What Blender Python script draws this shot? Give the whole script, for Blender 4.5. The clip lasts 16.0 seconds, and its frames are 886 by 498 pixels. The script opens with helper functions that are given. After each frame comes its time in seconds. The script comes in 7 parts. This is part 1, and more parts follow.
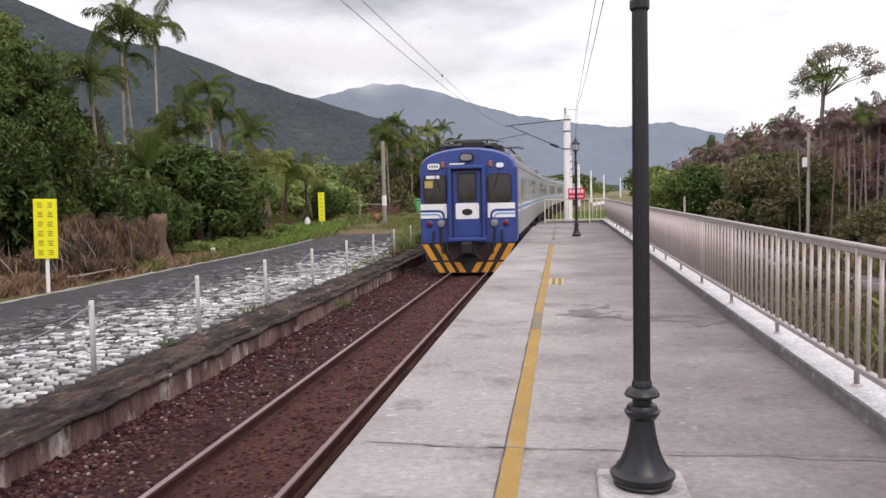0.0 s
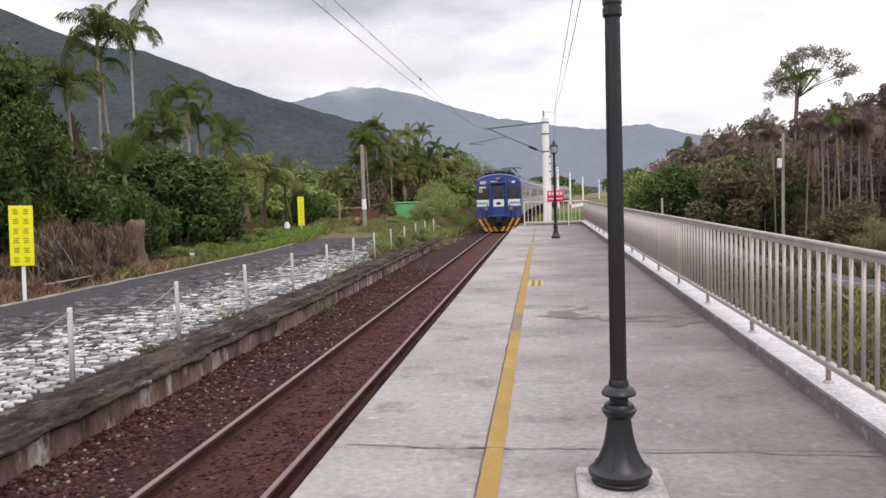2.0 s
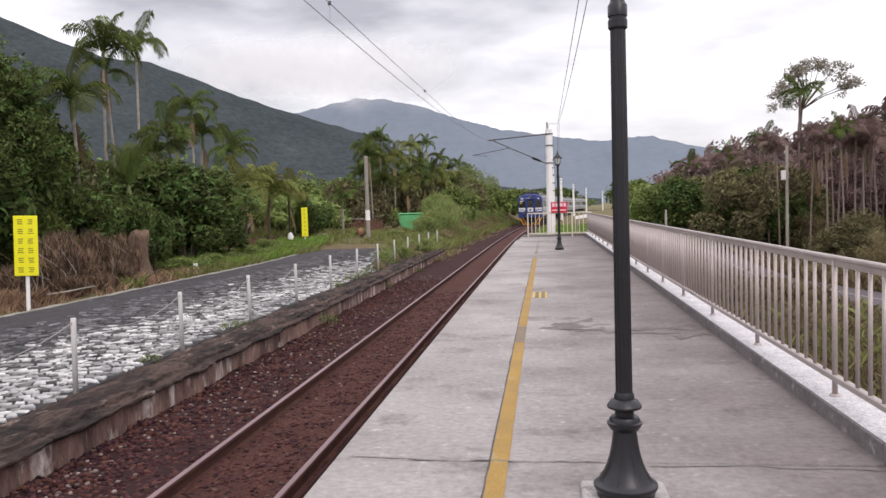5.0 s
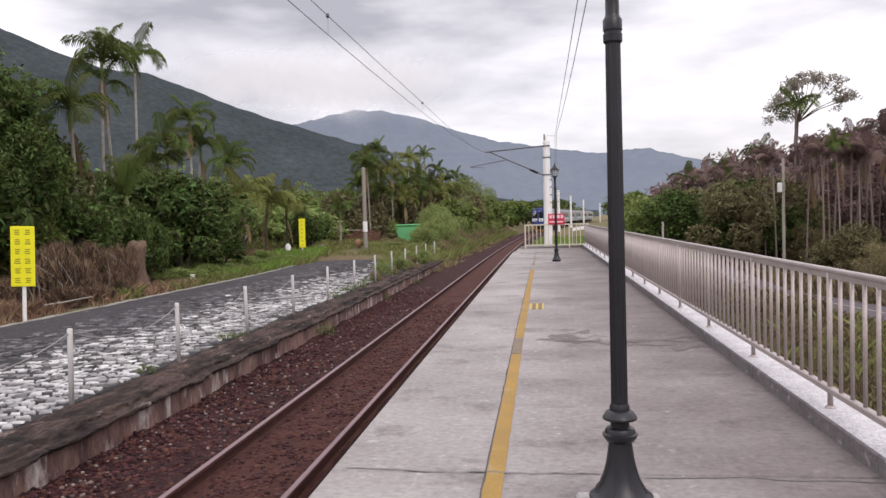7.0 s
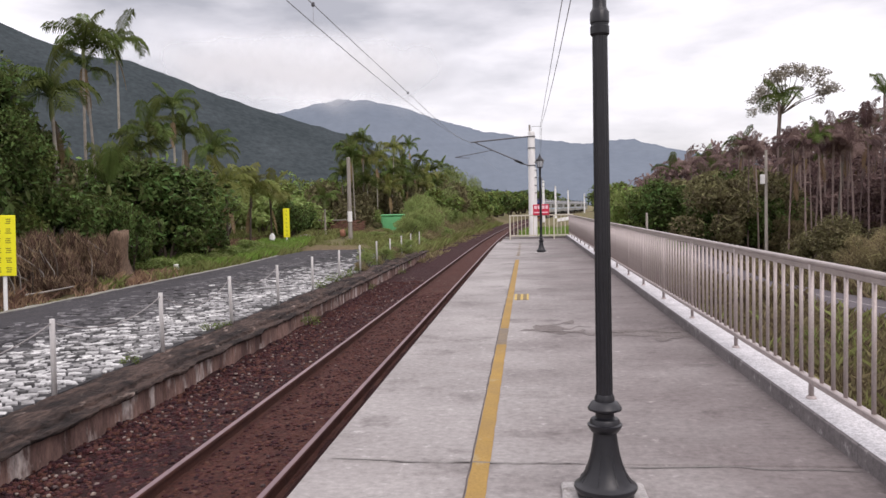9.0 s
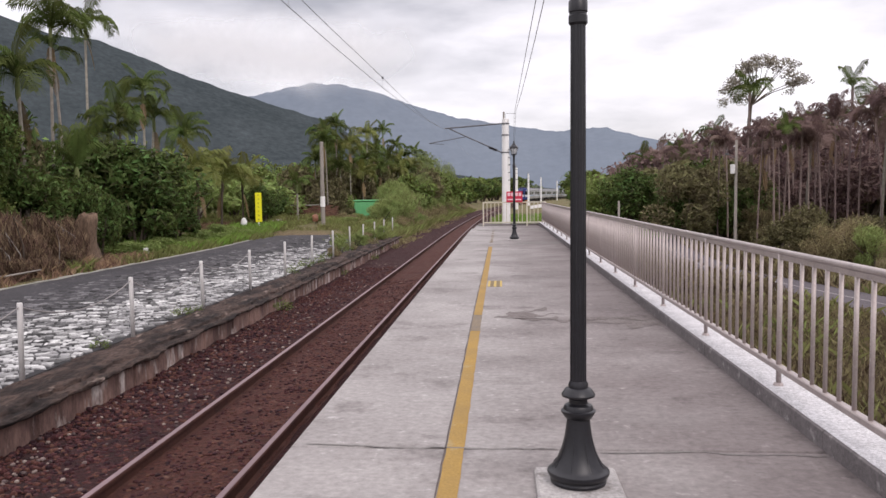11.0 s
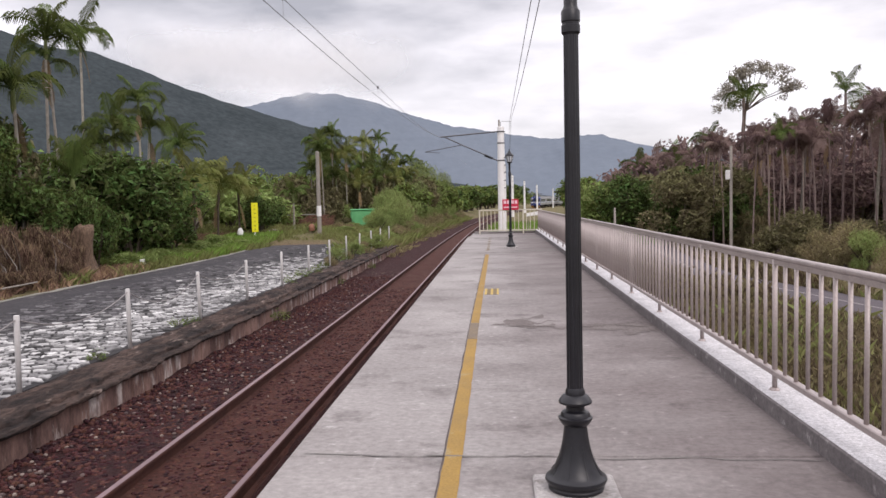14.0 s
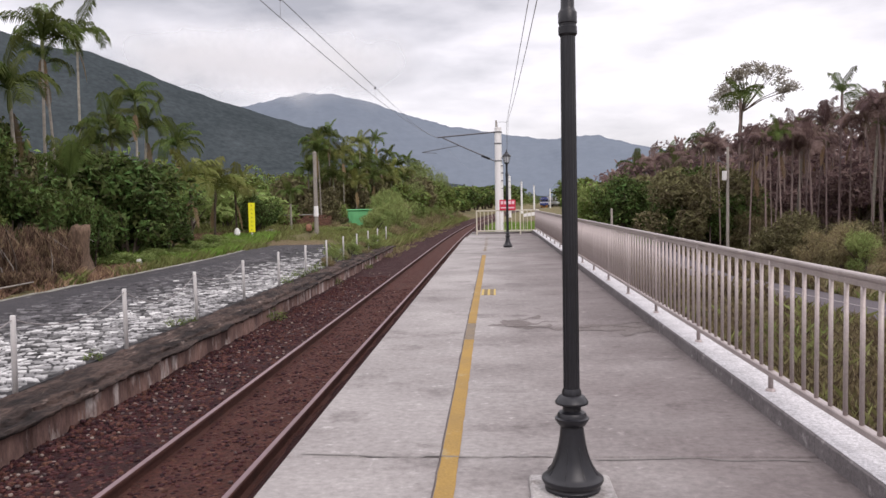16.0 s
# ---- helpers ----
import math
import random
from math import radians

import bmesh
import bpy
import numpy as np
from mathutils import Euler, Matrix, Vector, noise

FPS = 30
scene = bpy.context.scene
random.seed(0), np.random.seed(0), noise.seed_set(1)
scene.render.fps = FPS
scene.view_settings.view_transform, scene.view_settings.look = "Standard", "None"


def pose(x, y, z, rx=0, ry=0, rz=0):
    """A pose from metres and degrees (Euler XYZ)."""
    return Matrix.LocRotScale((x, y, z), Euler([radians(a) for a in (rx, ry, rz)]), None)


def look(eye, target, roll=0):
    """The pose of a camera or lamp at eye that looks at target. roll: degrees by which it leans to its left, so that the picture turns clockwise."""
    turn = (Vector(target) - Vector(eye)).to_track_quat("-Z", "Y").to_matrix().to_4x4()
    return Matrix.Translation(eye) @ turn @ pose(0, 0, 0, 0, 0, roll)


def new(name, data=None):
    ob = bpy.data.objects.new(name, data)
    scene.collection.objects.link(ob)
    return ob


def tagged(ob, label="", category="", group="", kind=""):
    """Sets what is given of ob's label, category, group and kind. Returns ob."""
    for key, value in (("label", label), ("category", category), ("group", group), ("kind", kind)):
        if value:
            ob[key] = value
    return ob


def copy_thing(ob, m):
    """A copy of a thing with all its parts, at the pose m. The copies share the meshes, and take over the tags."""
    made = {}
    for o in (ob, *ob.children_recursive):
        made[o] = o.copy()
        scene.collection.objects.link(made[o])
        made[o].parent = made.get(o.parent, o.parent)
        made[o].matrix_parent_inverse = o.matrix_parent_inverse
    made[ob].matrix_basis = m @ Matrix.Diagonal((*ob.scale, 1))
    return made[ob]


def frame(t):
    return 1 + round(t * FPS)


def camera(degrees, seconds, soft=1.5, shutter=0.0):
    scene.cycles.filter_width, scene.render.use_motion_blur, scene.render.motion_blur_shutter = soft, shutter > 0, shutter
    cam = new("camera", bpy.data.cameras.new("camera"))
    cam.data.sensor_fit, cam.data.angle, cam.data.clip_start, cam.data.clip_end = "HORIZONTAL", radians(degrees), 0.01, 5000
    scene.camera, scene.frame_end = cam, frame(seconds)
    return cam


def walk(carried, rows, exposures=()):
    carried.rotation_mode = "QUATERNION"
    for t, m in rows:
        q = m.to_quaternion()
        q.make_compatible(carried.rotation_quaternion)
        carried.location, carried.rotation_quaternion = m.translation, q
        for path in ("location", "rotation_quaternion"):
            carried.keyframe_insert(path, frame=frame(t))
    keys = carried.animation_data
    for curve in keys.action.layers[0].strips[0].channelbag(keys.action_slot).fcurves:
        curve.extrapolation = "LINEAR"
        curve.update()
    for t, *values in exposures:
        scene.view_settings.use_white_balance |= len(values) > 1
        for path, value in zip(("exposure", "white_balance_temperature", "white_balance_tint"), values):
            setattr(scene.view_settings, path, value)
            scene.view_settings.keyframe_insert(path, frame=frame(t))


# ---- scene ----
# ---- camera ----
cam = camera(59.03, 16.0, soft=1.5)
# seconds, place, yaw, pitch, roll
PATH = [
    (0, 0.011, 0.085, 1.493, 8.66, -4.01, 1.37),
    (0.5, 0.015, 0.063, 1.496, 8.01, -3.83, 1.47),
    (1, 0.019, 0.040, 1.503, 7.51, -3.79, 1.72),
    (1.5, 0.024, 0.033, 1.503, 7.33, -3.77, 1.90),
    (2, 0.026, 0.033, 1.499, 7.19, -3.83, 1.83),
    (2.5, 0.022, 0.036, 1.500, 7.08, -4.00, 1.81),
    (3, 0.020, 0.043, 1.500, 7.24, -3.82, 2.01),
    (3.5, 0.018, 0.046, 1.500, 7.38, -3.70, 1.91),
    (4, 0.012, 0.049, 1.500, 7.32, -3.66, 1.68),
    (6.5, 0.025, 0.025, 1.503, 7.60, -2.07, 1.75),
    (7, 0.025, 0.023, 1.502, 7.26, -2.18, 1.55),
    (7.5, 0.026, 0.011, 1.507, 6.98, -2.14, 1.63),
    (8, 0.026, 0.002, 1.510, 6.59, -2.25, 1.43),
    (8.5, 0.022, 0.001, 1.511, 6.36, -2.46, 1.46),
    (9, 0.016, 0.018, 1.509, 6.15, -2.93, 1.34),
    (11.5, -0.005, -0.003, 1.518, 3.82, -4.01, 0.79),
    (12, -0.003, -0.019, 1.521, 3.63, -3.79, 0.93),
    (12.5, -0.001, -0.025, 1.519, 3.67, -3.63, 1.09),
    (13, 0.002, -0.027, 1.522, 3.76, -3.52, 1.25),
    (13.5, 0.003, -0.023, 1.518, 3.90, -3.32, 1.17),
    (14, 0.001, -0.015, 1.518, 3.91, -3.38, 1.26),
    (14.5, -0.003, -0.024, 1.523, 3.69, -3.36, 1.19),
    (15, 0.002, -0.012, 1.521, 3.66, -3.50, 1.27),
    (15.5, -0.000, -0.018, 1.522, 3.63, -3.44, 1.29),
    (16, 0.002, -0.020, 1.521, 3.70, -3.36, 1.17),
]
walk(cam, [(t, pose(x, y, z, 90 + pitch, roll, yaw)) for t, x, y, z, yaw, pitch, roll in PATH],
     [(0.0, 0.11, 6600, 16), (4.2, 0.10, 6600, 16), (6.5, -0.02, 6600, 18), (16.0, -0.02, 6600, 18)])

# ---- world and sun: a bright overcast afternoon ----
SUN_AZ, SUN_EL = 150.0, 48.0
world = bpy.data.worlds.new("overcast_sky")
scene.world = world
world.use_nodes = True
wn, wl = world.node_tree.nodes, world.node_tree.links
wn.clear()
w_out = wn.new("ShaderNodeOutputWorld")
w_bg = wn.new("ShaderNodeBackground")
w_sky = wn.new("ShaderNodeTexSky")
w_sky.sky_type = "NISHITA"
w_sky.sun_disc = False
w_sky.sun_elevation = radians(SUN_EL)
w_sky.sun_rotation = radians(SUN_AZ)
w_co = wn.new("ShaderNodeTexCoord")
w_map = wn.new("ShaderNodeMapping")
w_map.inputs["Scale"].default_value = (1.0, 1.0, 3.4)
w_map.inputs["Location"].default_value = (0.7, 1.9, 0.35)
w_noise = wn.new("ShaderNodeTexNoise")
w_noise.inputs["Scale"].default_value = 2.6
w_noise.inputs["Detail"].default_value = 7.0
w_noise.inputs["Roughness"].default_value = 0.52
w_ramp = wn.new("ShaderNodeValToRGB")
w_ramp.color_ramp.elements[0].position, w_ramp.color_ramp.elements[0].color = 0.30, (0.36, 0.37, 0.39, 1)
w_ramp.color_ramp.elements[1].position, w_ramp.color_ramp.elements[1].color = 0.60, (1.0, 1.0, 1.01, 1)
w_mul = wn.new("ShaderNodeVectorMath")
w_mul.operation = "SCALE"
w_mul.inputs["Scale"].default_value = 0.018
w_add = wn.new("ShaderNodeVectorMath")
w_add.operation = "ADD"
wl.new(w_co.outputs["Generated"], w_map.inputs["Vector"])
wl.new(w_map.outputs[0], w_noise.inputs["Vector"])
# a heavier grey cloud hangs over the valley, lighter sky round it
w_flat = wn.new("ShaderNodeMapping")
w_flat.inputs["Scale"].default_value = (1.0, 0.0, 2.0)
w_far = wn.new("ShaderNodeVectorMath")
w_far.operation = "DISTANCE"
w_far.inputs[1].default_value = (-0.14, 0.0, 0.65)
w_heavy = wn.new("ShaderNodeMapRange")
w_heavy.interpolation_type = "SMOOTHSTEP"
w_heavy.inputs[1].default_value, w_heavy.inputs[2].default_value = 0.10, 0.44
w_heavy.inputs[3].default_value, w_heavy.inputs[4].default_value = -0.31, 0.02
w_sum = wn.new("ShaderNodeMath")
wl.new(w_co.outputs["Generated"], w_flat.inputs["Vector"])
wl.new(w_flat.outputs[0], w_far.inputs[0])
wl.new(w_far.outputs["Value"], w_heavy.inputs[0])
wl.new(w_noise.outputs["Fac"], w_sum.inputs[0])
wl.new(w_heavy.outputs[0], w_sum.inputs[1])
wl.new(w_sum.outputs[0], w_ramp.inputs["Fac"])
wl.new(w_sky.outputs[0], w_mul.inputs[0])
wl.new(w_mul.outputs[0], w_add.inputs[0])
# an overcast sky is brighter towards the zenith
w_sep = wn.new("ShaderNodeSeparateXYZ")
w_up = wn.new("ShaderNodeMapRange")
w_up.inputs[1].default_value, w_up.inputs[2].default_value = 0.0, 1.0
w_up.inputs[3].default_value, w_up.inputs[4].default_value = 0.95, 2.1
w_zen = wn.new("ShaderNodeVectorMath")
w_zen.operation = "SCALE"
wl.new(w_co.outputs["Generated"], w_sep.inputs[0])
wl.new(w_sep.outputs["Z"], w_up.inputs[0])
wl.new(w_ramp.outputs[0], w_zen.inputs[0])
wl.new(w_up.outputs[0], w_zen.inputs["Scale"])
wl.new(w_zen.outputs[0], w_add.inputs[1])
wl.new(w_add.outputs[0], w_bg.inputs["Color"])
w_bg.inputs["Strength"].default_value = 1.0
wl.new(w_bg.outputs[0], w_out.inputs[0])

sun_data = bpy.data.lights.new("sun", "SUN")
sun_data.energy, sun_data.angle, sun_data.color = 1.2, radians(30), (1.0, 0.96, 0.9)
sun_lamp = new("sun", sun_data)
a, e = radians(SUN_AZ), radians(SUN_EL)
sun_dir = Vector((math.sin(a) * math.cos(e), math.cos(a) * math.cos(e), math.sin(e)))
sun_lamp.matrix_world = look(sun_dir * 50, (0, 0, 0))


# ---- materials ----
def mat(name, c1, c2, scale=3.0, rough=0.85, metal=0.0, bump=0.3, fine=40.0, grain=0.25, vary=0.0, island=False,
        spec=0.3, contrast=0.25, translucent=0.0, stretch=(1, 1, 1), third=None, third_at=0.62, third_scale=1.0, depth=0.02,
        fourth=None, fourth_at=0.6, fourth_scale=1.0):
    """Two-scale mottled surface: c1 to c2 over patches of 1/scale m, fine grain on top, an optional third stain colour."""
    m = bpy.data.materials.new(name)
    m.use_nodes = True
    nd, ln = m.node_tree.nodes, m.node_tree.links
    bsdf, out = nd["Principled BSDF"], nd["Material Output"]
    co = nd.new("ShaderNodeTexCoord")
    mp = nd.new("ShaderNodeMapping")
    mp.inputs["Scale"].default_value = stretch
    ln.new(co.outputs["Object"], mp.inputs["Vector"])

    def noise_tex(s, detail=5.0, r=0.6):
        n = nd.new("ShaderNodeTexNoise")
        n.inputs["Scale"].default_value, n.inputs["Detail"].default_value, n.inputs["Roughness"].default_value = s, detail, r
        ln.new(mp.outputs[0], n.inputs["Vector"])
        return n

    def mix(kind, fac, ca, cb):
        x = nd.new("ShaderNodeMix")
        x.data_type, x.blend_type = "RGBA", kind
        for slot, v in ((0, fac), (6, ca), (7, cb)):
            if isinstance(v, (int, float)):
                x.inputs[slot].default_value = v
            elif isinstance(v, tuple):
                x.inputs[slot].default_value = (*v, 1)
            else:
                ln.new(v, x.inputs[slot])
        return x.outputs[2]

    def remap(v, lo, hi, to_lo=0.0, to_hi=1.0):
        r = nd.new("ShaderNodeMapRange")
        r.inputs[1].default_value, r.inputs[2].default_value = lo, hi
        r.inputs[3].default_value, r.inputs[4].default_value = to_lo, to_hi
        ln.new(v, r.inputs[0])
        return r.outputs[0]

    big = noise_tex(scale)
    small = noise_tex(fine, 6.0, 0.7)
    col = mix("MIX", remap(big.outputs["Fac"], 0.5 - contrast, 0.5 + contrast), c1, c2)
    if third:
        st = noise_tex(third_scale, 6.0, 0.65)
        col = mix("MIX", remap(st.outputs["Fac"], third_at, third_at + 0.1), col, third)
    if fourth:
        st = noise_tex(fourth_scale, 7.0, 0.7)
        col = mix("MIX", remap(st.outputs["Fac"], fourth_at - 0.06, fourth_at + 0.12), col, fourth)
    g = remap(small.outputs["Fac"], 0.25, 0.75, 1 - grain, 1 + grain)
    gc = nd.new("ShaderNodeCombineColor")
    for i in range(3):
        ln.new(g, gc.inputs[i])
    col = mix("MULTIPLY", 1.0, col, gc.outputs[0])
    if vary:
        if island:
            src = nd.new("ShaderNodeNewGeometry").outputs["Random Per Island"]
        else:
            src = nd.new("ShaderNodeObjectInfo").outputs["Random"]
        hs = nd.new("ShaderNodeHueSaturation")
        ln.new(col, hs.inputs["Color"])
        ln.new(remap(src, 0, 1, 1 - vary, 1 + vary), hs.inputs["Value"])
        ln.new(remap(src, 0, 1, 0.5 - vary * 0.05, 0.5 + vary * 0.05), hs.inputs["Hue"])
        col = hs.outputs[0]
    ln.new(col, bsdf.inputs["Base Color"])
    bsdf.inputs["Roughness"].default_value, bsdf.inputs["Metallic"].default_value = rough, metal
    bsdf.inputs["Specular IOR Level"].default_value = spec
    if bump:
        b = nd.new("ShaderNodeBump")
        b.inputs["Strength"].default_value, b.inputs["Distance"].default_value = bump, depth
        ln.new(small.outputs["Fac"], b.inputs["Height"])
        ln.new(b.outputs[0], bsdf.inputs["Normal"])
    if translucent:
        tr = nd.new("ShaderNodeBsdfTranslucent")
        ln.new(col, tr.inputs["Color"])
        ms = nd.new("ShaderNodeMixShader")
        ms.inputs[0].default_value = translucent
        ln.new(bsdf.outputs[0], ms.inputs[1])
        ln.new(tr.outputs[0], ms.inputs[2])
        ln.new(ms.outputs[0], out.inputs[0])
    return m


M_CONCRETE = mat("platform_concrete", (0.325, 0.305, 0.296), (0.215, 0.197, 0.192), 0.55, 0.9, fine=20, grain=0.30, third=(0.40, 0.38, 0.37), third_at=0.60, third_scale=8.0, fourth=(0.135, 0.118, 0.116), fourth_at=0.60, fourth_scale=1.5, bump=0.4, depth=0.008, stretch=(0.9, 1.0, 1), contrast=0.18)


def add_grime_vignette(m, x0, x1, tint):
    """Old damp grime and painted-in lens edge darkening, uneven over one side, across x."""
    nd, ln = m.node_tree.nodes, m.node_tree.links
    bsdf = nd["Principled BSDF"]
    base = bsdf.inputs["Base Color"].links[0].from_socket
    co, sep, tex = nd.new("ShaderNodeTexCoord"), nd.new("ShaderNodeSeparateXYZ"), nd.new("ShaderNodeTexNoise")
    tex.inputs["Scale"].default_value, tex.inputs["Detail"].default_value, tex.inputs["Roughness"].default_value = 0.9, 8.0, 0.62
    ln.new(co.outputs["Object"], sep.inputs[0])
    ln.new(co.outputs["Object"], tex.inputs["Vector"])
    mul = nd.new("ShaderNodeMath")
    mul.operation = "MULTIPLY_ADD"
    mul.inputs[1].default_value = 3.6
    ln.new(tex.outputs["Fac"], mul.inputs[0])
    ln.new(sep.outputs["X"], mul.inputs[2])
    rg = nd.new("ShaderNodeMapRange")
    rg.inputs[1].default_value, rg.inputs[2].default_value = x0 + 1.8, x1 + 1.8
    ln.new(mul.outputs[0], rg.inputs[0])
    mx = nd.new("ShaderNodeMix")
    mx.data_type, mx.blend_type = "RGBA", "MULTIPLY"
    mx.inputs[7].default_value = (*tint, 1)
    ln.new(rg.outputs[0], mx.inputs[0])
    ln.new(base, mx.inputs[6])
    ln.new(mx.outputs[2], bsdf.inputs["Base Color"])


# kerb side darkened in colour: part grime, part lens vignetting
add_grime_vignette(M_CONCRETE, -0.5, 1.5, (0.58, 0.535, 0.54))
M_CONCRETE_DARK = mat("weathered_concrete", (0.015, 0.010, 0.009), (0.080, 0.053, 0.044), 2.6, 0.95, fine=14, grain=0.95, third=(0.30, 0.235, 0.20), third_at=0.60, third_scale=3.4, bump=1.0, depth=0.06, stretch=(1.6, 0.45, 1), contrast=0.11)
M_WALL_FACE = mat("stained_retaining_wall", (0.25, 0.155, 0.130), (0.095, 0.056, 0.049), 2.2, 0.95, fine=20, grain=0.5, third=(0.50, 0.44, 0.41), third_at=0.52, third_scale=2.4, bump=0.7, stretch=(1, 1.0, 0.35), contrast=0.13)
M_CRACK = mat("crack_stain", (0.070, 0.056, 0.052), (0.120, 0.100, 0.095), 5, 0.95, fine=25, grain=0.5)
M_STAIN = mat("soft_grime_stain", (0.110, 0.092, 0.087), (0.185, 0.163, 0.158), 5, 0.95, fine=30, grain=0.5)
M_JOINT = mat("joint_filler", (0.13, 0.12, 0.115), (0.2, 0.19, 0.18), 6, 0.95, fine=60)
M_YELLOW_LINE = mat("worn_yellow_paint", (0.325, 0.20, 0.050), (0.245, 0.158, 0.056), 2.5, 0.8, fine=60, grain=0.22, third=(0.31, 0.24, 0.13), third_at=0.59, third_scale=4, bump=0.2, depth=0.004)
M_YELLOW_DIRTY = mat("grimy_yellow_paint", (0.150, 0.125, 0.108), (0.215, 0.165, 0.105), 5, 0.85, fine=60, grain=0.25)
M_MARK_DARK = mat("dark_mark_paint", (0.16, 0.12, 0.07), (0.2, 0.15, 0.08), 8, 0.8)
M_MARK_PALE = mat("pale_yellow_mark", (0.48, 0.36, 0.12), (0.40, 0.28, 0.09), 8, 0.8)
M_KERB = mat("white_pebbled_kerb", (0.62, 0.61, 0.625), (0.44, 0.43, 0.44), 5, 0.85, fine=55, grain=0.55, bump=0.7, depth=0.012)
M_KERB_SIDE = mat("kerb_side_concrete", (0.185, 0.168, 0.17), (0.115, 0.102, 0.105), 2.5, 0.9, fine=40, grain=0.4, third=(0.32, 0.30, 0.30), third_at=0.58, third_scale=7)
M_STEEL = mat("satin_stainless_steel", (0.43, 0.37, 0.355), (0.33, 0.28, 0.27), 6, 0.40, metal=0.25, fine=60, grain=0.18, bump=0.05, spec=0.45)
M_FENCE_PALE = mat("pale_painted_fence_steel", (0.60, 0.56, 0.46), (0.50, 0.46, 0.38), 6, 0.55, fine=60, grain=0.12, bump=0.05)
M_LAMP_IRON = mat("dark_cast_iron_paint", (0.009, 0.009, 0.0115), (0.017, 0.0165, 0.021), 6, 0.36, fine=60, grain=0.3, bump=0.15, spec=0.4, depth=0.004)
M_LAMP_GLASS = mat("frosted_lamp_glass", (0.55, 0.57, 0.6), (0.5, 0.52, 0.55), 5, 0.35, fine=40, grain=0.05, bump=0)
M_WHITE_PAINT = mat("white_painted_concrete", (0.84, 0.83, 0.82), (0.74, 0.73, 0.72), 1.5, 0.7, fine=25, grain=0.08, bump=0.1)
M_PIPE_WHITE = mat("grey_white_plastic_pipe", (0.60, 0.58, 0.57), (0.50, 0.48, 0.47), 4, 0.55, fine=40, grain=0.1, bump=0.05, vary=0.08)
M_ROPE = mat("pale_rope", (0.30, 0.28, 0.275), (0.22, 0.205, 0.20), 20, 0.9)
M_WIRE = mat("overhead_wire", (0.26, 0.26, 0.275), (0.22, 0.22, 0.23), 5, 0.6, bump=0)
M_DARK_STEEL = mat("dark_galvanised_steel", (0.10, 0.10, 0.11), (0.15, 0.15, 0.16), 4, 0.6, metal=0.3)
M_INSULATOR = mat("brown_porcelain", (0.03, 0.028, 0.03), (0.045, 0.04, 0.04), 8, 0.3)
M_RAIL_TOP = mat("rail_head_steel", (0.27, 0.185, 0.195), (0.18, 0.122, 0.13), 3, 0.45, metal=0.3, fine=50, grain=0.15, bump=0.05, stretch=(1, 0.2, 1))
M_RAIL_RUST = mat("rusty_rail_web", (0.080, 0.030, 0.021), (0.040, 0.016, 0.013), 4, 0.9, fine=60, grain=0.3)
M_BALLAST = mat("rust_brown_ballast_bed", (0.022, 0.0058, 0.0062), (0.046, 0.0130, 0.0130), 2.0, 0.95, fine=22, grain=0.7, bump=1.0, depth=0.06)
M_BALLAST_STONE = mat("ballast_stone", (0.036, 0.0098, 0.0102), (0.066, 0.0215, 0.0220), 8, 0.95, fine=30, grain=0.6, vary=0.75, island=True)
M_TRACK_DIRT = mat("brown_track_bed", (0.044, 0.0135, 0.0105), (0.076, 0.027, 0.019), 3.0, 0.95, fine=20, grain=0.7, third=(0.13, 0.07, 0.05), third_at=0.60, third_scale=9, bump=1.0, depth=0.04)
M_STONE = mat("pale_river_stone", (0.40, 0.395, 0.39), (0.155, 0.152, 0.155), 7, 0.85, fine=18, grain=0.6, vary=0.8, bump=0.7, depth=0.014, contrast=0.2)
M_STONE_I = mat("pale_river_stone_field", (0.39, 0.385, 0.38), (0.145, 0.142, 0.145), 0.9, 0.85, fine=18, grain=0.6, vary=0.85, island=True, bump=0.6, depth=0.012, contrast=0.2)
M_MORTAR = mat("dark_stone_bedding", (0.022, 0.021, 0.023), (0.042, 0.040, 0.042), 1.5, 0.95, fine=30, grain=0.3)
M_ASPHALT = mat("old_asphalt_path", (0.030, 0.028, 0.032), (0.062, 0.058, 0.063), 0.9, 0.95, fine=22, grain=0.6, third=(0.15, 0.145, 0.145), third_at=0.60, third_scale=3.2, bump=0.6, stretch=(1, 0.6, 1))
M_ROAD = mat("country_road_asphalt", (0.105, 0.090, 0.100), (0.075, 0.064, 0.072), 0.9, 0.9, fine=30, grain=0.3)
M_PALE_EDGE = mat("pale_path_edging", (0.33, 0.315, 0.285), (0.17, 0.165, 0.13), 1.5, 0.95, fine=20, grain=0.3)
M_SOIL = mat("grassy_soil", (0.13, 0.135, 0.050), (0.17, 0.115, 0.072), 0.28, 0.97, fine=7, grain=0.5, third=(0.115, 0.145, 0.045), third_at=0.56, third_scale=0.8, bump=1.0, depth=0.15)
M_SIGN_YELLOW = mat("bright_yellow_sign", (0.82, 0.78, 0.015), (0.76, 0.71, 0.02), 3, 0.5, fine=20, grain=0.05, bump=0)
M_SIGN_INK = mat("dark_sign_lettering", (0.26, 0.24, 0.025), (0.20, 0.185, 0.025), 8, 0.6, bump=0)
M_SIGN_RED = mat("red_sign", (0.58, 0.035, 0.075), (0.50, 0.03, 0.06), 3, 0.5, fine=20, grain=0.06, bump=0)
M_SIGN_PINK = mat("pale_sign_lettering", (0.80, 0.55, 0.60), (0.75, 0.5, 0.55), 5, 0.6, bump=0)
M_GREEN_BOX = mat("green_plastic_sheet", (0.095, 0.34, 0.14), (0.14, 0.43, 0.19), 2, 0.6, fine=12, grain=0.2)
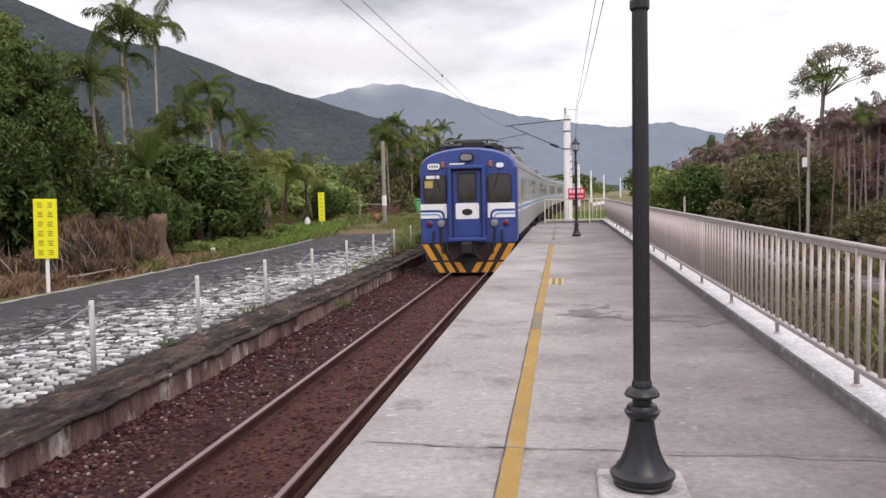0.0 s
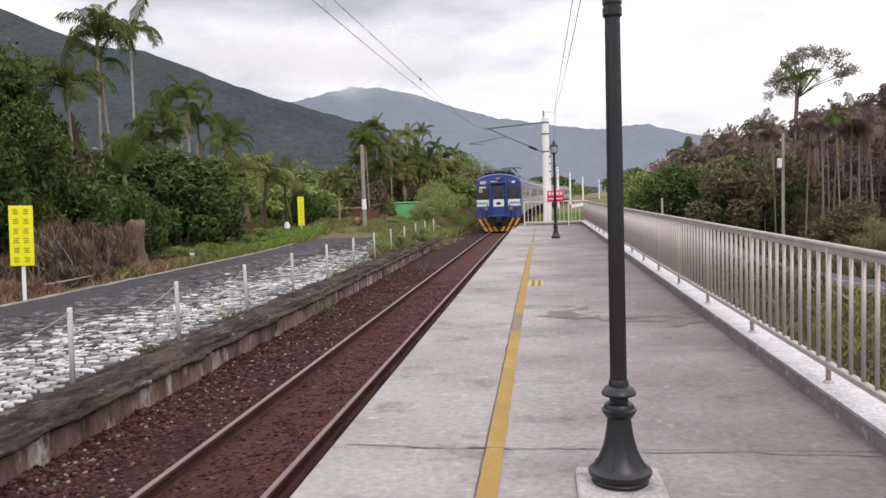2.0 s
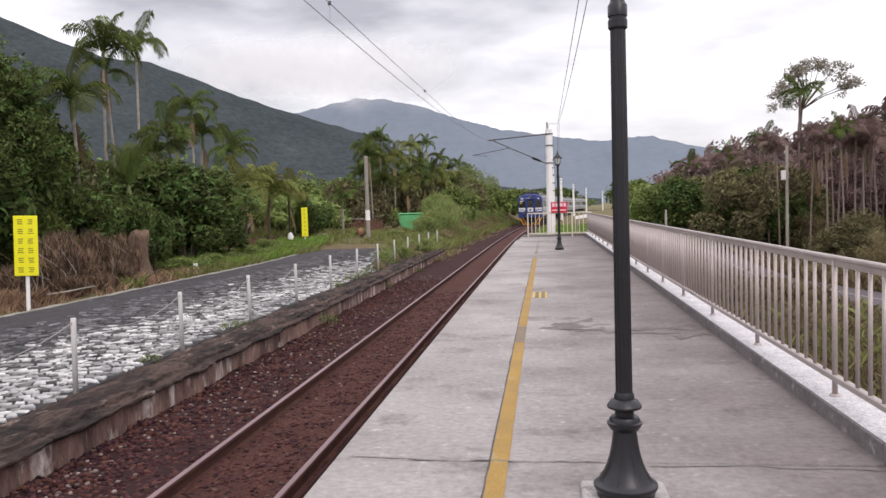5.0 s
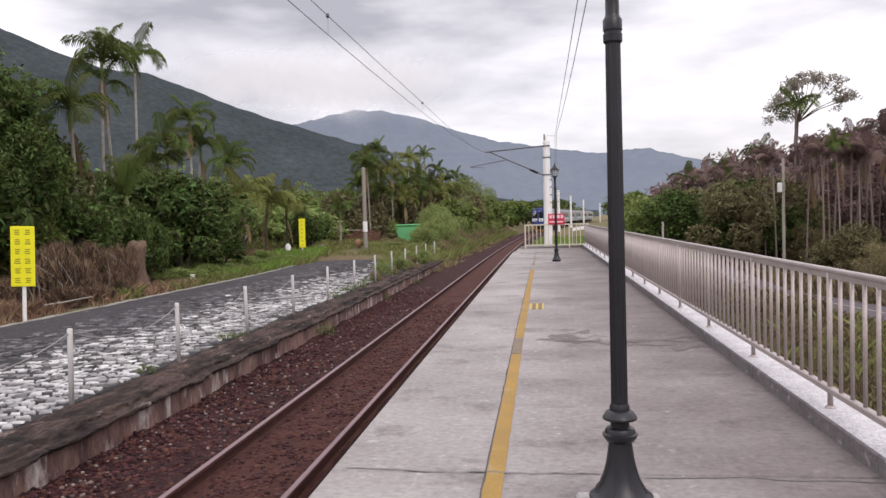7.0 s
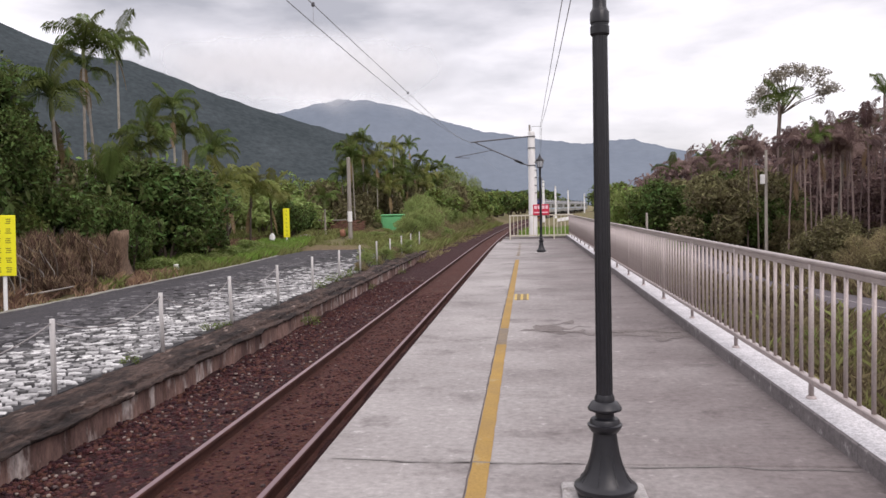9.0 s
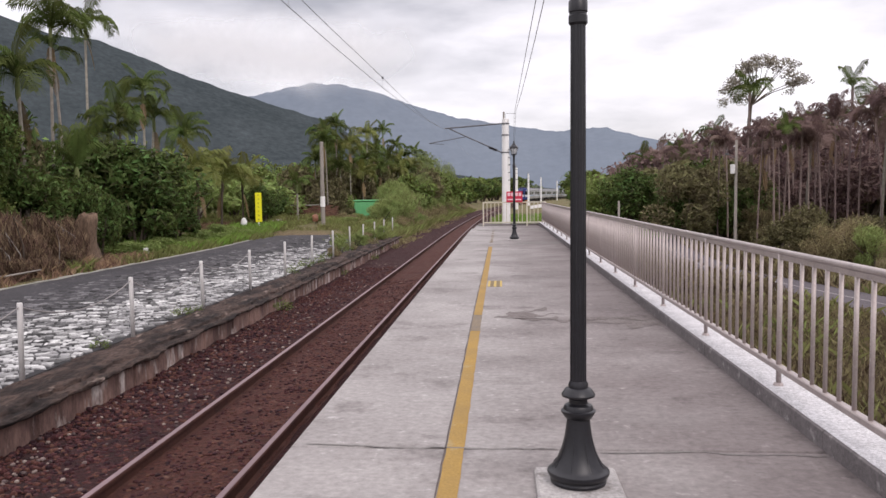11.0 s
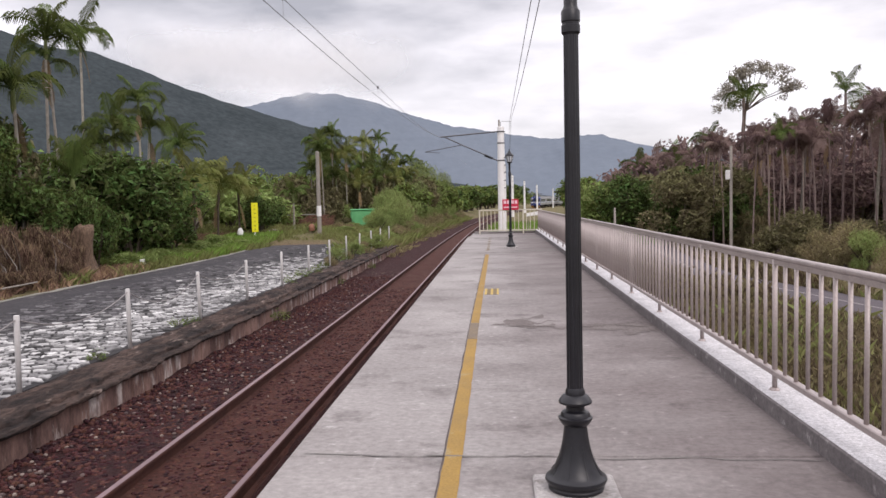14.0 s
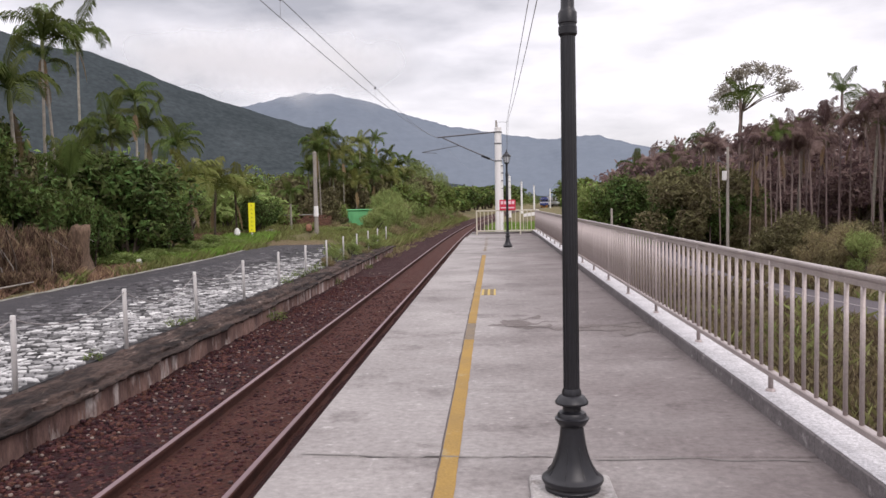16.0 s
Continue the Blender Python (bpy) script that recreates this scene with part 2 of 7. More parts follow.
M_POLE = mat("grey_concrete_pole", (0.33, 0.30, 0.27), (0.24, 0.215, 0.19), 2, 0.9, fine=25, grain=0.2)
M_PALM_TRUNK = mat("pale_ringed_palm_trunk", (0.34, 0.31, 0.27), (0.19, 0.17, 0.14), 1.6, 0.9, fine=14, grain=0.25, vary=0.35, stretch=(1, 1, 3))
# the grove's copy of the trunk, with the lens's mauve cast painted in
M_GROVE_TRUNK = mat("mauve_lens_cast_palm_trunk", (0.27, 0.205, 0.19), (0.165, 0.12, 0.112), 1.6, 0.9, fine=14, grain=0.25, vary=0.4, stretch=(1, 1, 3))
M_CROWNSHAFT = mat("green_crownshaft", (0.10, 0.14, 0.045), (0.14, 0.15, 0.055), 3, 0.6, fine=12, grain=0.15)
M_BARK = mat("brown_bark", (0.10, 0.078, 0.06), (0.065, 0.05, 0.04), 3, 0.95, fine=18, grain=0.35, bump=0.8, stretch=(1, 1, 0.3))
M_FROND = mat("palm_frond_green", (0.056, 0.090, 0.024), (0.112, 0.130, 0.038), 1.2, 0.75, fine=10, grain=0.25, vary=0.4, spec=0.08, bump=0, translucent=0.35)
# grove fronds: magenta lens cast painted into the brown
M_FROND_CAST = mat("brownish_lens_cast_frond", (0.200, 0.135, 0.120), (0.150, 0.099, 0.096), 1.2, 0.7, fine=10, grain=0.25, vary=0.45, spec=0.15, bump=0, translucent=0.3)
M_STONE_WORN = mat("dirty_dark_paving_stone", (0.135, 0.131, 0.136), (0.060, 0.057, 0.061), 0.8, 0.9, fine=22, grain=0.4, vary=0.6, island=True, bump=0.5, depth=0.012)
M_BALLAST_PALE = mat("pale_ballast_stone", (0.19, 0.145, 0.135), (0.12, 0.085, 0.078), 8, 0.9, fine=30, grain=0.3, vary=0.6, island=True)
M_FROND_DRY = mat("dry_hanging_frond", (0.25, 0.16, 0.085), (0.20, 0.15, 0.08), 2, 0.8, fine=12, grain=0.3, vary=0.2, bump=0)
M_FROND_YELLOW = mat("yellow_green_frond", (0.110, 0.150, 0.036), (0.190, 0.175, 0.050), 1.2, 0.6, fine=10, grain=0.25, vary=0.4, spec=0.2, bump=0, translucent=0.35)
M_LEAF_DARK = mat("dark_broad_leaf", (0.052, 0.088, 0.025), (0.120, 0.145, 0.043), 0.5, 0.6, fine=6, grain=0.3, vary=0.85, island=True, spec=0.15, bump=0, translucent=0.3)
M_LEAF_MID = mat("mid_green_leaf", (0.108, 0.158, 0.042), (0.190, 0.210, 0.060), 0.5, 0.6, fine=6, grain=0.3, vary=0.75, island=True, spec=0.18, bump=0, translucent=0.35)
M_LEAF_LIGHT = mat("light_green_leaf", (0.25, 0.31, 0.10), (0.20, 0.26, 0.08), 0.7, 0.6, fine=6, grain=0.3, vary=0.4, island=True, spec=0.3, bump=0, translucent=0.4)
M_LEAF_OLIVE = mat("olive_leaf", (0.165, 0.158, 0.075), (0.150, 0.118, 0.072), 0.7, 0.7, fine=6, grain=0.3, vary=0.5, island=True, spec=0.2, bump=0, translucent=0.35)
# grove leaves, browned to carry the lens cast in their colour
M_LEAF_RUSSET = mat("russet_lens_cast_leaf", (0.235, 0.155, 0.145), (0.160, 0.105, 0.105), 0.7, 0.75, fine=6, grain=0.3, vary=0.6, island=True, spec=0.15, bump=0, translucent=0.35)
M_LEAF_PALE = mat("pale_dusty_leaf", (0.30, 0.27, 0.215), (0.22, 0.195, 0.16), 0.7, 0.7, fine=6, grain=0.3, vary=0.5, island=True, spec=0.2, bump=0, translucent=0.4)
M_LEAF_DRY = mat("dry_brown_brush", (0.225, 0.140, 0.10), (0.080, 0.048, 0.036), 1.4, 0.9, fine=6, grain=0.35, vary=0.9, island=True, bump=0, translucent=0.15)
M_REED = mat("tall_green_grass", (0.20, 0.275, 0.085), (0.26, 0.27, 0.10), 0.5, 0.75, fine=6, grain=0.3, vary=0.5, island=True, bump=0, translucent=0.35)
M_BAMBOO = mat("feathery_bamboo_leaf", (0.20, 0.235, 0.085), (0.16, 0.195, 0.065), 0.5, 0.7, fine=6, grain=0.3, vary=0.5, island=True, bump=0, translucent=0.35)
M_STRAW = mat("tall_dry_grass", (0.29, 0.22, 0.13), (0.20, 0.18, 0.09), 0.5, 0.85, fine=6, grain=0.3, vary=0.5, island=True, bump=0, translucent=0.3)
M_GRASS = mat("rough_grass", (0.16, 0.20, 0.055), (0.22, 0.205, 0.085), 0.35, 0.8, fine=5, grain=0.3, vary=0.4, island=True, bump=0, translucent=0.25)
M_GRASS_DULL = mat("dull_brownish_grass", (0.17, 0.165, 0.075), (0.15, 0.115, 0.07), 0.5, 0.8, fine=5, grain=0.3, vary=0.45, island=True, bump=0, translucent=0.2)
M_FIELD_FINE = mat("matted_field_grass", (0.175, 0.145, 0.072), (0.135, 0.095, 0.064), 0.9, 0.85, fine=5, grain=0.3, vary=0.6, island=True, bump=0, translucent=0.25)
M_BRICK = mat("weathered_red_brick", (0.17, 0.075, 0.055), (0.12, 0.065, 0.05), 3, 0.95, fine=20, grain=0.35, vary=0.3)
M_PLINTH = mat("pale_cast_plinth", (0.40, 0.38, 0.37), (0.28, 0.265, 0.26), 7, 0.9, fine=50, grain=0.4, third=(0.16, 0.14, 0.13), third_at=0.57, third_scale=5.0, bump=0.4, depth=0.008)
M_GRASS_BRIGHT = mat("fresh_grass", (0.16, 0.27, 0.045), (0.19, 0.27, 0.06), 0.35, 0.8, fine=5, grain=0.3, vary=0.35, island=True, bump=0, translucent=0.2)
M_DRY_GRASS = mat("hay_brown_dry_grass", (0.30, 0.19, 0.125), (0.20, 0.125, 0.085), 0.5, 0.9, fine=6, grain=0.35, vary=0.5, island=True, bump=0, translucent=0.15)
# slate tone instead of forest green: distance haze put into the colour
M_HILL_NEAR = mat("hazed_wooded_mountainside", (0.038, 0.047, 0.051), (0.058, 0.069, 0.074), 0.009, 1.0, fine=0.09, grain=0.34, bump=0, spec=0.0)
# aerial haze of the far range is painted in as pale blue-grey
M_HILL_FAR = mat("hazed_far_mountainside", (0.138, 0.163, 0.200), (0.158, 0.184, 0.220), 0.004, 1.0, fine=0.03, grain=0.08, bump=0, spec=0.0)
M_TRAIN_BLUE = mat("train_blue_paint", (0.020, 0.044, 0.20), (0.028, 0.054, 0.23), 2, 0.36, fine=30, grain=0.15, bump=0.02, spec=0.5)
M_TRAIN_SILVER = mat("corrugated_stainless_car_side", (0.47, 0.47, 0.475), (0.39, 0.39, 0.40), 1.2, 0.42, metal=0.5, fine=25, grain=0.1, bump=0.05)
M_TRAIN_ROOF = mat("grimy_grey_train_roof", (0.27, 0.27, 0.275), (0.19, 0.19, 0.195), 1.2, 0.8, fine=15, grain=0.2)
M_TRAIN_WHITE = mat("train_white_paint", (0.80, 0.80, 0.80), (0.72, 0.72, 0.73), 3, 0.45, bump=0, grain=0.06)
M_TRAIN_CYAN = mat("train_light_blue_stripe", (0.10, 0.30, 0.55), (0.12, 0.33, 0.58), 3, 0.45, bump=0, grain=0.06)
M_TRAIN_YELLOW = mat("hazard_yellow_paint", (0.66, 0.29, 0.03), (0.52, 0.24, 0.035), 4, 0.55, grain=0.2, bump=0.03)
M_TRAIN_BLACK = mat("sooty_black_paint", (0.016, 0.015, 0.017), (0.028, 0.026, 0.026), 4, 0.65, grain=0.2)
M_TRAIN_GLASS = mat("dark_train_glass", (0.013, 0.012, 0.012), (0.042, 0.036, 0.033), 3, 0.06, grain=0.05, bump=0, spec=0.6)
M_LENS = mat("grey_lamp_lens", (0.22, 0.22, 0.21), (0.17, 0.17, 0.165), 6, 0.2, bump=0, spec=0.6)
M_TAIL_RED = mat("red_tail_lens", (0.16, 0.012, 0.03), (0.13, 0.012, 0.025), 6, 0.25, bump=0)
M_ORANGE = mat("orange_marker_lens", (0.30, 0.11, 0.07), (0.25, 0.10, 0.07), 6, 0.3, bump=0)


# ---- mesh helpers ----
def finish(name, bm, material, parent=None, smooth=False):
    me = bpy.data.meshes.new(name)
    bm.normal_update()
    bm.to_mesh(me)
    bm.free()
    for mm in (material if isinstance(material, (list, tuple)) else [material]):
        me.materials.append(mm)
    if smooth:
        for p in me.polygons:
            p.use_smooth = True
    ob = new(name, me)
    ob.parent = parent
    return ob


def part(name, bm, material, parent, label="", smooth=False):
    if smooth:
        bm.normal_update()
        for ed in bm.edges:
            if len(ed.link_faces) == 2 and ed.calc_face_angle(0) > radians(38):
                ed.smooth = False
    ob = finish(name, bm, material, parent, smooth)
    return tagged(ob, label)


def raw(name, verts, faces, material, parent=None, smooth=False):
    me = bpy.data.meshes.new(name)
    me.from_pydata([tuple(v) for v in verts], [], [tuple(f) for f in faces])
    for mm in (material if isinstance(material, (list, tuple)) else [material]):
        me.materials.append(mm)
    if smooth:
        for p in me.polygons:
            p.use_smooth = True
    me.update()
    ob = new(name, me)
    ob.parent = parent
    return ob


def share(name, me, parent, m=None):
    ob = new(name, me)
    ob.parent = parent
    if m is not None:
        ob.matrix_basis = m
    return ob


def empty(name, x=0, y=0, z=0, rz=0):
    ob = new(name)
    ob.empty_display_size = 0.2
    ob.matrix_basis = pose(x, y, z, 0, 0, rz)
    return ob


def box(bm, x0, y0, z0, x1, y1, z1, bevel=0.0, mi=0):
    r = bmesh.ops.create_cube(bm, size=1)
    vs = r["verts"]
    bmesh.ops.transform(bm, matrix=Matrix.Translation(((x0 + x1) / 2, (y0 + y1) / 2, (z0 + z1) / 2)) @ Matrix.Diagonal((x1 - x0, y1 - y0, z1 - z0, 1)), verts=vs)
    fs = {f for v in vs for f in v.link_faces}
    for f in fs:
        f.material_index = mi
    if bevel:
        es = list({ed for v in vs for ed in v.link_edges})
        bmesh.ops.bevel(bm, geom=es, offset=bevel, segments=1, affect="EDGES", profile=0.5, material=mi)
    return bm


def lathe(bm, profile, cx=0.0, cy=0.0, n=20, flutes=0, flute_from=1e9):
    """Turned solid from (radius, height) pairs."""
    rings = []
    for r, z in profile:
        ring = []
        for i in range(n):
            t = 2 * math.pi * i / n
            ring.append(bm.verts.new((cx + r * math.cos(t), cy + r * math.sin(t), z)))
        rings.append(ring)
    for a0, b0 in zip(rings, rings[1:]):
        for i in range(n):
            bm.faces.new((a0[i], a0[(i + 1) % n], b0[(i + 1) % n], b0[i]))
    bm.faces.new(rings[0][::-1])
    bm.faces.new(rings[-1])
    return bm


def tube(bm, pts, r, n=6, r_end=None):
    """A round bar along a line of points."""
    pts = [Vector(p) for p in pts]
    rings = []
    for i, p in enumerate(pts):
        d = (pts[min(i + 1, len(pts) - 1)] - pts[max(i - 1, 0)]).normalized()
        u = d.cross(Vector((0, 0, 1)) if abs(d.z) < 0.9 else Vector((1, 0, 0))).normalized()
        w = d.cross(u)
        rr = r if r_end is None else r + (r_end - r) * i / (len(pts) - 1)
        rings.append([bm.verts.new(p + (u * math.cos(2 * math.pi * k / n) + w * math.sin(2 * math.pi * k / n)) * rr) for k in range(n)])
    for a0, b0 in zip(rings, rings[1:]):
        for k in range(n):
            bm.faces.new((a0[k], a0[(k + 1) % n], b0[(k + 1) % n], b0[k]))
    bm.faces.new(rings[0][::-1])
    bm.faces.new(rings[-1])
    return bm


def poly_prism(bm, outline, axis_pts, mi=0):
    """Closed outline (u, w) swept through stations (origin, u axis, w axis)."""
    rings = []
    for o, u, w in axis_pts:
        rings.append([bm.verts.new(Vector(o) + Vector(u) * a0 + Vector(w) * b0) for a0, b0 in outline])
    n = len(outline)
    for ra, rb in zip(rings, rings[1:]):
        for k in range(n):
            bm.faces.new((ra[k], ra[(k + 1) % n], rb[(k + 1) % n], rb[k])).material_index = mi
    bm.faces.new(rings[0][::-1]).material_index = mi
    bm.faces.new(rings[-1]).material_index = mi
    return bm


# ---- the line of the track: straight, then a wide bend to the right ----
TRACK_X, BEND_Y, BEND_R = -2.74, 40.0, 1400.0
RAIL_Z = -0.82


def track_x(y):
    return TRACK_X + max(0.0, y - BEND_Y) ** 2 / (2 * BEND_R)


def heading(y):
    return math.atan(max(0.0, y - BEND_Y) / BEND_R)


STATIONS = [-12.0, -4.0] + [float(v) for v in range(0, 60, 4)] + [60.0 + 10 * k for k in range(45)]


# ---- ground, hills ----
def smooth_step(a0, b0, v):
    k = min(1.0, max(0.0, (v - a0) / (b0 - a0)))
    return k * k * (3 - 2 * k)


def ground_z(x, y):
    rel = x - (track_x(y) - TRACK_X)
    z = -1.16
    left_bank = smooth_step(36, 46, y)
    if rel < -5.5:
        flat = -0.56 - 0.3 * smooth_step(-11.9, -11.4, rel)
        bank = -1.05 + 0.95 * smooth_step(0.0, 4.0, -5.4 - rel)
        z = flat + (bank - flat) * left_bank
        z += 0.5 * smooth_step(12.5, 18.0, -rel) * (1 - left_bank)
        z += 2.0 * smooth_step(25.0, 70.0, -rel)
    elif rel > -1.0:
        z = -1.05 + 0.25 * smooth_step(38, 44, y) * (1 - smooth_step(6, 12, rel)) + 3.0 * smooth_step(30, 90, rel)
    r = math.hypot(x, y)
    amp = 0.05 + 0.35 * smooth_step(20, 120, abs(rel))
    if -5.5 <= rel <= -1.0:
        amp = 0.0
    elif -12.0 < rel < -5.5 and y < 40:
        amp = 0.0
    z += amp * noise.noise((x * 0.11, y * 0.11, 3.1))
    return z - 3.0 * smooth_step(400, 900, r)


def build_ground():
    xs = sorted({-4200, -2500, -1200, -600, -300, -180, -120, -90, -70, -58, -48} | {float(v) for v in np.arange(-40, 41, 1.0)} | {-5.55, -5.45, -1.15, -0.95, -12.4, -11.6}
                | {48.0, 58.0, 70.0, 90.0, 120.0, 180.0, 300.0, 600.0, 1200.0, 2500.0, 4200.0})
    ys = sorted({-4200, -1500, -600, -200, -80, -40, -20, -10} | {float(v) for v in np.arange(0, 130, 2.0)} | {float(v) for v in range(130, 420, 10)} | {500.0, 650.0, 900.0, 1500.0, 2500.0, 4200.0})
    verts = [(x + (track_x(y) - TRACK_X if 0 < y < 420 else (track_x(420) - TRACK_X if y >= 420 else 0)), y, 0) for y in ys for x in xs]
    verts = [(x, y, ground_z(x, min(y, 420))) for x, y, _ in verts]
    n = len(xs)
    faces = [(j * n + i, j * n + i + 1, (j + 1) * n + i + 1, (j + 1) * n + i) for j in range(len(ys) - 1) for i in range(n - 1)]
    return tagged(raw("ground", verts, faces, M_SOIL, smooth=True), "rough grassy soil on both sides of the railway", "ground", kind="structure")


build_ground()


def build_hill(name, label, ridge, radius, foot, material, seed, rough):
    """A mountainside: ridge is (azimuth, elevation) in degrees along its crest, seen from the platform."""
    az = np.arange(ridge[0][0], ridge[-1][0] + 0.01, 0.2)
    el = np.interp(az, [r[0] for r in ridge], [r[1] for r in ridge])
    rows = 44
    verts, faces = [], []
    for j in range(rows + 5):
        k = j / rows
        for az_i, el_i in zip(az, el):
            d = foot + (radius - foot) * k
            top = radius * math.tan(radians(float(el_i)))
            across = radius * radians(float(az_i))
            h = top * (1 - (1 - min(k, 1)) ** 1.25) if k <= 1 else top * (1 - (k - 1) * 2.2)
            # spurs and gullies running down the slope, trees on top
            fold = noise.fractal((across * 0.0045 + h * 0.002, h * 0.0016, seed), 1.0, 2.0, 4)
            h += rough * fold * math.sin(math.pi * min(1, k)) + rough * 0.09 * noise.noise((across * 0.03, h * 0.03, seed + 7))
            d += rough * 1.6 * fold * math.sin(math.pi * min(1, k))
            h += rough * 0.16 * noise.fractal((across * 0.02, seed, 3.0), 1.0, 2.0, 3) * smooth_step(0.8, 1.0, k)
            verts.append((d * math.sin(radians(float(az_i))), d * math.cos(radians(float(az_i))), h + 1.5 - 6 * (1 - min(1, k))))
    n = len(az)
    for j in range(rows + 4):
        for i in range(n - 1):
            faces.append((j * n + i, j * n + i + 1, (j + 1) * n + i + 1, (j + 1) * n + i))
    return tagged(raw(name, verts, faces, material, smooth=True), label, "mountain", kind="structure")


build_hill("mountain_near", "dark wooded mountainside, haze in its colour, falling to the plain", [(-75, 10.0), (-60, 13.0), (-48, 15.5), (-41, 14.6), (-37, 13.0), (-33.5, 11.6), (-30.5, 10.6), (-27.5, 10.35), (-24.4, 9.25), (-21.5, 8.1), (-17.8, 6.95), (-12.7, 5.4), (-9, 3.5), (-5, 1.8), (0, 0.8), (4, 0.3)], 1700, 1220, M_HILL_NEAR, 1.0, 15)
build_hill("mountain_far", "distant mountain range painted with blue-grey haze under low cloud", [(-40, 6.0), (-25, 6.4), (-19.5, 6.8), (-17.4, 7.1), (-15, 7.7), (-13.5, 8.0), (-11.4, 7.9), (-9, 7.4), (-6.2, 6.4), (-2.9, 5.5), (-1, 5.2), (1.2, 4.8), (2.6, 4.65), (4, 4.4), (6, 4.6), (7.6, 4.6), (9.9, 3.9), (13, 3.2), (20, 2.6), (40, 2.4)], 3300, 2500, M_HILL_FAR, 5.0, 40)


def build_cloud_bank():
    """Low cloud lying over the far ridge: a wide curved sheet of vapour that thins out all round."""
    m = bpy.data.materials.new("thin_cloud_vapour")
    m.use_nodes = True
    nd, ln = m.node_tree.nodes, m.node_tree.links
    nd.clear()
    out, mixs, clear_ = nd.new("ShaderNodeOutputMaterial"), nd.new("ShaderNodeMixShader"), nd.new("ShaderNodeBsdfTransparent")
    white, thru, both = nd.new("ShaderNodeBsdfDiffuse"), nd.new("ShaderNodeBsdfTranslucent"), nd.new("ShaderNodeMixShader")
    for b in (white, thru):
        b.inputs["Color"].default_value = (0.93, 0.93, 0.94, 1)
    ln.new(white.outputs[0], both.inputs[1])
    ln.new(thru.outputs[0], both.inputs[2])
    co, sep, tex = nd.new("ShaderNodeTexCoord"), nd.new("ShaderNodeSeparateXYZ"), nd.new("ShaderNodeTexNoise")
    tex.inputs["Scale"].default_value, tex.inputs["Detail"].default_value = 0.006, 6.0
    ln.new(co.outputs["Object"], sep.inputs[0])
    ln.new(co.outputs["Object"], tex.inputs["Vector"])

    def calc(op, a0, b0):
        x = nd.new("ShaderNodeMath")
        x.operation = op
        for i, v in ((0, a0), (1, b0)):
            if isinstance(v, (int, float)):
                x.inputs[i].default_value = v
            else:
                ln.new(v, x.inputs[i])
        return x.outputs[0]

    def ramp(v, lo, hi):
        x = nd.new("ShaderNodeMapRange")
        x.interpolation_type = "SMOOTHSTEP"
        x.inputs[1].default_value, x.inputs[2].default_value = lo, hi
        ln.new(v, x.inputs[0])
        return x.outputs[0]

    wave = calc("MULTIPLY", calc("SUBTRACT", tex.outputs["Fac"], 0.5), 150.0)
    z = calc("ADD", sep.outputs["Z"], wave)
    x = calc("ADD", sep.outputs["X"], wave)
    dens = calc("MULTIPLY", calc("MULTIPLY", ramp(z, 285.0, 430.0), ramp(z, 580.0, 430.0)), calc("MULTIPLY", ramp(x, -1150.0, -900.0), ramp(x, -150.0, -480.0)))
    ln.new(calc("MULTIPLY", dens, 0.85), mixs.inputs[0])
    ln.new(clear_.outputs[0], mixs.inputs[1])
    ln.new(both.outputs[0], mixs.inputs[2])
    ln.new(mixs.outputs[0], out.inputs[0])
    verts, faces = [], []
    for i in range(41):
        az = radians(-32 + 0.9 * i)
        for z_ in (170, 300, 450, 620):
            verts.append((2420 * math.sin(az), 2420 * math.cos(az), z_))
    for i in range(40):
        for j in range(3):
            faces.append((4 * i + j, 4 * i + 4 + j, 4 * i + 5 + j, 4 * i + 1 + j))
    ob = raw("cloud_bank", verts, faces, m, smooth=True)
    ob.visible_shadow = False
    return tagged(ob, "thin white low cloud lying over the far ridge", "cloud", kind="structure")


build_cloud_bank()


# ---- track ----
def strip(name, material, x0, x1, z0, z1, y_from, y_to, step=0.5, bump=0.0, cols=8, follow=True, parent=None):
    """A lumpy sheet lying along the track between two offsets."""
    ys = list(np.arange(y_from, min(y_to, 60.01), step)) + ([] if y_to <= 60 else list(np.arange(62, y_to + 0.1, 6.0)))
    verts, faces = [], []
    for y in ys:
        o = track_x(y) - TRACK_X if follow else 0
        for i in range(cols + 1):
            k = i / cols
            x = x0 + (x1 - x0) * k
            z = z0 + (z1 - z0) * k + bump * noise.fractal((x * 1.9, y * 1.9, 2.0), 0.8, 2.0, 4)
            verts.append((x + o, y, z))
    n = cols + 1
    for j in range(len(ys) - 1):
        for i in range(cols):
            faces.append((j * n + i, j * n + i + 1, (j + 1) * n + i + 1, (j + 1) * n + i))
    return raw(name, verts, faces, material, parent, smooth=True)


tagged(strip("ballast_bed", M_BALLAST, -5.6, -3.30, -1.0, -0.955, -10, 460, 0.25, 0.05, 14), "dark rusty ballast shoulder beside the track", "ballast", kind="structure")
tagged(strip("track_bed", M_TRACK_DIRT, -3.33, -2.15, -0.945, -0.945, -10, 460, 0.25, 0.035, 10), "brown gravelly dirt between the rails", "track bed", kind="structure")
tagged(strip("ballast_side", M_BALLAST, -2.2, -0.2, -0.955, -1.02, -10, 460, 0.5, 0.04, 6), "dark ballast below the platform edge", "ballast", kind="structure")


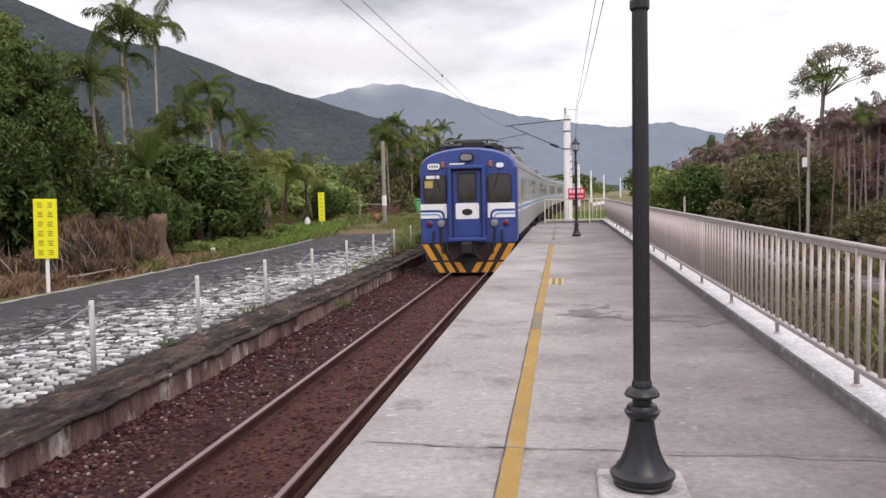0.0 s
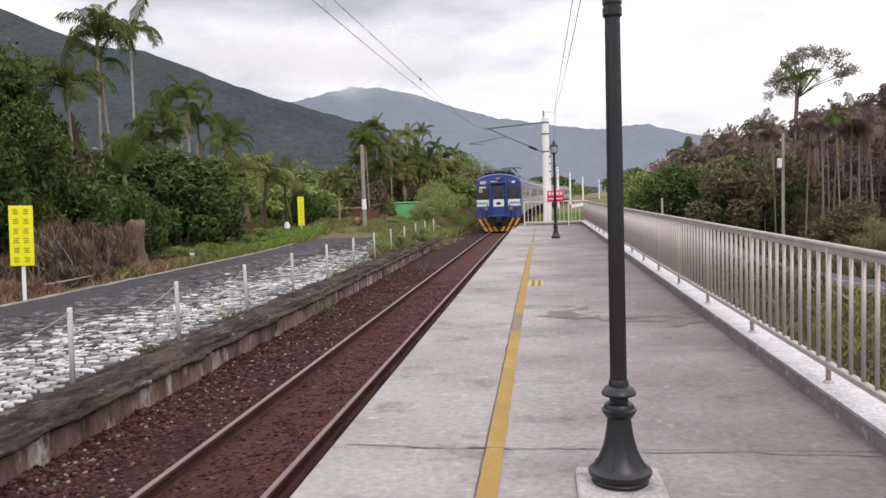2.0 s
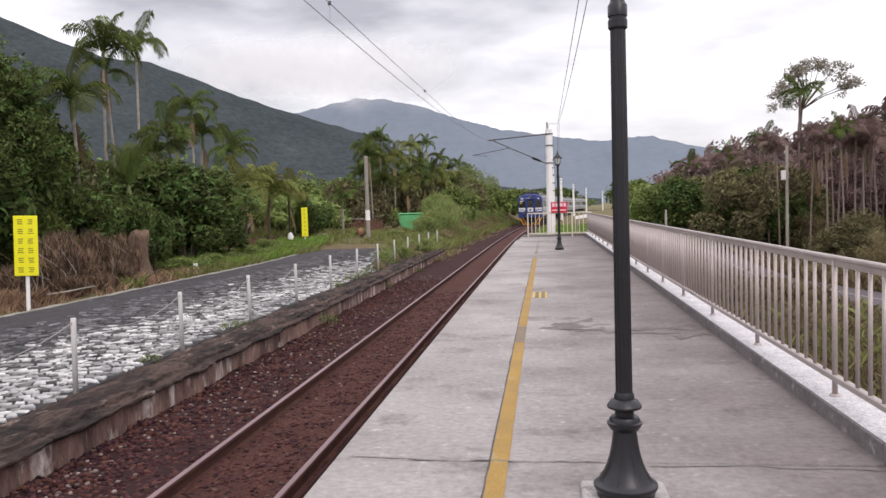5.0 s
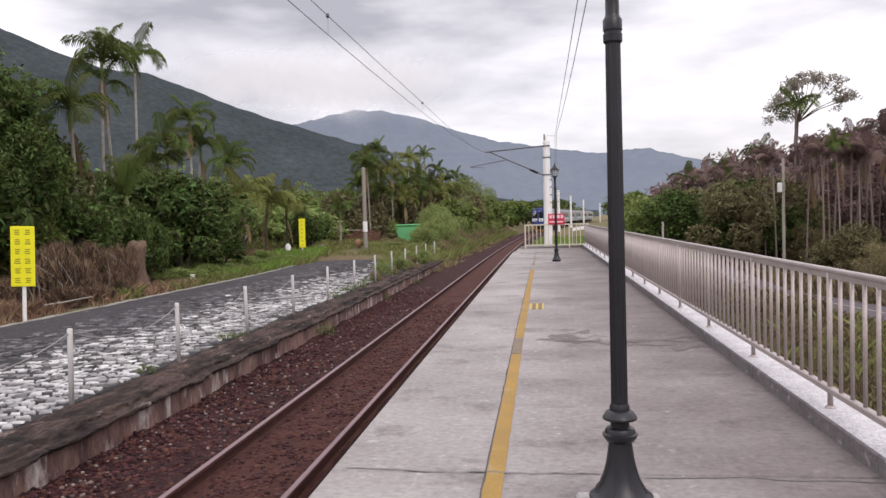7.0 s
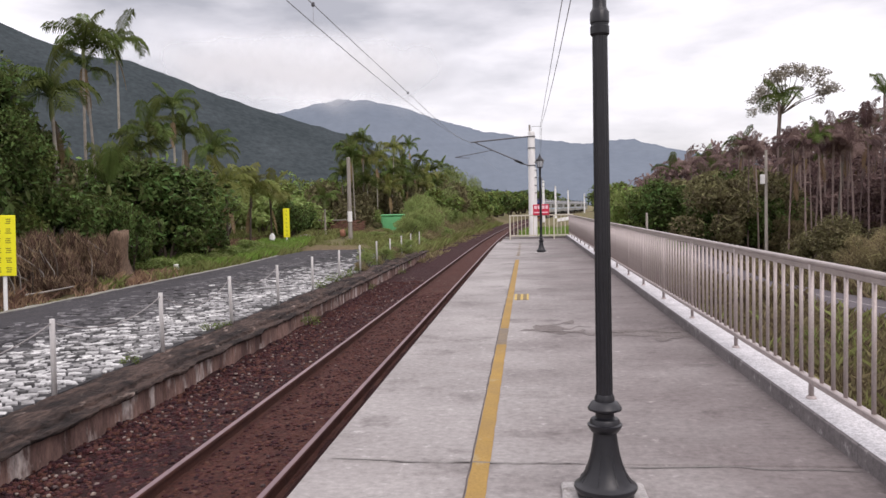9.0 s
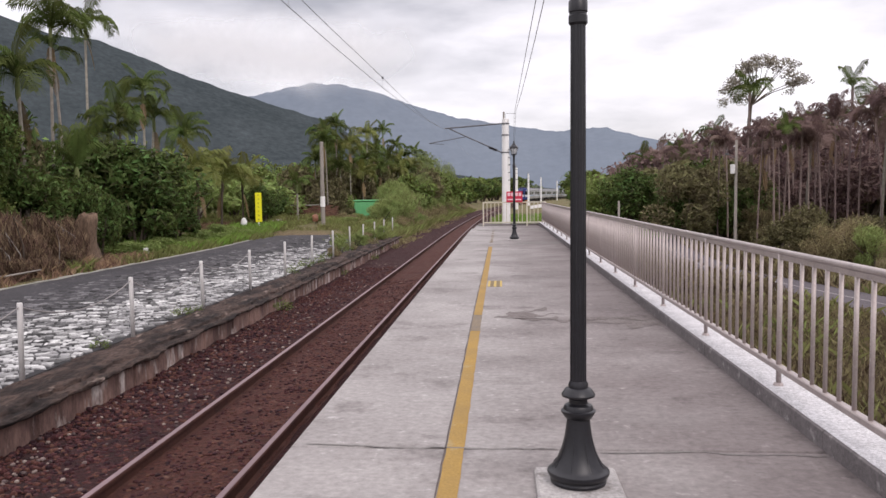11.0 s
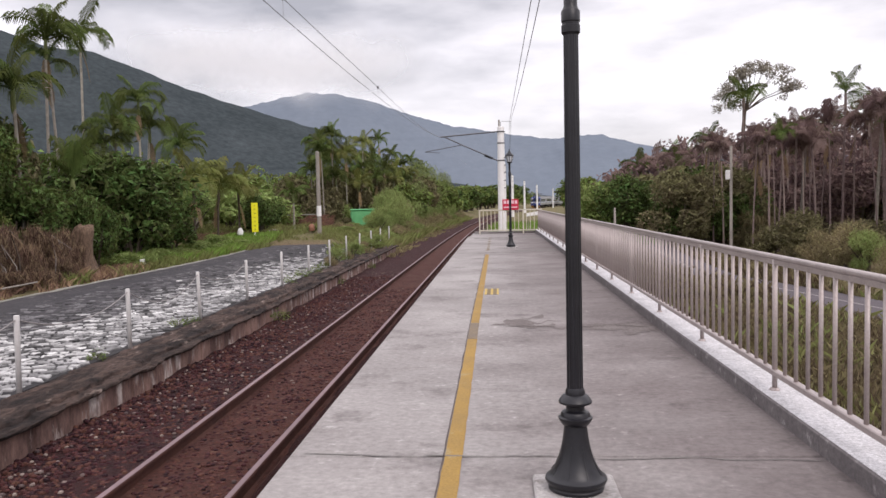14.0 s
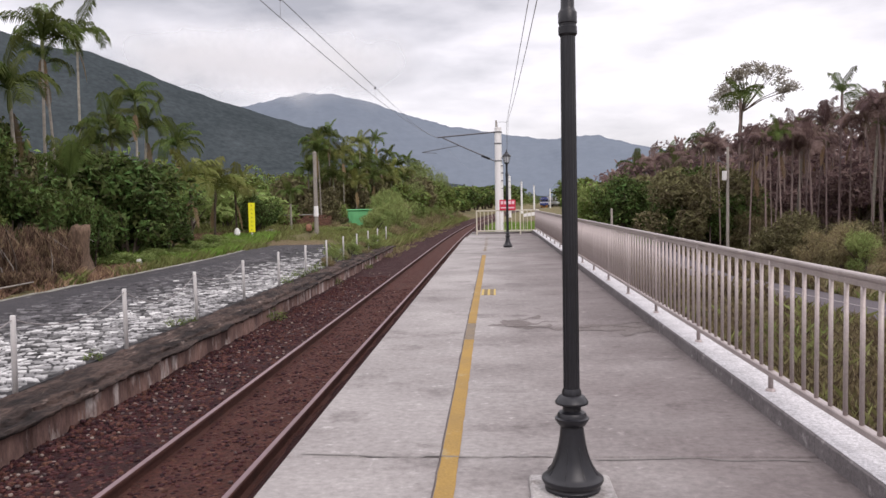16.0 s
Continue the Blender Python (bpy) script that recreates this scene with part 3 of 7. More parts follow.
def build_rail(x):
    outline = [(-0.065, -0.15), (0.065, -0.15), (0.065, -0.138), (0.012, -0.122), (0.010, -0.045), (0.033, -0.034), (0.033, -0.006), (0.026, 0.0), (-0.026, 0.0), (-0.033, -0.006), (-0.033, -0.034), (-0.010, -0.045), (-0.012, -0.122), (-0.065, -0.138)]
    axis = []
    for y in STATIONS:
        h = heading(y)
        u = Vector((math.cos(h), -math.sin(h), 0))
        axis.append((Vector((track_x(y), y, RAIL_Z)) + u * x, u, (0, 0, 1)))
    thing = empty("rail")
    bm = bmesh.new()
    poly_prism(bm, outline, axis)
    part("rail_web", bm, M_RAIL_RUST, thing, "rusty brown rail web and foot")
    bm = bmesh.new()
    poly_prism(bm, [(-0.027, 0.001), (0.027, 0.001), (0.024, 0.005), (-0.024, 0.005)], axis)
    part("rail_head", bm, M_RAIL_TOP, thing, "worn purplish steel running surface")
    tagged(thing, "rusty steel rail with a worn bright head", "rail", "rails of the track", "structure")


for off in (-0.5335, 0.5335):
    build_rail(off)


def stone_template(rng, n=7, flat=0.5, inner=0.62):
    """A rough pebble: a low faceted dome."""
    top, mid, low = [], [], []
    for i in range(n):
        t = 2 * math.pi * i / n
        r = 0.5 * rng.uniform(0.74, 1.18)
        mid.append((r * math.cos(t), r * math.sin(t), flat * rng.uniform(0.35, 0.6)))
        r *= 1.0
        top.append((r * inner * math.cos(t), r * inner * math.sin(t), flat * rng.uniform(0.85, 1.05)))
        low.append((r * 1.02 * math.cos(t), r * 1.02 * math.sin(t), -0.3 * flat))
    verts = low + mid + top
    faces = []
    for a0, b0 in ((0, n), (n, 2 * n)):
        for i in range(n):
            faces.append((a0 + i, a0 + (i + 1) % n, b0 + (i + 1) % n, b0 + i))
    faces.append(tuple(range(2 * n, 3 * n)))
    return np.array(verts), faces


def scatter_stones(name, material, spots, rng, label, category, parent=None, templates=None):
    """Many stones in one mesh: spots are (x, y, z, size_x, size_y, height)."""
    temps = templates or [stone_template(rng, 5) for _ in range(10)]
    verts, faces, base = [], [], 0
    for x, y, z, sx, sy, h in spots:
        v, f = temps[rng.randrange(len(temps))]
        t = rng.uniform(0, 6.28)
        c, s = math.cos(t), math.sin(t)
        px, py = v[:, 0] * c - v[:, 1] * s, v[:, 0] * s + v[:, 1] * c
        verts.append(np.stack([x + px * sx, y + py * sy, z + v[:, 2] * h], 1))
        faces += [tuple(i + base for i in q) for q in f]
        base += len(v)
    ob = raw(name, np.concatenate(verts), faces, material, parent)
    return tagged(ob, label, category, kind="stuff")


rng = random.Random(3)
spots = []
for _ in range(700):
    y = rng.uniform(-9, 3)
    x = rng.uniform(-4.8, -2.3)
    if abs(abs(x - TRACK_X) - 0.53) > 0.1:
        s = rng.uniform(0.03, 0.07)
        spots.append((x, y, -0.965, s, s, s * 0.7))
for _ in range(15000):
    y = 2.5 + 24 * rng.random() ** 1.7
    x = rng.uniform(-4.85, -3.36)
    s = rng.uniform(0.026, 0.074)
    spots.append((x, y, -0.975 + 0.05 * noise.fractal((x * 1.9, y * 1.9, 2.0), 0.8, 2.0, 4), s, s * rng.uniform(0.7, 1.2), s * rng.uniform(0.5, 1.0)))
for _ in range(4200):
    y = 2.5 + 20 * rng.random() ** 1.6
    x = rng.uniform(-3.2, -2.27)
    s = rng.uniform(0.024, 0.06)
    spots.append((x, y, -0.945 + 0.035 * noise.fractal((x * 1.9, y * 1.9, 2.0), 0.8, 2.0, 4), s, s * rng.uniform(0.7, 1.2), s * 0.5))
scatter_stones("ballast_stones", M_BALLAST_STONE, spots, rng, "loose rusty brown ballast stones along the rails", "ballast")


spots = []
for _ in range(1000):
    y = 2.5 + 26 * rng.random() ** 1.5
    x = rng.uniform(-4.8, -3.4) if rng.random() < 0.8 else rng.uniform(-3.2, -2.3)
    s = rng.uniform(0.018, 0.055)
    spots.append((x, y, -0.955, s, s * rng.uniform(0.7, 1.2), s * 0.7))
scatter_stones("pale_ballast_stones", M_BALLAST_PALE, spots, rng, "scattered pale stones lying on the ballast", "ballast")


# ---- station platform ----
EDGE_X, KERB_X, KERB_X1, KERB_Z = -1.29, 1.862, 2.24, 0.12


def build_platform():
    plat = empty("platform")
    seams = [-7.0, 4.58, 23.3, 34.5]
    for y0, y1 in zip(seams, seams[1:]):
        bm = bmesh.new()
        box(bm, EDGE_X, y0 + 0.006, -0.22, KERB_X + 0.1, y1 - 0.006, 0.0, 0.012)
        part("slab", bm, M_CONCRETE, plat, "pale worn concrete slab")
    bm = bmesh.new()
    box(bm, EDGE_X + 0.06, -7, -1.3, 2.2, 34.45, -0.225)
    box(bm, EDGE_X + 0.02, -6.9, -0.22, KERB_X, 34.4, -0.022)
    part("platform_base", bm, M_WALL_FACE, plat, "stained concrete wall under the platform edge")
    # the narrower end beyond the ramped edge
    bm = bmesh.new()
    poly_prism(bm, [(34.51, -0.02), (36.6, -0.06), (39.4, -0.06), (39.4, -1.3), (34.51, -1.3)], [((-1.22, 0, 0), (0, 1, 0), (0, 0, 1)), ((2.2, 0, 0), (0, 1, 0), (0, 0, 1))])
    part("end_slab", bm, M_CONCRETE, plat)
    bm = bmesh.new()
    box(bm, -1.12, 39.0, -0.06, 2.25, 39.4, 0.03, 0.01)
    part("end_sill", bm, M_CONCRETE, plat)
    return tagged(plat, "long pale concrete railway platform with worn joints", "platform", kind="structure")


build_platform()


def ragged_band(name, y_mid, x0, x1, width, material, label, seed, z=0.004, thick=0.5, wander=0.06):
    """A flat uneven stain or crack across the platform."""
    bm = bmesh.new()
    n = max(14, int((x1 - x0) / 0.07))
    prev = None
    for i in range(n + 1):
        x = x0 + (x1 - x0) * i / n
        c = y_mid(x) if callable(y_mid) else y_mid
        c += wander * noise.noise((x * 2.3, seed, 0)) + 0.5 * wander * noise.noise((x * 9, seed, 4))
        w = width * max(0.06, 0.55 + thick * noise.noise((x * 1.7, seed, 9)) + 0.5 * noise.noise((x * 6.5, seed, 2)))
        if i in (0, n):
            w = 0.004
        pair = (bm.verts.new((x, c - w, z)), bm.verts.new((x, c + w, z)))
        if prev:
            bm.faces.new((prev[0], pair[0], pair[1], prev[1]))
        prev = pair
    ob = finish(name, bm, material)
    return tagged(ob, label, "crack", kind="structure")


ragged_band("crack_1", lambda x: 4.57 - 0.035 * x, -1.2, 1.85, 0.012, M_JOINT, "thin dark crack along the platform joint", 1.0)


for i, (x0, x1, y, w, k) in enumerate(((-0.10, 0.45, 9.60, 0.10, 0.02), (0.05, 0.80, 9.85, 0.17, -0.10), (0.18, 0.70, 9.55, 0.26, 0.05), (0.28, 0.60, 10.1, 0.24, 0.0), (0.60, 1.30, 9.42, 0.12, 0.05), (0.92, 1.86, 9.16, 0.16, 0.12), (1.15, 1.86, 9.40, 0.24, -0.08), (1.40, 1.86, 9.00, 0.20, 0.10), (1.55, 1.86, 9.75, 0.26, 0.0))):
    ragged_band("stain_%d" % (i + 1), lambda x, y=y, k=k, x0=x0: y + k * (x - x0), x0, x1, w, M_STAIN, "brown grime gathered along a platform crack", 20.0 + 3.7 * i, z=0.0025 + 0.0004 * i, thick=1.5, wander=0.30)
ragged_band("crack_2", lambda x: 9.45 - 0.05 * x, 0.0, 1.86, 0.022, M_CRACK, "dark crack across the platform", 3.5, z=0.007, thick=1.2, wander=0.22)
ragged_band("crack_4", lambda x: 23.3, -1.25, 0.6, 0.16, M_JOINT, "dark damp joint across the platform", 4.0)
ragged_band("crack_5", lambda x: 24.0, 0.4, 1.87, 0.5, M_JOINT, "dark damp joint across the platform", 5.0)
ragged_band("crack_6", lambda x: 32.6, -1.0, 1.85, 0.6, M_JOINT, "dark damp patch at the platform end", 6.0)


def build_yellow_line():
    line = empty("yellow_safety_line")
    for y0, y1, m in ((-6.5, 8.62, M_YELLOW_LINE), (8.62, 9.75, M_YELLOW_DIRTY), (9.75, 22.6, M_YELLOW_LINE)):
        bm = bmesh.new()
        prev = None
        for i in range(int((y1 - y0) / 0.1) + 1):
            y = y0 + 0.1 * i
            j = 0.006 * noise.noise((y * 5, 1, 1))
            k = 0.006 * noise.noise((y * 5, 8, 1))
            o = 0.014 * (1 - smooth_step(4.0, 11.0, y))
            pair = (bm.verts.new((-0.350 + o + j, y, 0.003)), bm.verts.new((-0.244 + o + k, y, 0.003)))
            if prev:
                bm.faces.new((prev[0], prev[1], pair[1], pair[0]))
            prev = pair
        part("paint_stripe", bm, m, line)
    bm = bmesh.new()
    prev = None
    for i in range(290):
        y = -6.4 + 0.1 * i
        o = 0.014 * (1 - smooth_step(4.0, 11.0, y)) - 0.357 + 0.006 * noise.noise((y * 5, 1, 1))
        w = max(0.0008, 0.005 + 0.010 * noise.noise((y * 2.3, 4, 6)))
        pair = (bm.verts.new((o - w, y, 0.004)), bm.verts.new((o + 0.004, y, 0.004)))
        if prev:
            bm.faces.new((prev[0], prev[1], pair[1], pair[0]))
        prev = pair
    part("worn_edge", bm, M_CRACK, line, "dark cracked edge of the paint")
    r2 = random.Random(5)
    for y in (24.6, 25.4, 26.3, 27.5, 28.6, 30.0, 31.5, 33.0):
        bm = bmesh.new()
        n = 9
        vs = [bm.verts.new((-0.30 + 0.065 * math.cos(2 * math.pi * i / n) * r2.uniform(0.6, 1.2), y + 0.42 * math.sin(2 * math.pi * i / n) * r2.uniform(0.6, 1.2), 0.003)) for i in range(n)]
        bm.faces.new(vs)
        part("paint_remnant", bm, M_YELLOW_DIRTY, line, "faded remnant of yellow paint")
    tagged(line, "worn yellow painted safety line along the platform", "safety line", kind="structure")


build_yellow_line()
mark = empty("platform_mark")
for x0, x1, m in ((-0.225, -0.185, M_MARK_PALE), (-0.183, -0.125, M_MARK_DARK), (-0.123, -0.083, M_MARK_PALE), (-0.081, -0.023, M_MARK_DARK), (-0.021, 0.012, M_MARK_PALE)):
    bm = bmesh.new()
    box(bm, x0, 12.75, 0.001, x1, 13.6, 0.005)
    part("mark_bar", bm, m, mark)
tagged(mark, "small yellow and black striped mark painted on concrete", "floor mark", kind="structure")


def build_kerb():
    kerb = empty("kerb")
    ys = [-6.0 + 2.66 * i for i in range(17)]
    for y0, y1 in zip(ys, ys[1:] + [39.0]):
        y1 = min(y1, 39.0)
        bm = bmesh.new()
        box(bm, KERB_X, y0, -0.25, KERB_X1, y1 - 0.004, KERB_Z - 0.006, 0.008)
        part("kerb_block", bm, M_KERB_SIDE, kerb)
        bm = bmesh.new()
        box(bm, KERB_X + 0.012, y0, KERB_Z - 0.0055, KERB_X1 - 0.01, y1 - 0.004, KERB_Z, 0.002)
        part("kerb_top", bm, M_KERB, kerb, "white pebbly painted top")
    tagged(kerb, "low concrete kerb with a white pebbled top", "kerb", kind="structure")


build_kerb()


def square_bar(name, half, z0, z1, material, bevel=0.006):
    bm = bmesh.new()
    box(bm, -half, -half, z0, half, half, z1, bevel)
    me = bpy.data.meshes.new(name)
    bm.to_mesh(me)
    bm.free()
    me.materials.append(material)
    return me


def build_railing():
    rl = empty("railing", 1.975, 0, 0)
    y0, y1 = -4.3, 37.7
    bm = bmesh.new()
    tube(bm, [(0, y0, 1.080), (0, y1, 1.080)], 0.021, 10)
    part("top_rail", bm, M_STEEL, rl, "round steel handrail", smooth=True)
    bm = bmesh.new()
    box(bm, -0.012, y0, 1.026, 0.012, y1, 1.062, 0.004)
    part("under_rail", bm, M_STEEL, rl, "flat steel strip under the handrail")
    bm = bmesh.new()
    box(bm, -0.026, y0, 0.230, 0.026, y1, 0.272, 0.006)
    part("bottom_rail", bm, M_STEEL, rl)
    bm = bmesh.new()
    lathe(bm, [(0.019, KERB_Z), (0.019, 1.065)], n=10)
    post_me = bpy.data.meshes.new("post")
    bm.to_mesh(post_me)
    bm.free()
    post_me.materials.append(M_STEEL)
    bm = bmesh.new()
    lathe(bm, [(0.0145, 0.262), (0.0145, 1.035)], n=8)
    bal_me = bpy.data.meshes.new("baluster")
    bm.to_mesh(bal_me)
    bm.free()
    bal_me.materials.append(M_STEEL)
    for me in (post_me, bal_me):
        for p in me.polygons:
            p.use_smooth = len(p.vertices) == 4
    bm = bmesh.new()
    lathe(bm, [(0.036, KERB_Z), (0.036, KERB_Z + 0.006), (0.026, KERB_Z + 0.02)], n=12)
    foot_me = bpy.data.meshes.new("foot_plate")
    bm.to_mesh(foot_me)
    bm.free()
    foot_me.materials.append(M_STEEL)
    y = 5.7 - 10.0
    while y < 37.8:
        p = share("post", post_me, rl, pose(0, y, 0))
        share("foot_plate", foot_me, p)
        for k in range(1, 10):
            if y + k * 0.2 < 37.65:
                share("baluster", bal_me, rl, pose(0, y + k * 0.2, 0))
        y += 2.0
    tagged(rl, "satin steel railing with upright bars on the kerb", "railing")


build_railing()


def build_end_fence():
    fe = empty("end_fence", 0, 38.25, 0)
    for z, nm in ((1.10, "top_rail"), (0.12, "bottom_rail")):
        bm = bmesh.new()
        box(bm, -0.87, -0.025, z - 0.03, 2.2, 0.025, z + 0.03, 0.008)
        part(nm, bm, M_FENCE_PALE, fe)
    pm = square_bar("post", 0.032, -0.06, 1.07, M_FENCE_PALE)
    bmesh_ = square_bar("baluster", 0.016, 0.15, 1.07, M_FENCE_PALE, 0.003)
    for x in (-0.84, 1.28, 2.17):
        share("post", pm, fe, pose(x, 0, 0))
    x = -0.66
    while x < 2.1:
        if abs(x - 1.28) > 0.08:
            share("baluster", bmesh_, fe, pose(x, 0, 0))
        x += 0.19
    tagged(fe, "pale painted steel fence closing the platform end", "fence")


build_end_fence()


# ---- lamp posts ----
def build_lamp_post(x, y):
    lp = empty("lamp_post", x, y, 0)
    bm = bmesh.new()
    box(bm, -0.216, -0.216, -0.02, 0.216, 0.216, 0.034, 0.012)
    part("plinth", bm, M_PLINTH, lp, "small square pale concrete plinth")
    bm = bmesh.new()
    lathe(bm, [(0.134, 0.032), (0.141, 0.036), (0.143, 0.050), (0.139, 0.056), (0.139, 0.062), (0.150, 0.070), (0.156, 0.080), (0.159, 0.088), (0.157, 0.098), (0.150, 0.104), (0.143, 0.107), (0.131, 0.120), (0.117, 0.140), (0.104, 0.164), (0.091, 0.194), (0.080, 0.230), (0.071, 0.270), (0.064, 0.315), (0.058, 0.366), (0.070, 0.372), (0.080, 0.388), (0.087, 0.400), (0.087, 0.408), (0.076, 0.414), (0.074, 0.426), (0.068, 0.436), (0.052, 0.440), (0.047, 0.446), (0.047, 0.466), (0.056, 0.470), (0.084, 0.482), (0.085, 0.492), (0.066, 0.520), (0.050, 0.526), (0.050, 0.542), (0.043, 0.56)], n=32)
    base = part("base", bm, M_LAMP_IRON, lp, "bell-shaped cast iron base with two collars", smooth=True)
    # raised leaf ribs cast on the bell
    for k in range(8):
        t = 2 * math.pi * (k + 0.5) / 8
        bm = bmesh.new()
        tube(bm, [(r * math.cos(t), r * math.sin(t), z) for r, z in ((0.130, 0.120), (0.116, 0.140), (0.103, 0.164), (0.091, 0.194), (0.080, 0.230), (0.071, 0.270))], 0.0045, 5, 0.0015)
        part("leaf_rib", bm, M_LAMP_IRON, base)
    # fluted shaft
    bm = bmesh.new()
    n = 32
    rings = []
    for r, z in ((0.0415, 0.55), (0.040, 1.2), (0.0385, 1.9), (0.037, 2.36)):
        rings.append([bm.verts.new((r * (1 - 0.07 * (i % 2)) * math.cos(2 * math.pi * i / n), r * (1 - 0.07 * (i % 2)) * math.sin(2 * math.pi * i / n), z)) for i in range(n)])
    for a0, b0 in zip(rings, rings[1:]):
        for i in range(n):
            bm.faces.new((a0[i], a0[(i + 1) % n], b0[(i + 1) % n], b0[i]))
    part("shaft", bm, M_LAMP_IRON, lp)
    bm = bmesh.new()
    lathe(bm, [(0.039, 2.34), (0.047, 2.35), (0.047, 2.385), (0.043, 2.39), (0.043, 2.40), (0.047, 2.405), (0.047, 2.455), (0.040, 2.465), (0.034, 2.48), (0.033, 2.70), (0.045, 2.72), (0.030, 2.75)], n=20)
    part("ring_joint", bm, M_LAMP_IRON, lp, smooth=True)
    lan = bmesh.new()
    lathe(lan, [(0.03, 2.74), (0.085, 2.77), (0.09, 2.79), (0.03, 2.795)], n=8)
    lantern = part("lantern", lan, M_LAMP_IRON, lp, "black lantern frame")
    bm = bmesh.new()
    lathe(bm, [(0.075, 2.795), (0.125, 2.98), (0.12, 2.985)], n=8)
    part("lantern_glass", bm, M_LAMP_GLASS, lantern, "frosted glass sides")
    bm = bmesh.new()
    lathe(bm, [(0.15, 2.985), (0.15, 3.0), (0.10, 3.06), (0.055, 3.10), (0.045, 3.13), (0.018, 3.15), (0.02, 3.18), (0.004, 3.22)], n=8)
    part("lantern_roof", bm, M_LAMP_IRON, lantern)
    for k in range(8):
        t = 2 * math.pi * k / 8
        bm = bmesh.new()
        tube(bm, [(0.077 * math.cos(t), 0.077 * math.sin(t), 2.79), (0.127 * math.cos(t), 0.127 * math.sin(t), 2.985)], 0.007, 4)
        part("lantern_bar", bm, M_LAMP_IRON, lantern)
    return tagged(lp, "dark cast iron lamp post on a concrete plinth", "lamp post", "lamp posts on the platform")


lamp = build_lamp_post(0.385, 3.98)
lamp2 = copy_thing(lamp, pose(0.44, 25.6, 0))


# ---- overhead line ----
def build_mast(x, y, full=True):
    ma = empty("catenary_mast", x, y, 0)
    h = 5.25
    bm = bmesh.new()
    lathe(bm, [(0.215, -1.2), (0.20, 0.0), (0.185, 2.5), (0.17, h), (0.12, h + 0.02)], n=18)
    part("mast", bm, M_WHITE_PAINT, ma, "white painted concrete column", smooth=True)
    for z in (5.02, 4.45, 3.58):
        bm = bmesh.new()
        lathe(bm, [(0.192, z - 0.03), (0.2, z - 0.025), (0.2, z + 0.025), (0.192, z + 0.03)], n=18)
        part("clamp", bm, M_DARK_STEEL, ma)
    bm = bmesh.new()
    tube(bm, [(-0.08, 0, h), (-0.08, 0, h + 0.36)], 0.045, 8)
    part("finial", bm, M_POLE, ma)
    if not full:
        return tagged(ma, "slim white concrete mast far along the line", "catenary mast", "catenary masts along the line")
    bm = bmesh.new()
    tube(bm, [(-0.18, 0, 5.03), (-3.05, 0, 4.83)], 0.035, 8)
    part("top_tube", bm, M_DARK_STEEL, ma)
    bm = bmesh.new()
    tube(bm, [(-0.18, 0, 3.58), (-0.45, 0, 3.70)], 0.03, 8)
    tube(bm, [(-0.85, 0, 3.90), (-1.9, 0, 4.38), (-2.86, 0, 4.84)], 0.03, 8)
    part("strut", bm, M_DARK_STEEL, ma)
    bm = bmesh.new()
    prof = []
    for k in range(9):
        prof += [(0.035, 0.05 * k), (0.085, 0.05 * k + 0.02)]
    lathe(bm, prof + [(0.03, 0.46)], n=12)
    bmesh.ops.transform(bm, matrix=pose(-0.43, 0, 3.69, 0, -66, 0), verts=bm.verts)
    part("insulator", bm, M_INSULATOR, ma, "dark ribbed porcelain insulator")
    bm = bmesh.new()
    tube(bm, [(-2.0, 0, 4.40), (-3.85, 0, 4.10)], 0.022, 6)
    tube(bm, [(-3.85, 0, 4.10), (-3.1, 0, 4.04)], 0.015, 5)
    part("steady_arm", bm, M_DARK_STEEL, ma)
    bm = bmesh.new()
    tube(bm, [(0.0, 0, 5.2), (0.0, 0, 5.52), (0.08, 0, 5.53), (0.5, 0, 5.51)], 0.009, 6)
    part("feeder_bracket", bm, M_DARK_STEEL, ma)
    # climbing steps
    for k in range(5):
        bm = bmesh.new()
        tube(bm, [(0.14, -0.12, 2.2 + 0.38 * k), (0.24, -0.2, 2.2 + 0.38 * k)], 0.022, 5)
        part("step_bolt", bm, M_DARK_STEEL, ma)
    return tagged(ma, "white concrete catenary mast with a steel cantilever", "catenary mast", "catenary masts along the line")


mast = build_mast(0.27, 39.7)
far_mast = build_mast(track_x(78.0) + 3.01, 78.0, False)
for y, dx in ((117.0, 0.0), (153.0, 0.6), (194.0, 1.2), (254.0, 1.5)):
    copy_thing(far_mast, pose(track_x(y) + 3.01 + dx, y, 0.05, 0, 0, -math.degrees(heading(y))))


def build_wire(name, pts, r, label):
    bm = bmesh.new()
    tube(bm, pts, r, 5)
    return tagged(finish(name, bm, M_WIRE), label, "wire")


def wire_low(y):
    """Height of the lower overhead wire: a long span over the platform, shorter ones beyond the mast."""
    if y <= 39.7:
        return 4.0 + 0.80 * ((y - 11.0) / 28.7) ** 2
    k = ((y - 39.7) / 39.0) % 1.0
    return 4.80 - 0.06 * 4 * k * (1 - k)


def wire_high(y):
    return wire_low(y) + 0.24 * (1 - smooth_step(15, 33, y)) + 0.015


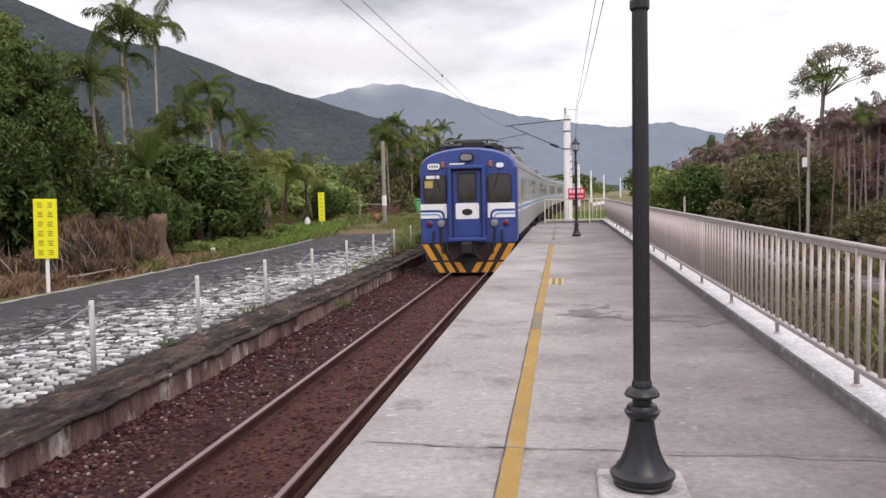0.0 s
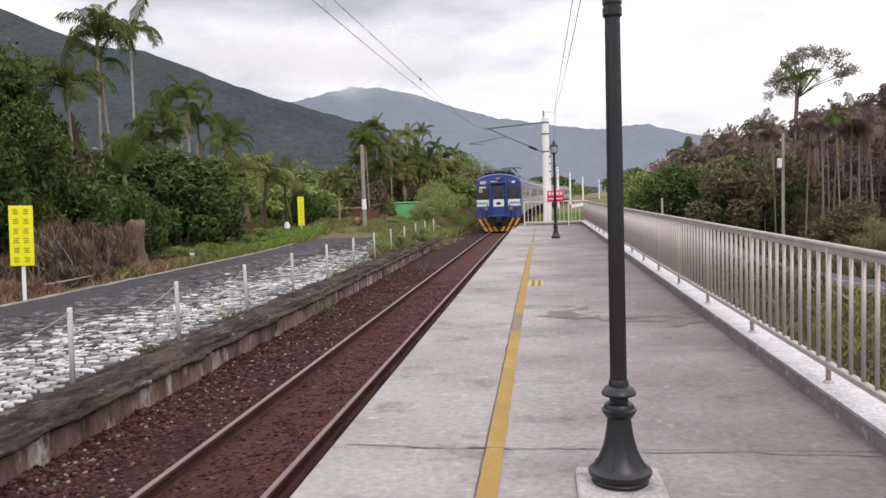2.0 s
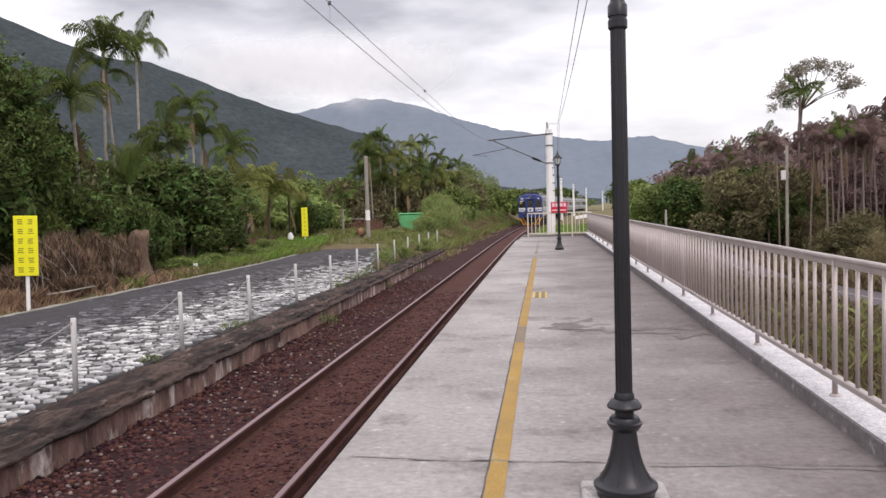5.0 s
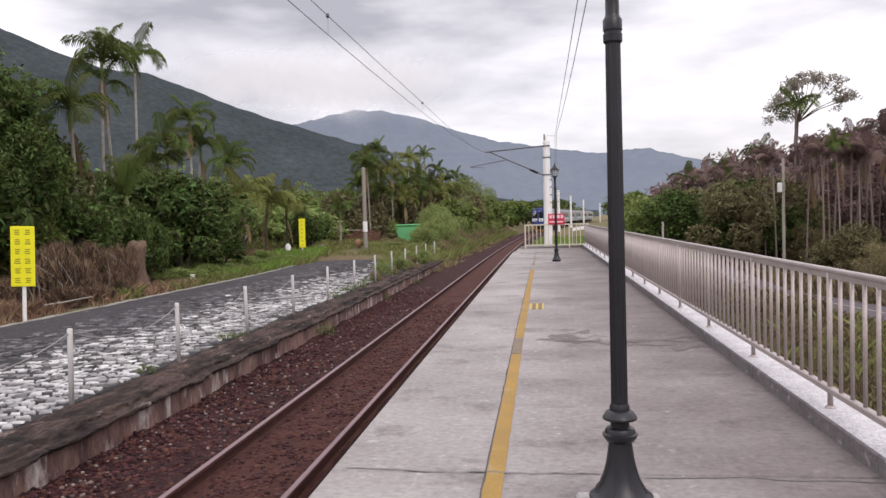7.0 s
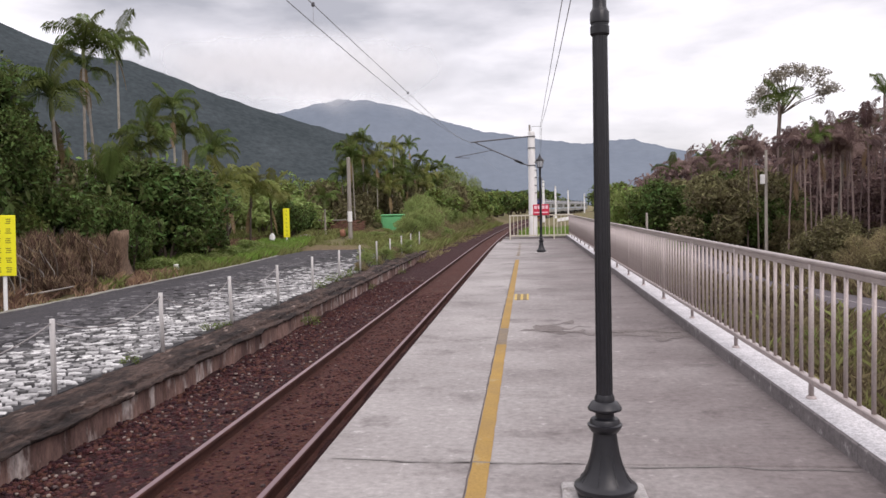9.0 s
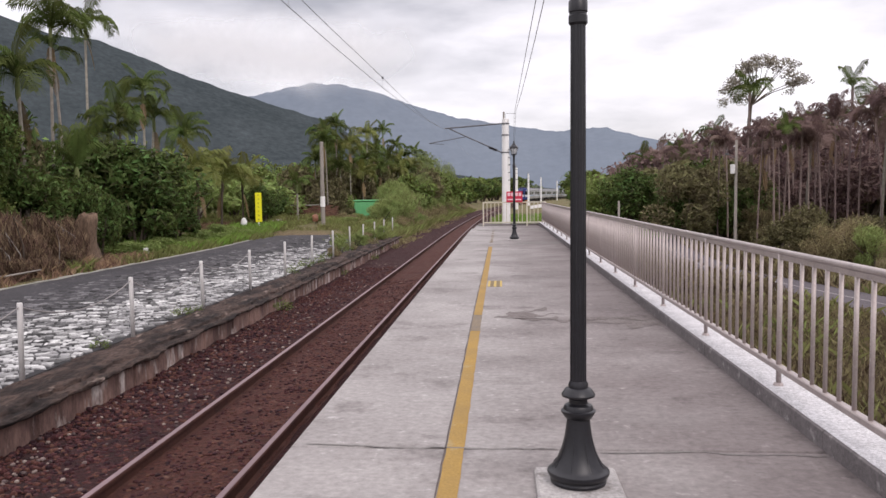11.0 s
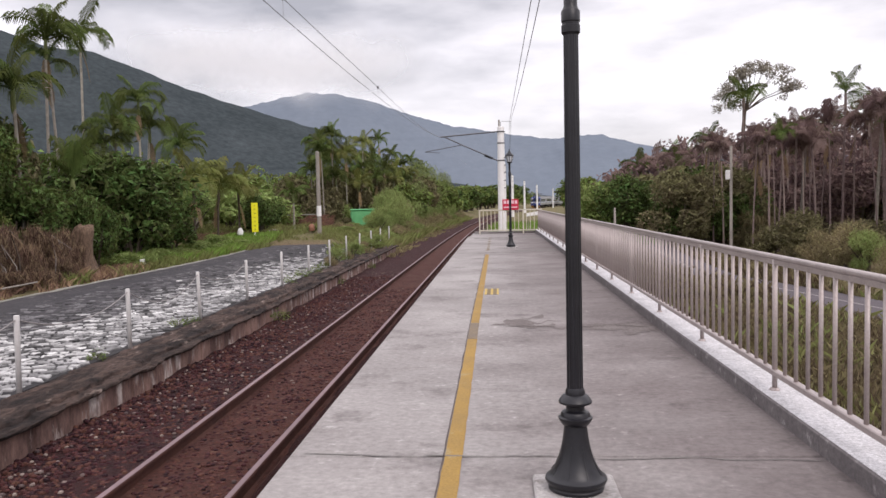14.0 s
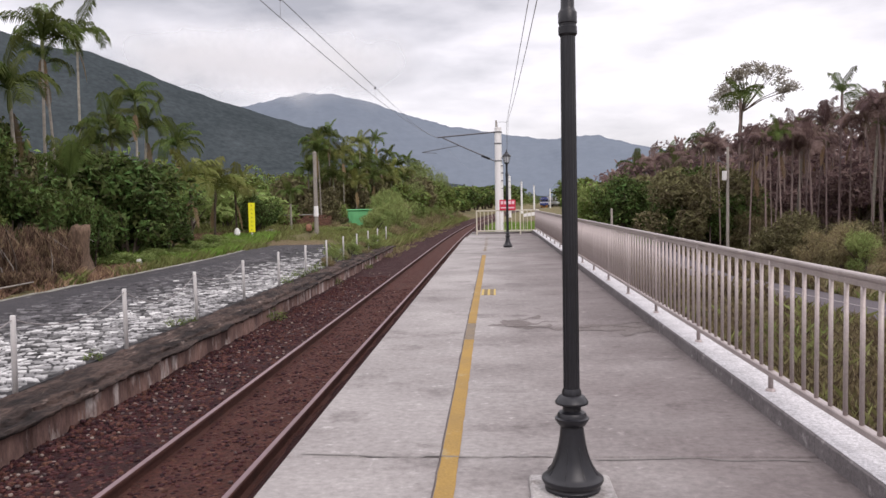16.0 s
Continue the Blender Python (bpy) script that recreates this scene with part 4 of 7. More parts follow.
wire_ys = [-20 + 3.0 * k for k in range(20)] + [39.7]
build_wire("contact_wire", [(track_x(y) - 0.02, y, wire_low(y)) for y in wire_ys], 0.0055, "thin dark contact wire over the track")
build_wire("messenger_wire", [(track_x(y) - 0.02, y, wire_high(y)) for y in wire_ys], 0.0055, "thin dark messenger wire over the track")
far_ys = [39.7 + 4.0 * k for k in range(10)]
build_wire("contact_wire", [(track_x(y) - 0.02, y, wire_low(y)) for y in far_ys], 0.003, "thin dark contact wire over the track")
for y in (6.0, 10.3, 18.6):
    dw = empty("dropper_wire", TRACK_X - 0.02, y, 0)
    bm = bmesh.new()
    tube(bm, [(0, 0, wire_low(y)), (0, 0, wire_high(y))], 0.0025, 4)
    part("dropper", bm, M_WIRE, dw)
    bm = bmesh.new()
    lathe(bm, [(0.010, -0.03), (0.024, -0.02), (0.024, 0.02), (0.010, 0.03)], n=8)
    bmesh.ops.translate(bm, vec=(0, 0, wire_high(y)), verts=bm.verts)
    part("clamp", bm, M_DARK_STEEL, dw, "dark wire clamp")
    tagged(dw, "short dropper with a clamp between overhead wires", "wire", "droppers of the overhead line")
build_wire("feeder_wire", [(0.72, y, 5.30 + 0.0085 * (y - 15)) for y in (-20, 0, 15, 27, 39.7)] + [(track_x(78) + 3.5, 78, 5.5)], 0.0085, "thin feeder wire above the platform")
build_wire("feeder_wire", [(0.80, y, 4.95 + 0.00095 * max(0, y - 12) ** 2 - (0.006 * (12 - y) if y < 12 else 0)) for y in (-20, 0, 12, 18, 24, 30, 35, 39.7)] + [(track_x(78) + 3.6, 78, 5.5)], 0.0085, "thin feeder wire above the platform")

# ---- red sign and white board at the platform end ----
sign = empty("red_notice_board", 0.67, 38.18, 0)
bm = bmesh.new()
box(bm, -0.39, -0.02, 1.10, 0.39, 0.02, 1.62, 0.012)
part("board", bm, M_SIGN_RED, sign)
for x0, x1, z0, z1 in ((-0.33, -0.20, 1.40, 1.56), (-0.16, -0.03, 1.40, 1.56), (0.04, 0.17, 1.40, 1.56), (0.21, 0.33, 1.40, 1.56), (-0.33, 0.33, 1.20, 1.26)):
    bm = bmesh.new()
    box(bm, x0, -0.026, z0, x1, -0.021, z1)
    part("lettering_bar", bm, M_SIGN_PINK, sign)
for x in (-0.3, 0.3):
    bm = bmesh.new()
    tube(bm, [(x, 0.0, 1.10), (x, 0.04, 0.98)], 0.012, 6)
    part("bracket", bm, M_FENCE_PALE, sign)
tagged(sign, "red notice board with pale lettering on the end fence", "sign")
board = empty("white_board", 1.85, 40.3, 0)
bm = bmesh.new()
poly_prism(bm, [(-0.36, 0.72), (0.40, 0.82), (0.40, 1.0), (-0.36, 0.88)], [((0, 0, 0), (1, 0, 0), (0, 0, 1)), ((0, 0.03, 0), (1, 0, 0), (0, 0, 1))])
part("panel", bm, M_WHITE_PAINT, board)
for x in (-0.25, 0.3):
    bm = bmesh.new()
    tube(bm, [(x, 0.05, -0.95), (x, 0.05, 0.8)], 0.02, 6)
    part("leg", bm, M_POLE, board)
tagged(board, "tilted white board on thin legs behind the fence", "board")


# ---- old platform across the track ----
def wall_x(y):
    return -4.83 - 0.011 * (y - 8)


def build_old_platform():
    op = empty("old_platform")
    r3 = random.Random(11)
    # wall face in blocks with uneven front
    y = -8.0
    while y < 39.6:
        ln_ = r3.uniform(0.7, 1.5)
        x = wall_x(y)
        bm = bmesh.new()
        box(bm, x - 0.35, y, -1.25, x - r3.uniform(0.0, 0.06), y + ln_ - 0.012, -0.675, 0.02)
        ob = part("wall_block", bm, M_WALL_FACE, op)
        y += ln_
    # coping of long weathered stones
    y = -8.0
    while y < 38.6:
        ln_ = r3.uniform(1.6, 2.9)
        x = wall_x(y)
        bm = bmesh.new()
        n = int(ln_ / 0.09)
        stations = []
        for k in range(n + 1):
            yy = y + (ln_ - 0.015) * k / n
            xx = wall_x(yy) + 0.05 + 0.04 * noise.noise((yy * 1.3, 2, 1)) + 0.035 * noise.noise((yy * 6, 2, 1))
            zz = -0.60 + 0.02 * noise.noise((yy * 1.1, 5, 1))
            stations.append(((xx, yy, zz), (1, 0, 0), (0, 0, 1)))
        poly_prism(bm, [(-0.03, -0.095), (0.0, -0.07), (0.0, -0.045), (-0.05, -0.035), (-0.16, -0.03), (-0.18, 0.012), (-0.24, 0.03), (-0.37, 0.04), (-0.5, 0.05), (-0.66, 0.06), (-0.75, 0.04), (-0.75, -0.095)], stations)
        for v in bm.verts:
            q = v.co
            v.co += Vector((0.045 * noise.noise((q.x * 3, q.y * 3.1, q.z * 9)) + 0.03 * noise.noise((q.x * 9, q.y * 9, q.z * 20)), 0, 0.022 * noise.noise((q.x * 6 + 3, q.y * 4, 1)) + 0.014 * noise.noise((q.x * 14, q.y * 12, 5))))
        part("coping_stone", bm, M_CONCRETE_DARK, op, "dark weathered coping stone")
        y += ln_
    bm = bmesh.new()
    stations = [((wall_x(yy), yy, 0), (1, 0, 0), (0, 0, 1)) for yy in (-8, 8, 20, 30, 41)]
    poly_prism(bm, [(-0.65, -0.545), (-4.1, -0.53), (-4.1, -0.9), (-0.65, -0.9)], stations)
    part("stone_bedding", bm, M_MORTAR, op, "dark bedding between the stones")
    return tagged(op, "low disused platform edged with dark weathered stone", "platform", kind="structure")


old_platform = build_old_platform()


def build_path():
    verts, faces = [], []
    ys = [-8 + 1.0 * k for k in range(56)]
    for y in ys:
        edge = -11.35 - 0.9 * smooth_step(28, 44, y)
        x0 = wall_x(y) - 3.7
        for i in range(8):
            x = x0 + (edge - x0) * i / 7
            verts.append((x, y, -0.522 + 0.012 * noise.noise((x, y, 4))))
    for j in range(len(ys) - 1):
        for i in range(7):
            faces.append((j * 8 + i + 1, j * 8 + i, (j + 1) * 8 + i, (j + 1) * 8 + i + 1))
    tagged(raw("path", verts, faces, M_ASPHALT, smooth=True), "dark old asphalt path beside the stone paving", "path", kind="structure")
    bm = bmesh.new()
    st = []
    for k in range(220):
        y = -8 + 0.25 * k
        edge = -11.35 - 0.9 * smooth_step(28, 44, y) + 0.05 * noise.noise((y * 0.7, 3, 3)) + 0.05 * noise.noise((y * 2.7, 3, 8))
        w = 0.75 + 0.9 * noise.noise((y * 1.1, 6, 2)) + 0.5 * noise.noise((y * 4, 6, 2))
        st.append(((edge, y, -0.535 + 0.03 * noise.noise((y * 1.7, 1, 9))), (max(0.25, w), 0, 0), (0, 0, 1)))
    poly_prism(bm, [(0.10, -0.2), (0.09, 0.025), (-0.08, 0.035), (-0.10, -0.2)], st)
    tagged(finish("path_edging", bm, M_PALE_EDGE), "pale crumbling concrete edging of the path", "edging", kind="structure")


build_path()


def build_posts():
    bm = bmesh.new()
    lathe(bm, [(0.031, -0.60), (0.031, 0.34), (0.026, 0.348)], n=12)
    me = bpy.data.meshes.new("pipe_post")
    bm.to_mesh(me)
    bm.free()
    me.materials.append(M_PIPE_WHITE)
    for p in me.polygons:
        p.use_smooth = len(p.vertices) == 4
    ys = [5.45, 8.455, 11.215, 14.05, 16.93, 19.9, 22.95, 26.05, 29.2, 32.3, 35.5, 38.6, 42.0]
    r4 = random.Random(8)
    places = []
    for y in ys:
        x = wall_x(y) - 0.63
        ob = new("pipe_post", me)
        ob.matrix_basis = pose(x, y, 0.0 if y < 30 else -0.03, r4.uniform(-1.2, 1.2), r4.uniform(-1.2, 1.2), 0)
        tagged(ob, "slim grey-white pipe post beside the coping", "post", "row of pipe posts")
        places.append((x, y))
    for i in (0, 1, 2, 3):
        (xa, ya), (xb, yb) = places[i], places[i + 1]
        sag = 0.22 if i != 2 else 0.30
        bm = bmesh.new()
        tube(bm, [(xa + (xb - xa) * k / 10 - 0.0, ya + (yb - ya) * k / 10, 0.30 - 4 * sag * (k / 10) * (1 - k / 10)) for k in range(11)], 0.008, 5)
        tagged(finish("sagging_rope", bm, M_ROPE), "pale rope sagging between two pipe posts", "rope", "ropes between the posts")


build_posts()


# ---- yellow signs, poles, odd things on the left ----
def build_yellow_sign(x, y, w, z0, z1, cols, rows_n, yaw, lean):
    sg = empty("yellow_sign", x, y, 0, yaw)
    sg.matrix_basis = pose(x, y, -0.55, 0, lean, yaw)
    z0, z1 = z0 + 0.55, z1 + 0.55
    bm = bmesh.new()
    box(bm, -w / 2, -0.02, z0, w / 2, 0.02, z1, 0.008)
    part("board", bm, M_SIGN_YELLOW, sg)
    bm = bmesh.new()
    lathe(bm, [(0.045, -0.1), (0.045, z0 + 0.3)], 0, 0.06, n=12)
    part("pole", bm, M_WHITE_PAINT, sg, "white round sign pole", smooth=True)
    r5 = random.Random(int(x * 7))
    for c in range(cols):
        for r in range(rows_n):
            cx = (c - (cols - 1) / 2) * w * 0.43
            cz = z1 - (r + 0.62) * (z1 - z0) / (rows_n + 0.25)
            s = min(w * 0.26, (z1 - z0) / rows_n * 0.62) / 2
            for k in range(3):
                bm = bmesh.new()
                zz = cz + (k - 1) * s * 0.7
                box(bm, cx - s * r5.uniform(0.6, 1), -0.0245, zz - s * 0.16, cx + s * r5.uniform(0.6, 1), -0.0205, zz + s * 0.16)
                part("lettering_bar", bm, M_SIGN_INK, sg)
    return tagged(sg, "bright yellow upright notice board on a white pole", "sign", "yellow notice boards")


build_yellow_sign(-11.68, 16.33, 0.50, 0.24, 1.60, 2, 6, 20, 1.5)
build_yellow_sign(-12.95, 41.2, 0.34, 0.17, 1.74, 1, 7, 25, 0)


def build_pole(name, x, y, z0, z1, r, label, box_z=None, collar=None):
    po = empty(name, x, y, 0)
    bm = bmesh.new()
    lathe(bm, [(r, z0), (r * 0.82, z1), (r * 0.5, z1 + 0.03)], n=12)
    part("shaft", bm, M_POLE, po, smooth=True)
    if collar:
        bm = bmesh.new()
        lathe(bm, [(r + 0.01, collar[0]), (r + 0.01, collar[1])], n=12)
        part("sleeve", bm, M_WHITE_PAINT, po, "pale sleeve round the pole")
    if box_z is not None:
        bm = bmesh.new()
        box(bm, -r - 0.15, -0.12, box_z - 0.2, -r + 0.0, 0.1, box_z + 0.2, 0.02)
        part("meter_box", bm, M_WHITE_PAINT, po, "white metal box")
        bm = bmesh.new()
        tube(bm, [(0, 0, z1 - 0.75), (-0.42, -0.1, z1 - 0.55)], 0.02, 6)
        lathe(bm, [(0.02, 0), (0.09, 0.03), (0.06, 0.1)], -0.42, -0.1, n=8)
        bmesh.ops.translate(bm, vec=(0, 0, z1 - 0.62), verts=bm.verts[-24:])
        part("bracket_lamp", bm, M_DARK_STEEL, po)
    return tagged(po, label, "pole")


build_pole("utility_pole", -10.25, 44.7, -0.8, 4.6, 0.13, "grey concrete utility pole among the bushes", collar=(0.9, 1.5))
build_pole("utility_pole", 10.1, 34.6, -1.4, 3.66, 0.07, "pale concrete pole with a white box", box_z=2.45)
build_pole("utility_pole", -19.2, 49.0, -0.8, 3.4, 0.10, "grey concrete utility pole among the bushes")
build_pole("utility_pole", -16.8, 72.0, -0.8, 4.2, 0.12, "grey concrete utility pole among the bushes")
build_pole("utility_pole", 24.5, 62.0, -1.4, 3.6, 0.12, "pale concrete pole before the palm grove", box_z=2.2)
build_pole("marker_stub", 4.6, 31.0, -1.2, 1.15, 0.05, "small pale concrete marker beside the road")

tarp = empty("green_container", -9.8, 57.0, -0.12)
bm = bmesh.new()
box(bm, -0.84, -0.6, -0.1, 0.84, 0.6, 1.22, 0.12)
part("body", bm, M_GREEN_BOX, tarp)
bm = bmesh.new()
box(bm, -0.88, -0.64, 1.2, 0.88, 0.64, 1.32, 0.05)
part("lid", bm, M_GREEN_BOX, tarp)
for x in (-0.5, 0.0, 0.5):
    bm = bmesh.new()
    box(bm, x - 0.03, -0.63, 0.0, x + 0.03, -0.595, 1.15, 0.01)
    part("rib", bm, M_GREEN_BOX, tarp)
tagged(tarp, "green plastic container standing in the shrubs", "container")


def white_litter(name, x, y, w, h, label):
    bm = bmesh.new()
    box(bm, -w / 2, -w * 0.4, 0, w / 2, w * 0.4, h, w * 0.12)
    for v in bm.verts:
        v.co += 0.12 * w * Vector((noise.noise(v.co * 9), noise.noise(v.co * 9 + Vector((5, 0, 0))), 0.4 * noise.noise(v.co * 7)))
    ob = finish(name, bm, M_WHITE_PAINT)
    ob.location = (x, y, ground_z(x, y) - 0.01)
    tagged(ob, label, "box")


white_litter("white_box", -12.9, 33.4, 0.30, 0.2, "small white box lying in the grass")
white_litter("white_bucket", -12.9, 27.6, 0.18, 0.26, "small pale bucket at the foot of the bushes")


def bag_on_stake(x, y, z0, z1, w, material, label):
    """A crumpled plastic bag hung over a thin wooden stake."""
    ob = empty("bag_on_stake", x, y, ground_z(x, y) - 0.05)
    lift = ob.matrix_basis.translation.z
    bm = bmesh.new()
    tube(bm, [(0, 0, 0), (0.02, 0, z1 - lift - 0.05)], 0.018, 6)
    part("stake", bm, M_BARK, ob)
    bm = bmesh.new()
    lathe(bm, [(w * 0.30, z0 - lift), (w * 0.50, z0 - lift + 0.06), (w * 0.50, (z0 + z1) / 2 - lift), (w * 0.44, z1 - lift - 0.07), (w * 0.20, z1 - lift)], n=12)
    for v in bm.verts:
        v.co += 0.16 * w * Vector((noise.noise(v.co * 8), noise.noise(v.co * 8 + Vector((5, 0, 0))), 0.5 * noise.noise(v.co * 6)))
    part("bag", bm, material, ob, smooth=True)
    tagged(ob, label, "bag")


bag_on_stake(-13.77, 41.2, -0.02, 0.40, 0.30, M_WHITE_PAINT, "crumpled white plastic bag hung on a stake")
bag_on_stake(-10.75, 44.9, 0.04, 0.46, 0.34, mat("faded_orange_plastic", (0.36, 0.17, 0.11), (0.22, 0.11, 0.075), 5, 0.6, fine=14, grain=0.3), "faded orange plastic bag hung on a stake")
bm = bmesh.new()
bmesh.ops.create_icosphere(bm, subdivisions=3, radius=1.0)
for v in bm.verts:
    v.co *= 1 + 0.30 * noise.noise(v.co * 1.6) + 0.10 * noise.noise(v.co * 5)
    v.co = Vector((v.co.x * 0.42, v.co.y * 0.34, v.co.z * 0.26))
rock = finish("boulder", bm, M_POLE)
rock.location = (-12.9, 44.6, ground_z(-12.9, 44.6) + 0.06)
tagged(rock, "grey rough boulder at the end of the path", "boulder")


def build_low_wall():
    """A low brick wall on the waste ground, its courses laid brick by brick under a pale coping."""
    wl_ = empty("low_brick_wall", -13.1, 54.0, -0.15, 8)
    bm = bmesh.new()
    box(bm, -0.119, -0.05, -0.03, 0.119, 0.05, 0.03, 0.004)
    me = bpy.data.meshes.new("brick")
    bm.to_mesh(me)
    bm.free()
    me.materials.append(M_BRICK)
    for j in range(15):
        for i in range(15):
            if j > 11 and (i * 5 + j) % 7 < 2:
                continue
            share("brick", me, wl_, pose(-1.95 + 0.25 * i + (0.125 if j % 2 else 0), 0.004 * ((i * 7 + j * 3) % 3), 0.07 * j))
    bm = bmesh.new()
    box(bm, -1.9, -0.08, 1.015, 0.9, 0.1, 1.08, 0.015)
    part("coping", bm, M_PALE_EDGE, wl_, "pale concrete coping")
    tagged(wl_, "low weathered red brick wall with a pale coping", "wall")


build_low_wall()

# ---- road beyond the railing ----
def road_x(y):
    """Middle of the road: slanting towards the platform, then along it."""
    return 8.25 - 0.21 * (min(y, 25.0) - 17.0) + 0.08 * max(0.0, y - 25.0)


verts, faces = [], []
for j in range(58):
    y = -20 + 2.0 * j
    for k in range(5):
        verts.append((road_x(y) - 0.95 + 0.475 * k, y, ground_z(road_x(y), y) + 0.10 - 0.012 * abs(k - 2)))
for j in range(57):
    for i in range(4):
        faces.append((j * 5 + i, j * 5 + i + 1, (j + 1) * 5 + i + 1, (j + 1) * 5 + i))
road = raw("road", verts, faces, M_ROAD, smooth=True)
tagged(road, "narrow grey asphalt road beyond the railing", "road", kind="structure")
verts, faces = [], []
for j in range(58):
    y = -20 + 2.0 * j
    for dx in (-0.035, 0.035):
        verts.append((road_x(y) + dx, y, ground_z(road_x(y), y) + 0.106))
for j in range(57):
    faces.append((j * 2, j * 2 + 1, j * 2 + 3, j * 2 + 2))
tagged(raw("road_line", verts, faces, M_ROPE, road), "thin worn white line along the road")


# ---- plants ----
def leaf_mesh(name, lobes, per_lobe, size, material, seed, droop=0.25, shell=0.75, slim=0.42, up=0.0):
    """Foliage of many small bent leaves round lobes (cx, cy, cz, rx, ry, rz)."""
    g = np.random.RandomState(seed)
    vs, fs, base = [], [], 0
    for cx, cy, cz, rx, ry, rz in lobes:
        n = per_lobe
        d = g.normal(size=(n, 3))
        d /= np.linalg.norm(d, axis=1, keepdims=True)
        rad = shell + (1 - shell) * g.rand(n, 1) ** 0.6 * 1.25
        rad *= 1 + 0.22 * np.sin(d[:, :1] * 5 + seed) * np.cos(d[:, 1:2] * 4 + cz)
        p = d * rad * np.array([rx, ry, rz]) + np.array([cx, cy, cz])
        nrm = d * 0.6 + g.normal(size=(n, 3)) * 0.75 + np.array([0, 0, 0.35])
        nrm /= np.linalg.norm(nrm, axis=1, keepdims=True)
        t = np.cross(nrm, g.normal(size=(n, 3)))
        t /= np.linalg.norm(t, axis=1, keepdims=True) + 1e-9
        if up:
            t += np.array([0, 0, up])
            t /= np.linalg.norm(t, axis=1, keepdims=True)
            nrm = np.cross(t, np.cross(nrm, t))
        b = np.cross(nrm, t)
        s = size * (0.55 + 0.9 * g.rand(n, 1))
        tip = p + t * s - np.array([0, 0, 1]) * s * droop
        root = p - t * s
        l = p + b * s * slim + nrm * s * 0.12
        r = p - b * s * slim + nrm * s * 0.12
        q = np.stack([root, l, tip, r], 1).reshape(-1, 3)
        vs.append(q)
        k = np.arange(n) * 4 + base
        fs.append(np.stack([k, k + 1, k + 2, k + 3], 1))
        base += 4 * n
    v, f = np.concatenate(vs), np.concatenate(fs)
    me = bpy.data.meshes.new(name)
    me.from_pydata(v.tolist(), [], f.tolist())
    me.materials.append(material)
    me.update()
    return me


def lobes_for(seed, n, rx, ry, rz, lift):
    r = random.Random(seed)
    out = []
    for _ in range(n):
        t, u = r.uniform(0, 6.28), r.uniform(-0.75, 1.0)
        k = math.sqrt(1 - u * u) * r.uniform(0.35, 0.8)
        s = r.uniform(0.26, 0.46)
        out.append((rx * k * math.cos(t), ry * k * math.sin(t), lift + rz * u * 0.66, rx * s, ry * s, rz * s * 0.85))
    return out


FOLIAGE, FOLIAGE_FAR = {}, {}
for key, m in (("dark", M_LEAF_DARK), ("mid", M_LEAF_MID), ("light", M_LEAF_LIGHT), ("olive", M_LEAF_OLIVE), ("russet", M_LEAF_RUSSET)):
    FOLIAGE[key] = [leaf_mesh("foliage_" + key, lobes_for(31 * i + len(key), 12 + 3 * i, 1, 1, 1, 1.0), 330, 0.062, m, 7 * i + len(key), shell=0.62) for i in range(3)]
    FOLIAGE_FAR[key] = [leaf_mesh("foliage_" + key, lobes_for(31 * i + len(key), 12 + 3 * i, 1, 1, 1, 1.0), 130, 0.105, m, 7 * i + len(key), shell=0.62) for i in range(3)]
# tall grass masses and hanging dry strands
for key, m, n_leaf, size, slim, up in (("reed", M_REED, 420, 0.14, 0.07, 1.1), ("straw", M_STRAW, 420, 0.14, 0.07, 1.1), ("bamboo", M_BAMBOO, 420, 0.07, 0.11, -0.3), ("dry", M_LEAF_DRY, 420, 0.24, 0.045, -1.5)):
    FOLIAGE[key] = [leaf_mesh("foliage_" + key, lobes_for(41 * i + len(key), 11, 1, 1, 1, 0.85), n_leaf, size, m, 9 * i + len(key), shell=0.5, slim=slim, up=up) for i in range(2)]
    FOLIAGE_FAR[key] = FOLIAGE[key]


def stems_mesh(seed):
    r = random.Random(seed)
    bm = bmesh.new()
    for _ in range(5):
        t, s = r.uniform(0, 6.28), r.uniform(0.3, 0.75)
        tube(bm, [(0.04 * math.cos(t), 0.04 * math.sin(t), -0.1), (s * 0.35 * math.cos(t), s * 0.35 * math.sin(t), 0.5), (s * math.cos(t), s * math.sin(t), r.uniform(0.9, 1.4))], 0.05, 5, 0.012)
    me = bpy.data.meshes.new("woody_base")
    bm.to_mesh(me)
    bm.free()
    me.materials.append(M_BARK)
    return me


STEMS = [stems_mesh(k) for k in range(3)]
veg = random.Random(21)


def shrub(x, y, w, h, key, label="", name="shrub", category="shrub", group="", z=None):
    ob = empty(name, x, y, 0)
    z = ground_z(x, y) - 0.05 if z is None else z
    rz = veg.uniform(0, 360)
    ob.matrix_basis = pose(x, y, z, 0, 0, rz) @ Matrix.Diagonal((w / 2, w / 2 * veg.uniform(0.85, 1.15), h / 2, 1))
    share("foliage", veg.choice((FOLIAGE if math.hypot(x, y) < 52 else FOLIAGE_FAR)[key]), ob)
    share("woody_base", veg.choice(STEMS), ob)
    return tagged(ob, label or {"dark": "dense dark green leafy shrub", "mid": "leafy green shrub in the undergrowth", "light": "light green bushy shrub", "olive": "dull olive green shrub", "russet": "brownish shrub under the palms, tinted with lens cast", "reed": "mound of tall green grass on the bank", "bamboo": "feathery light green bamboo clump", "straw": "mound of tall dry yellowish grass", "dry": "dry brown brush beside the path"}[key], category, group)


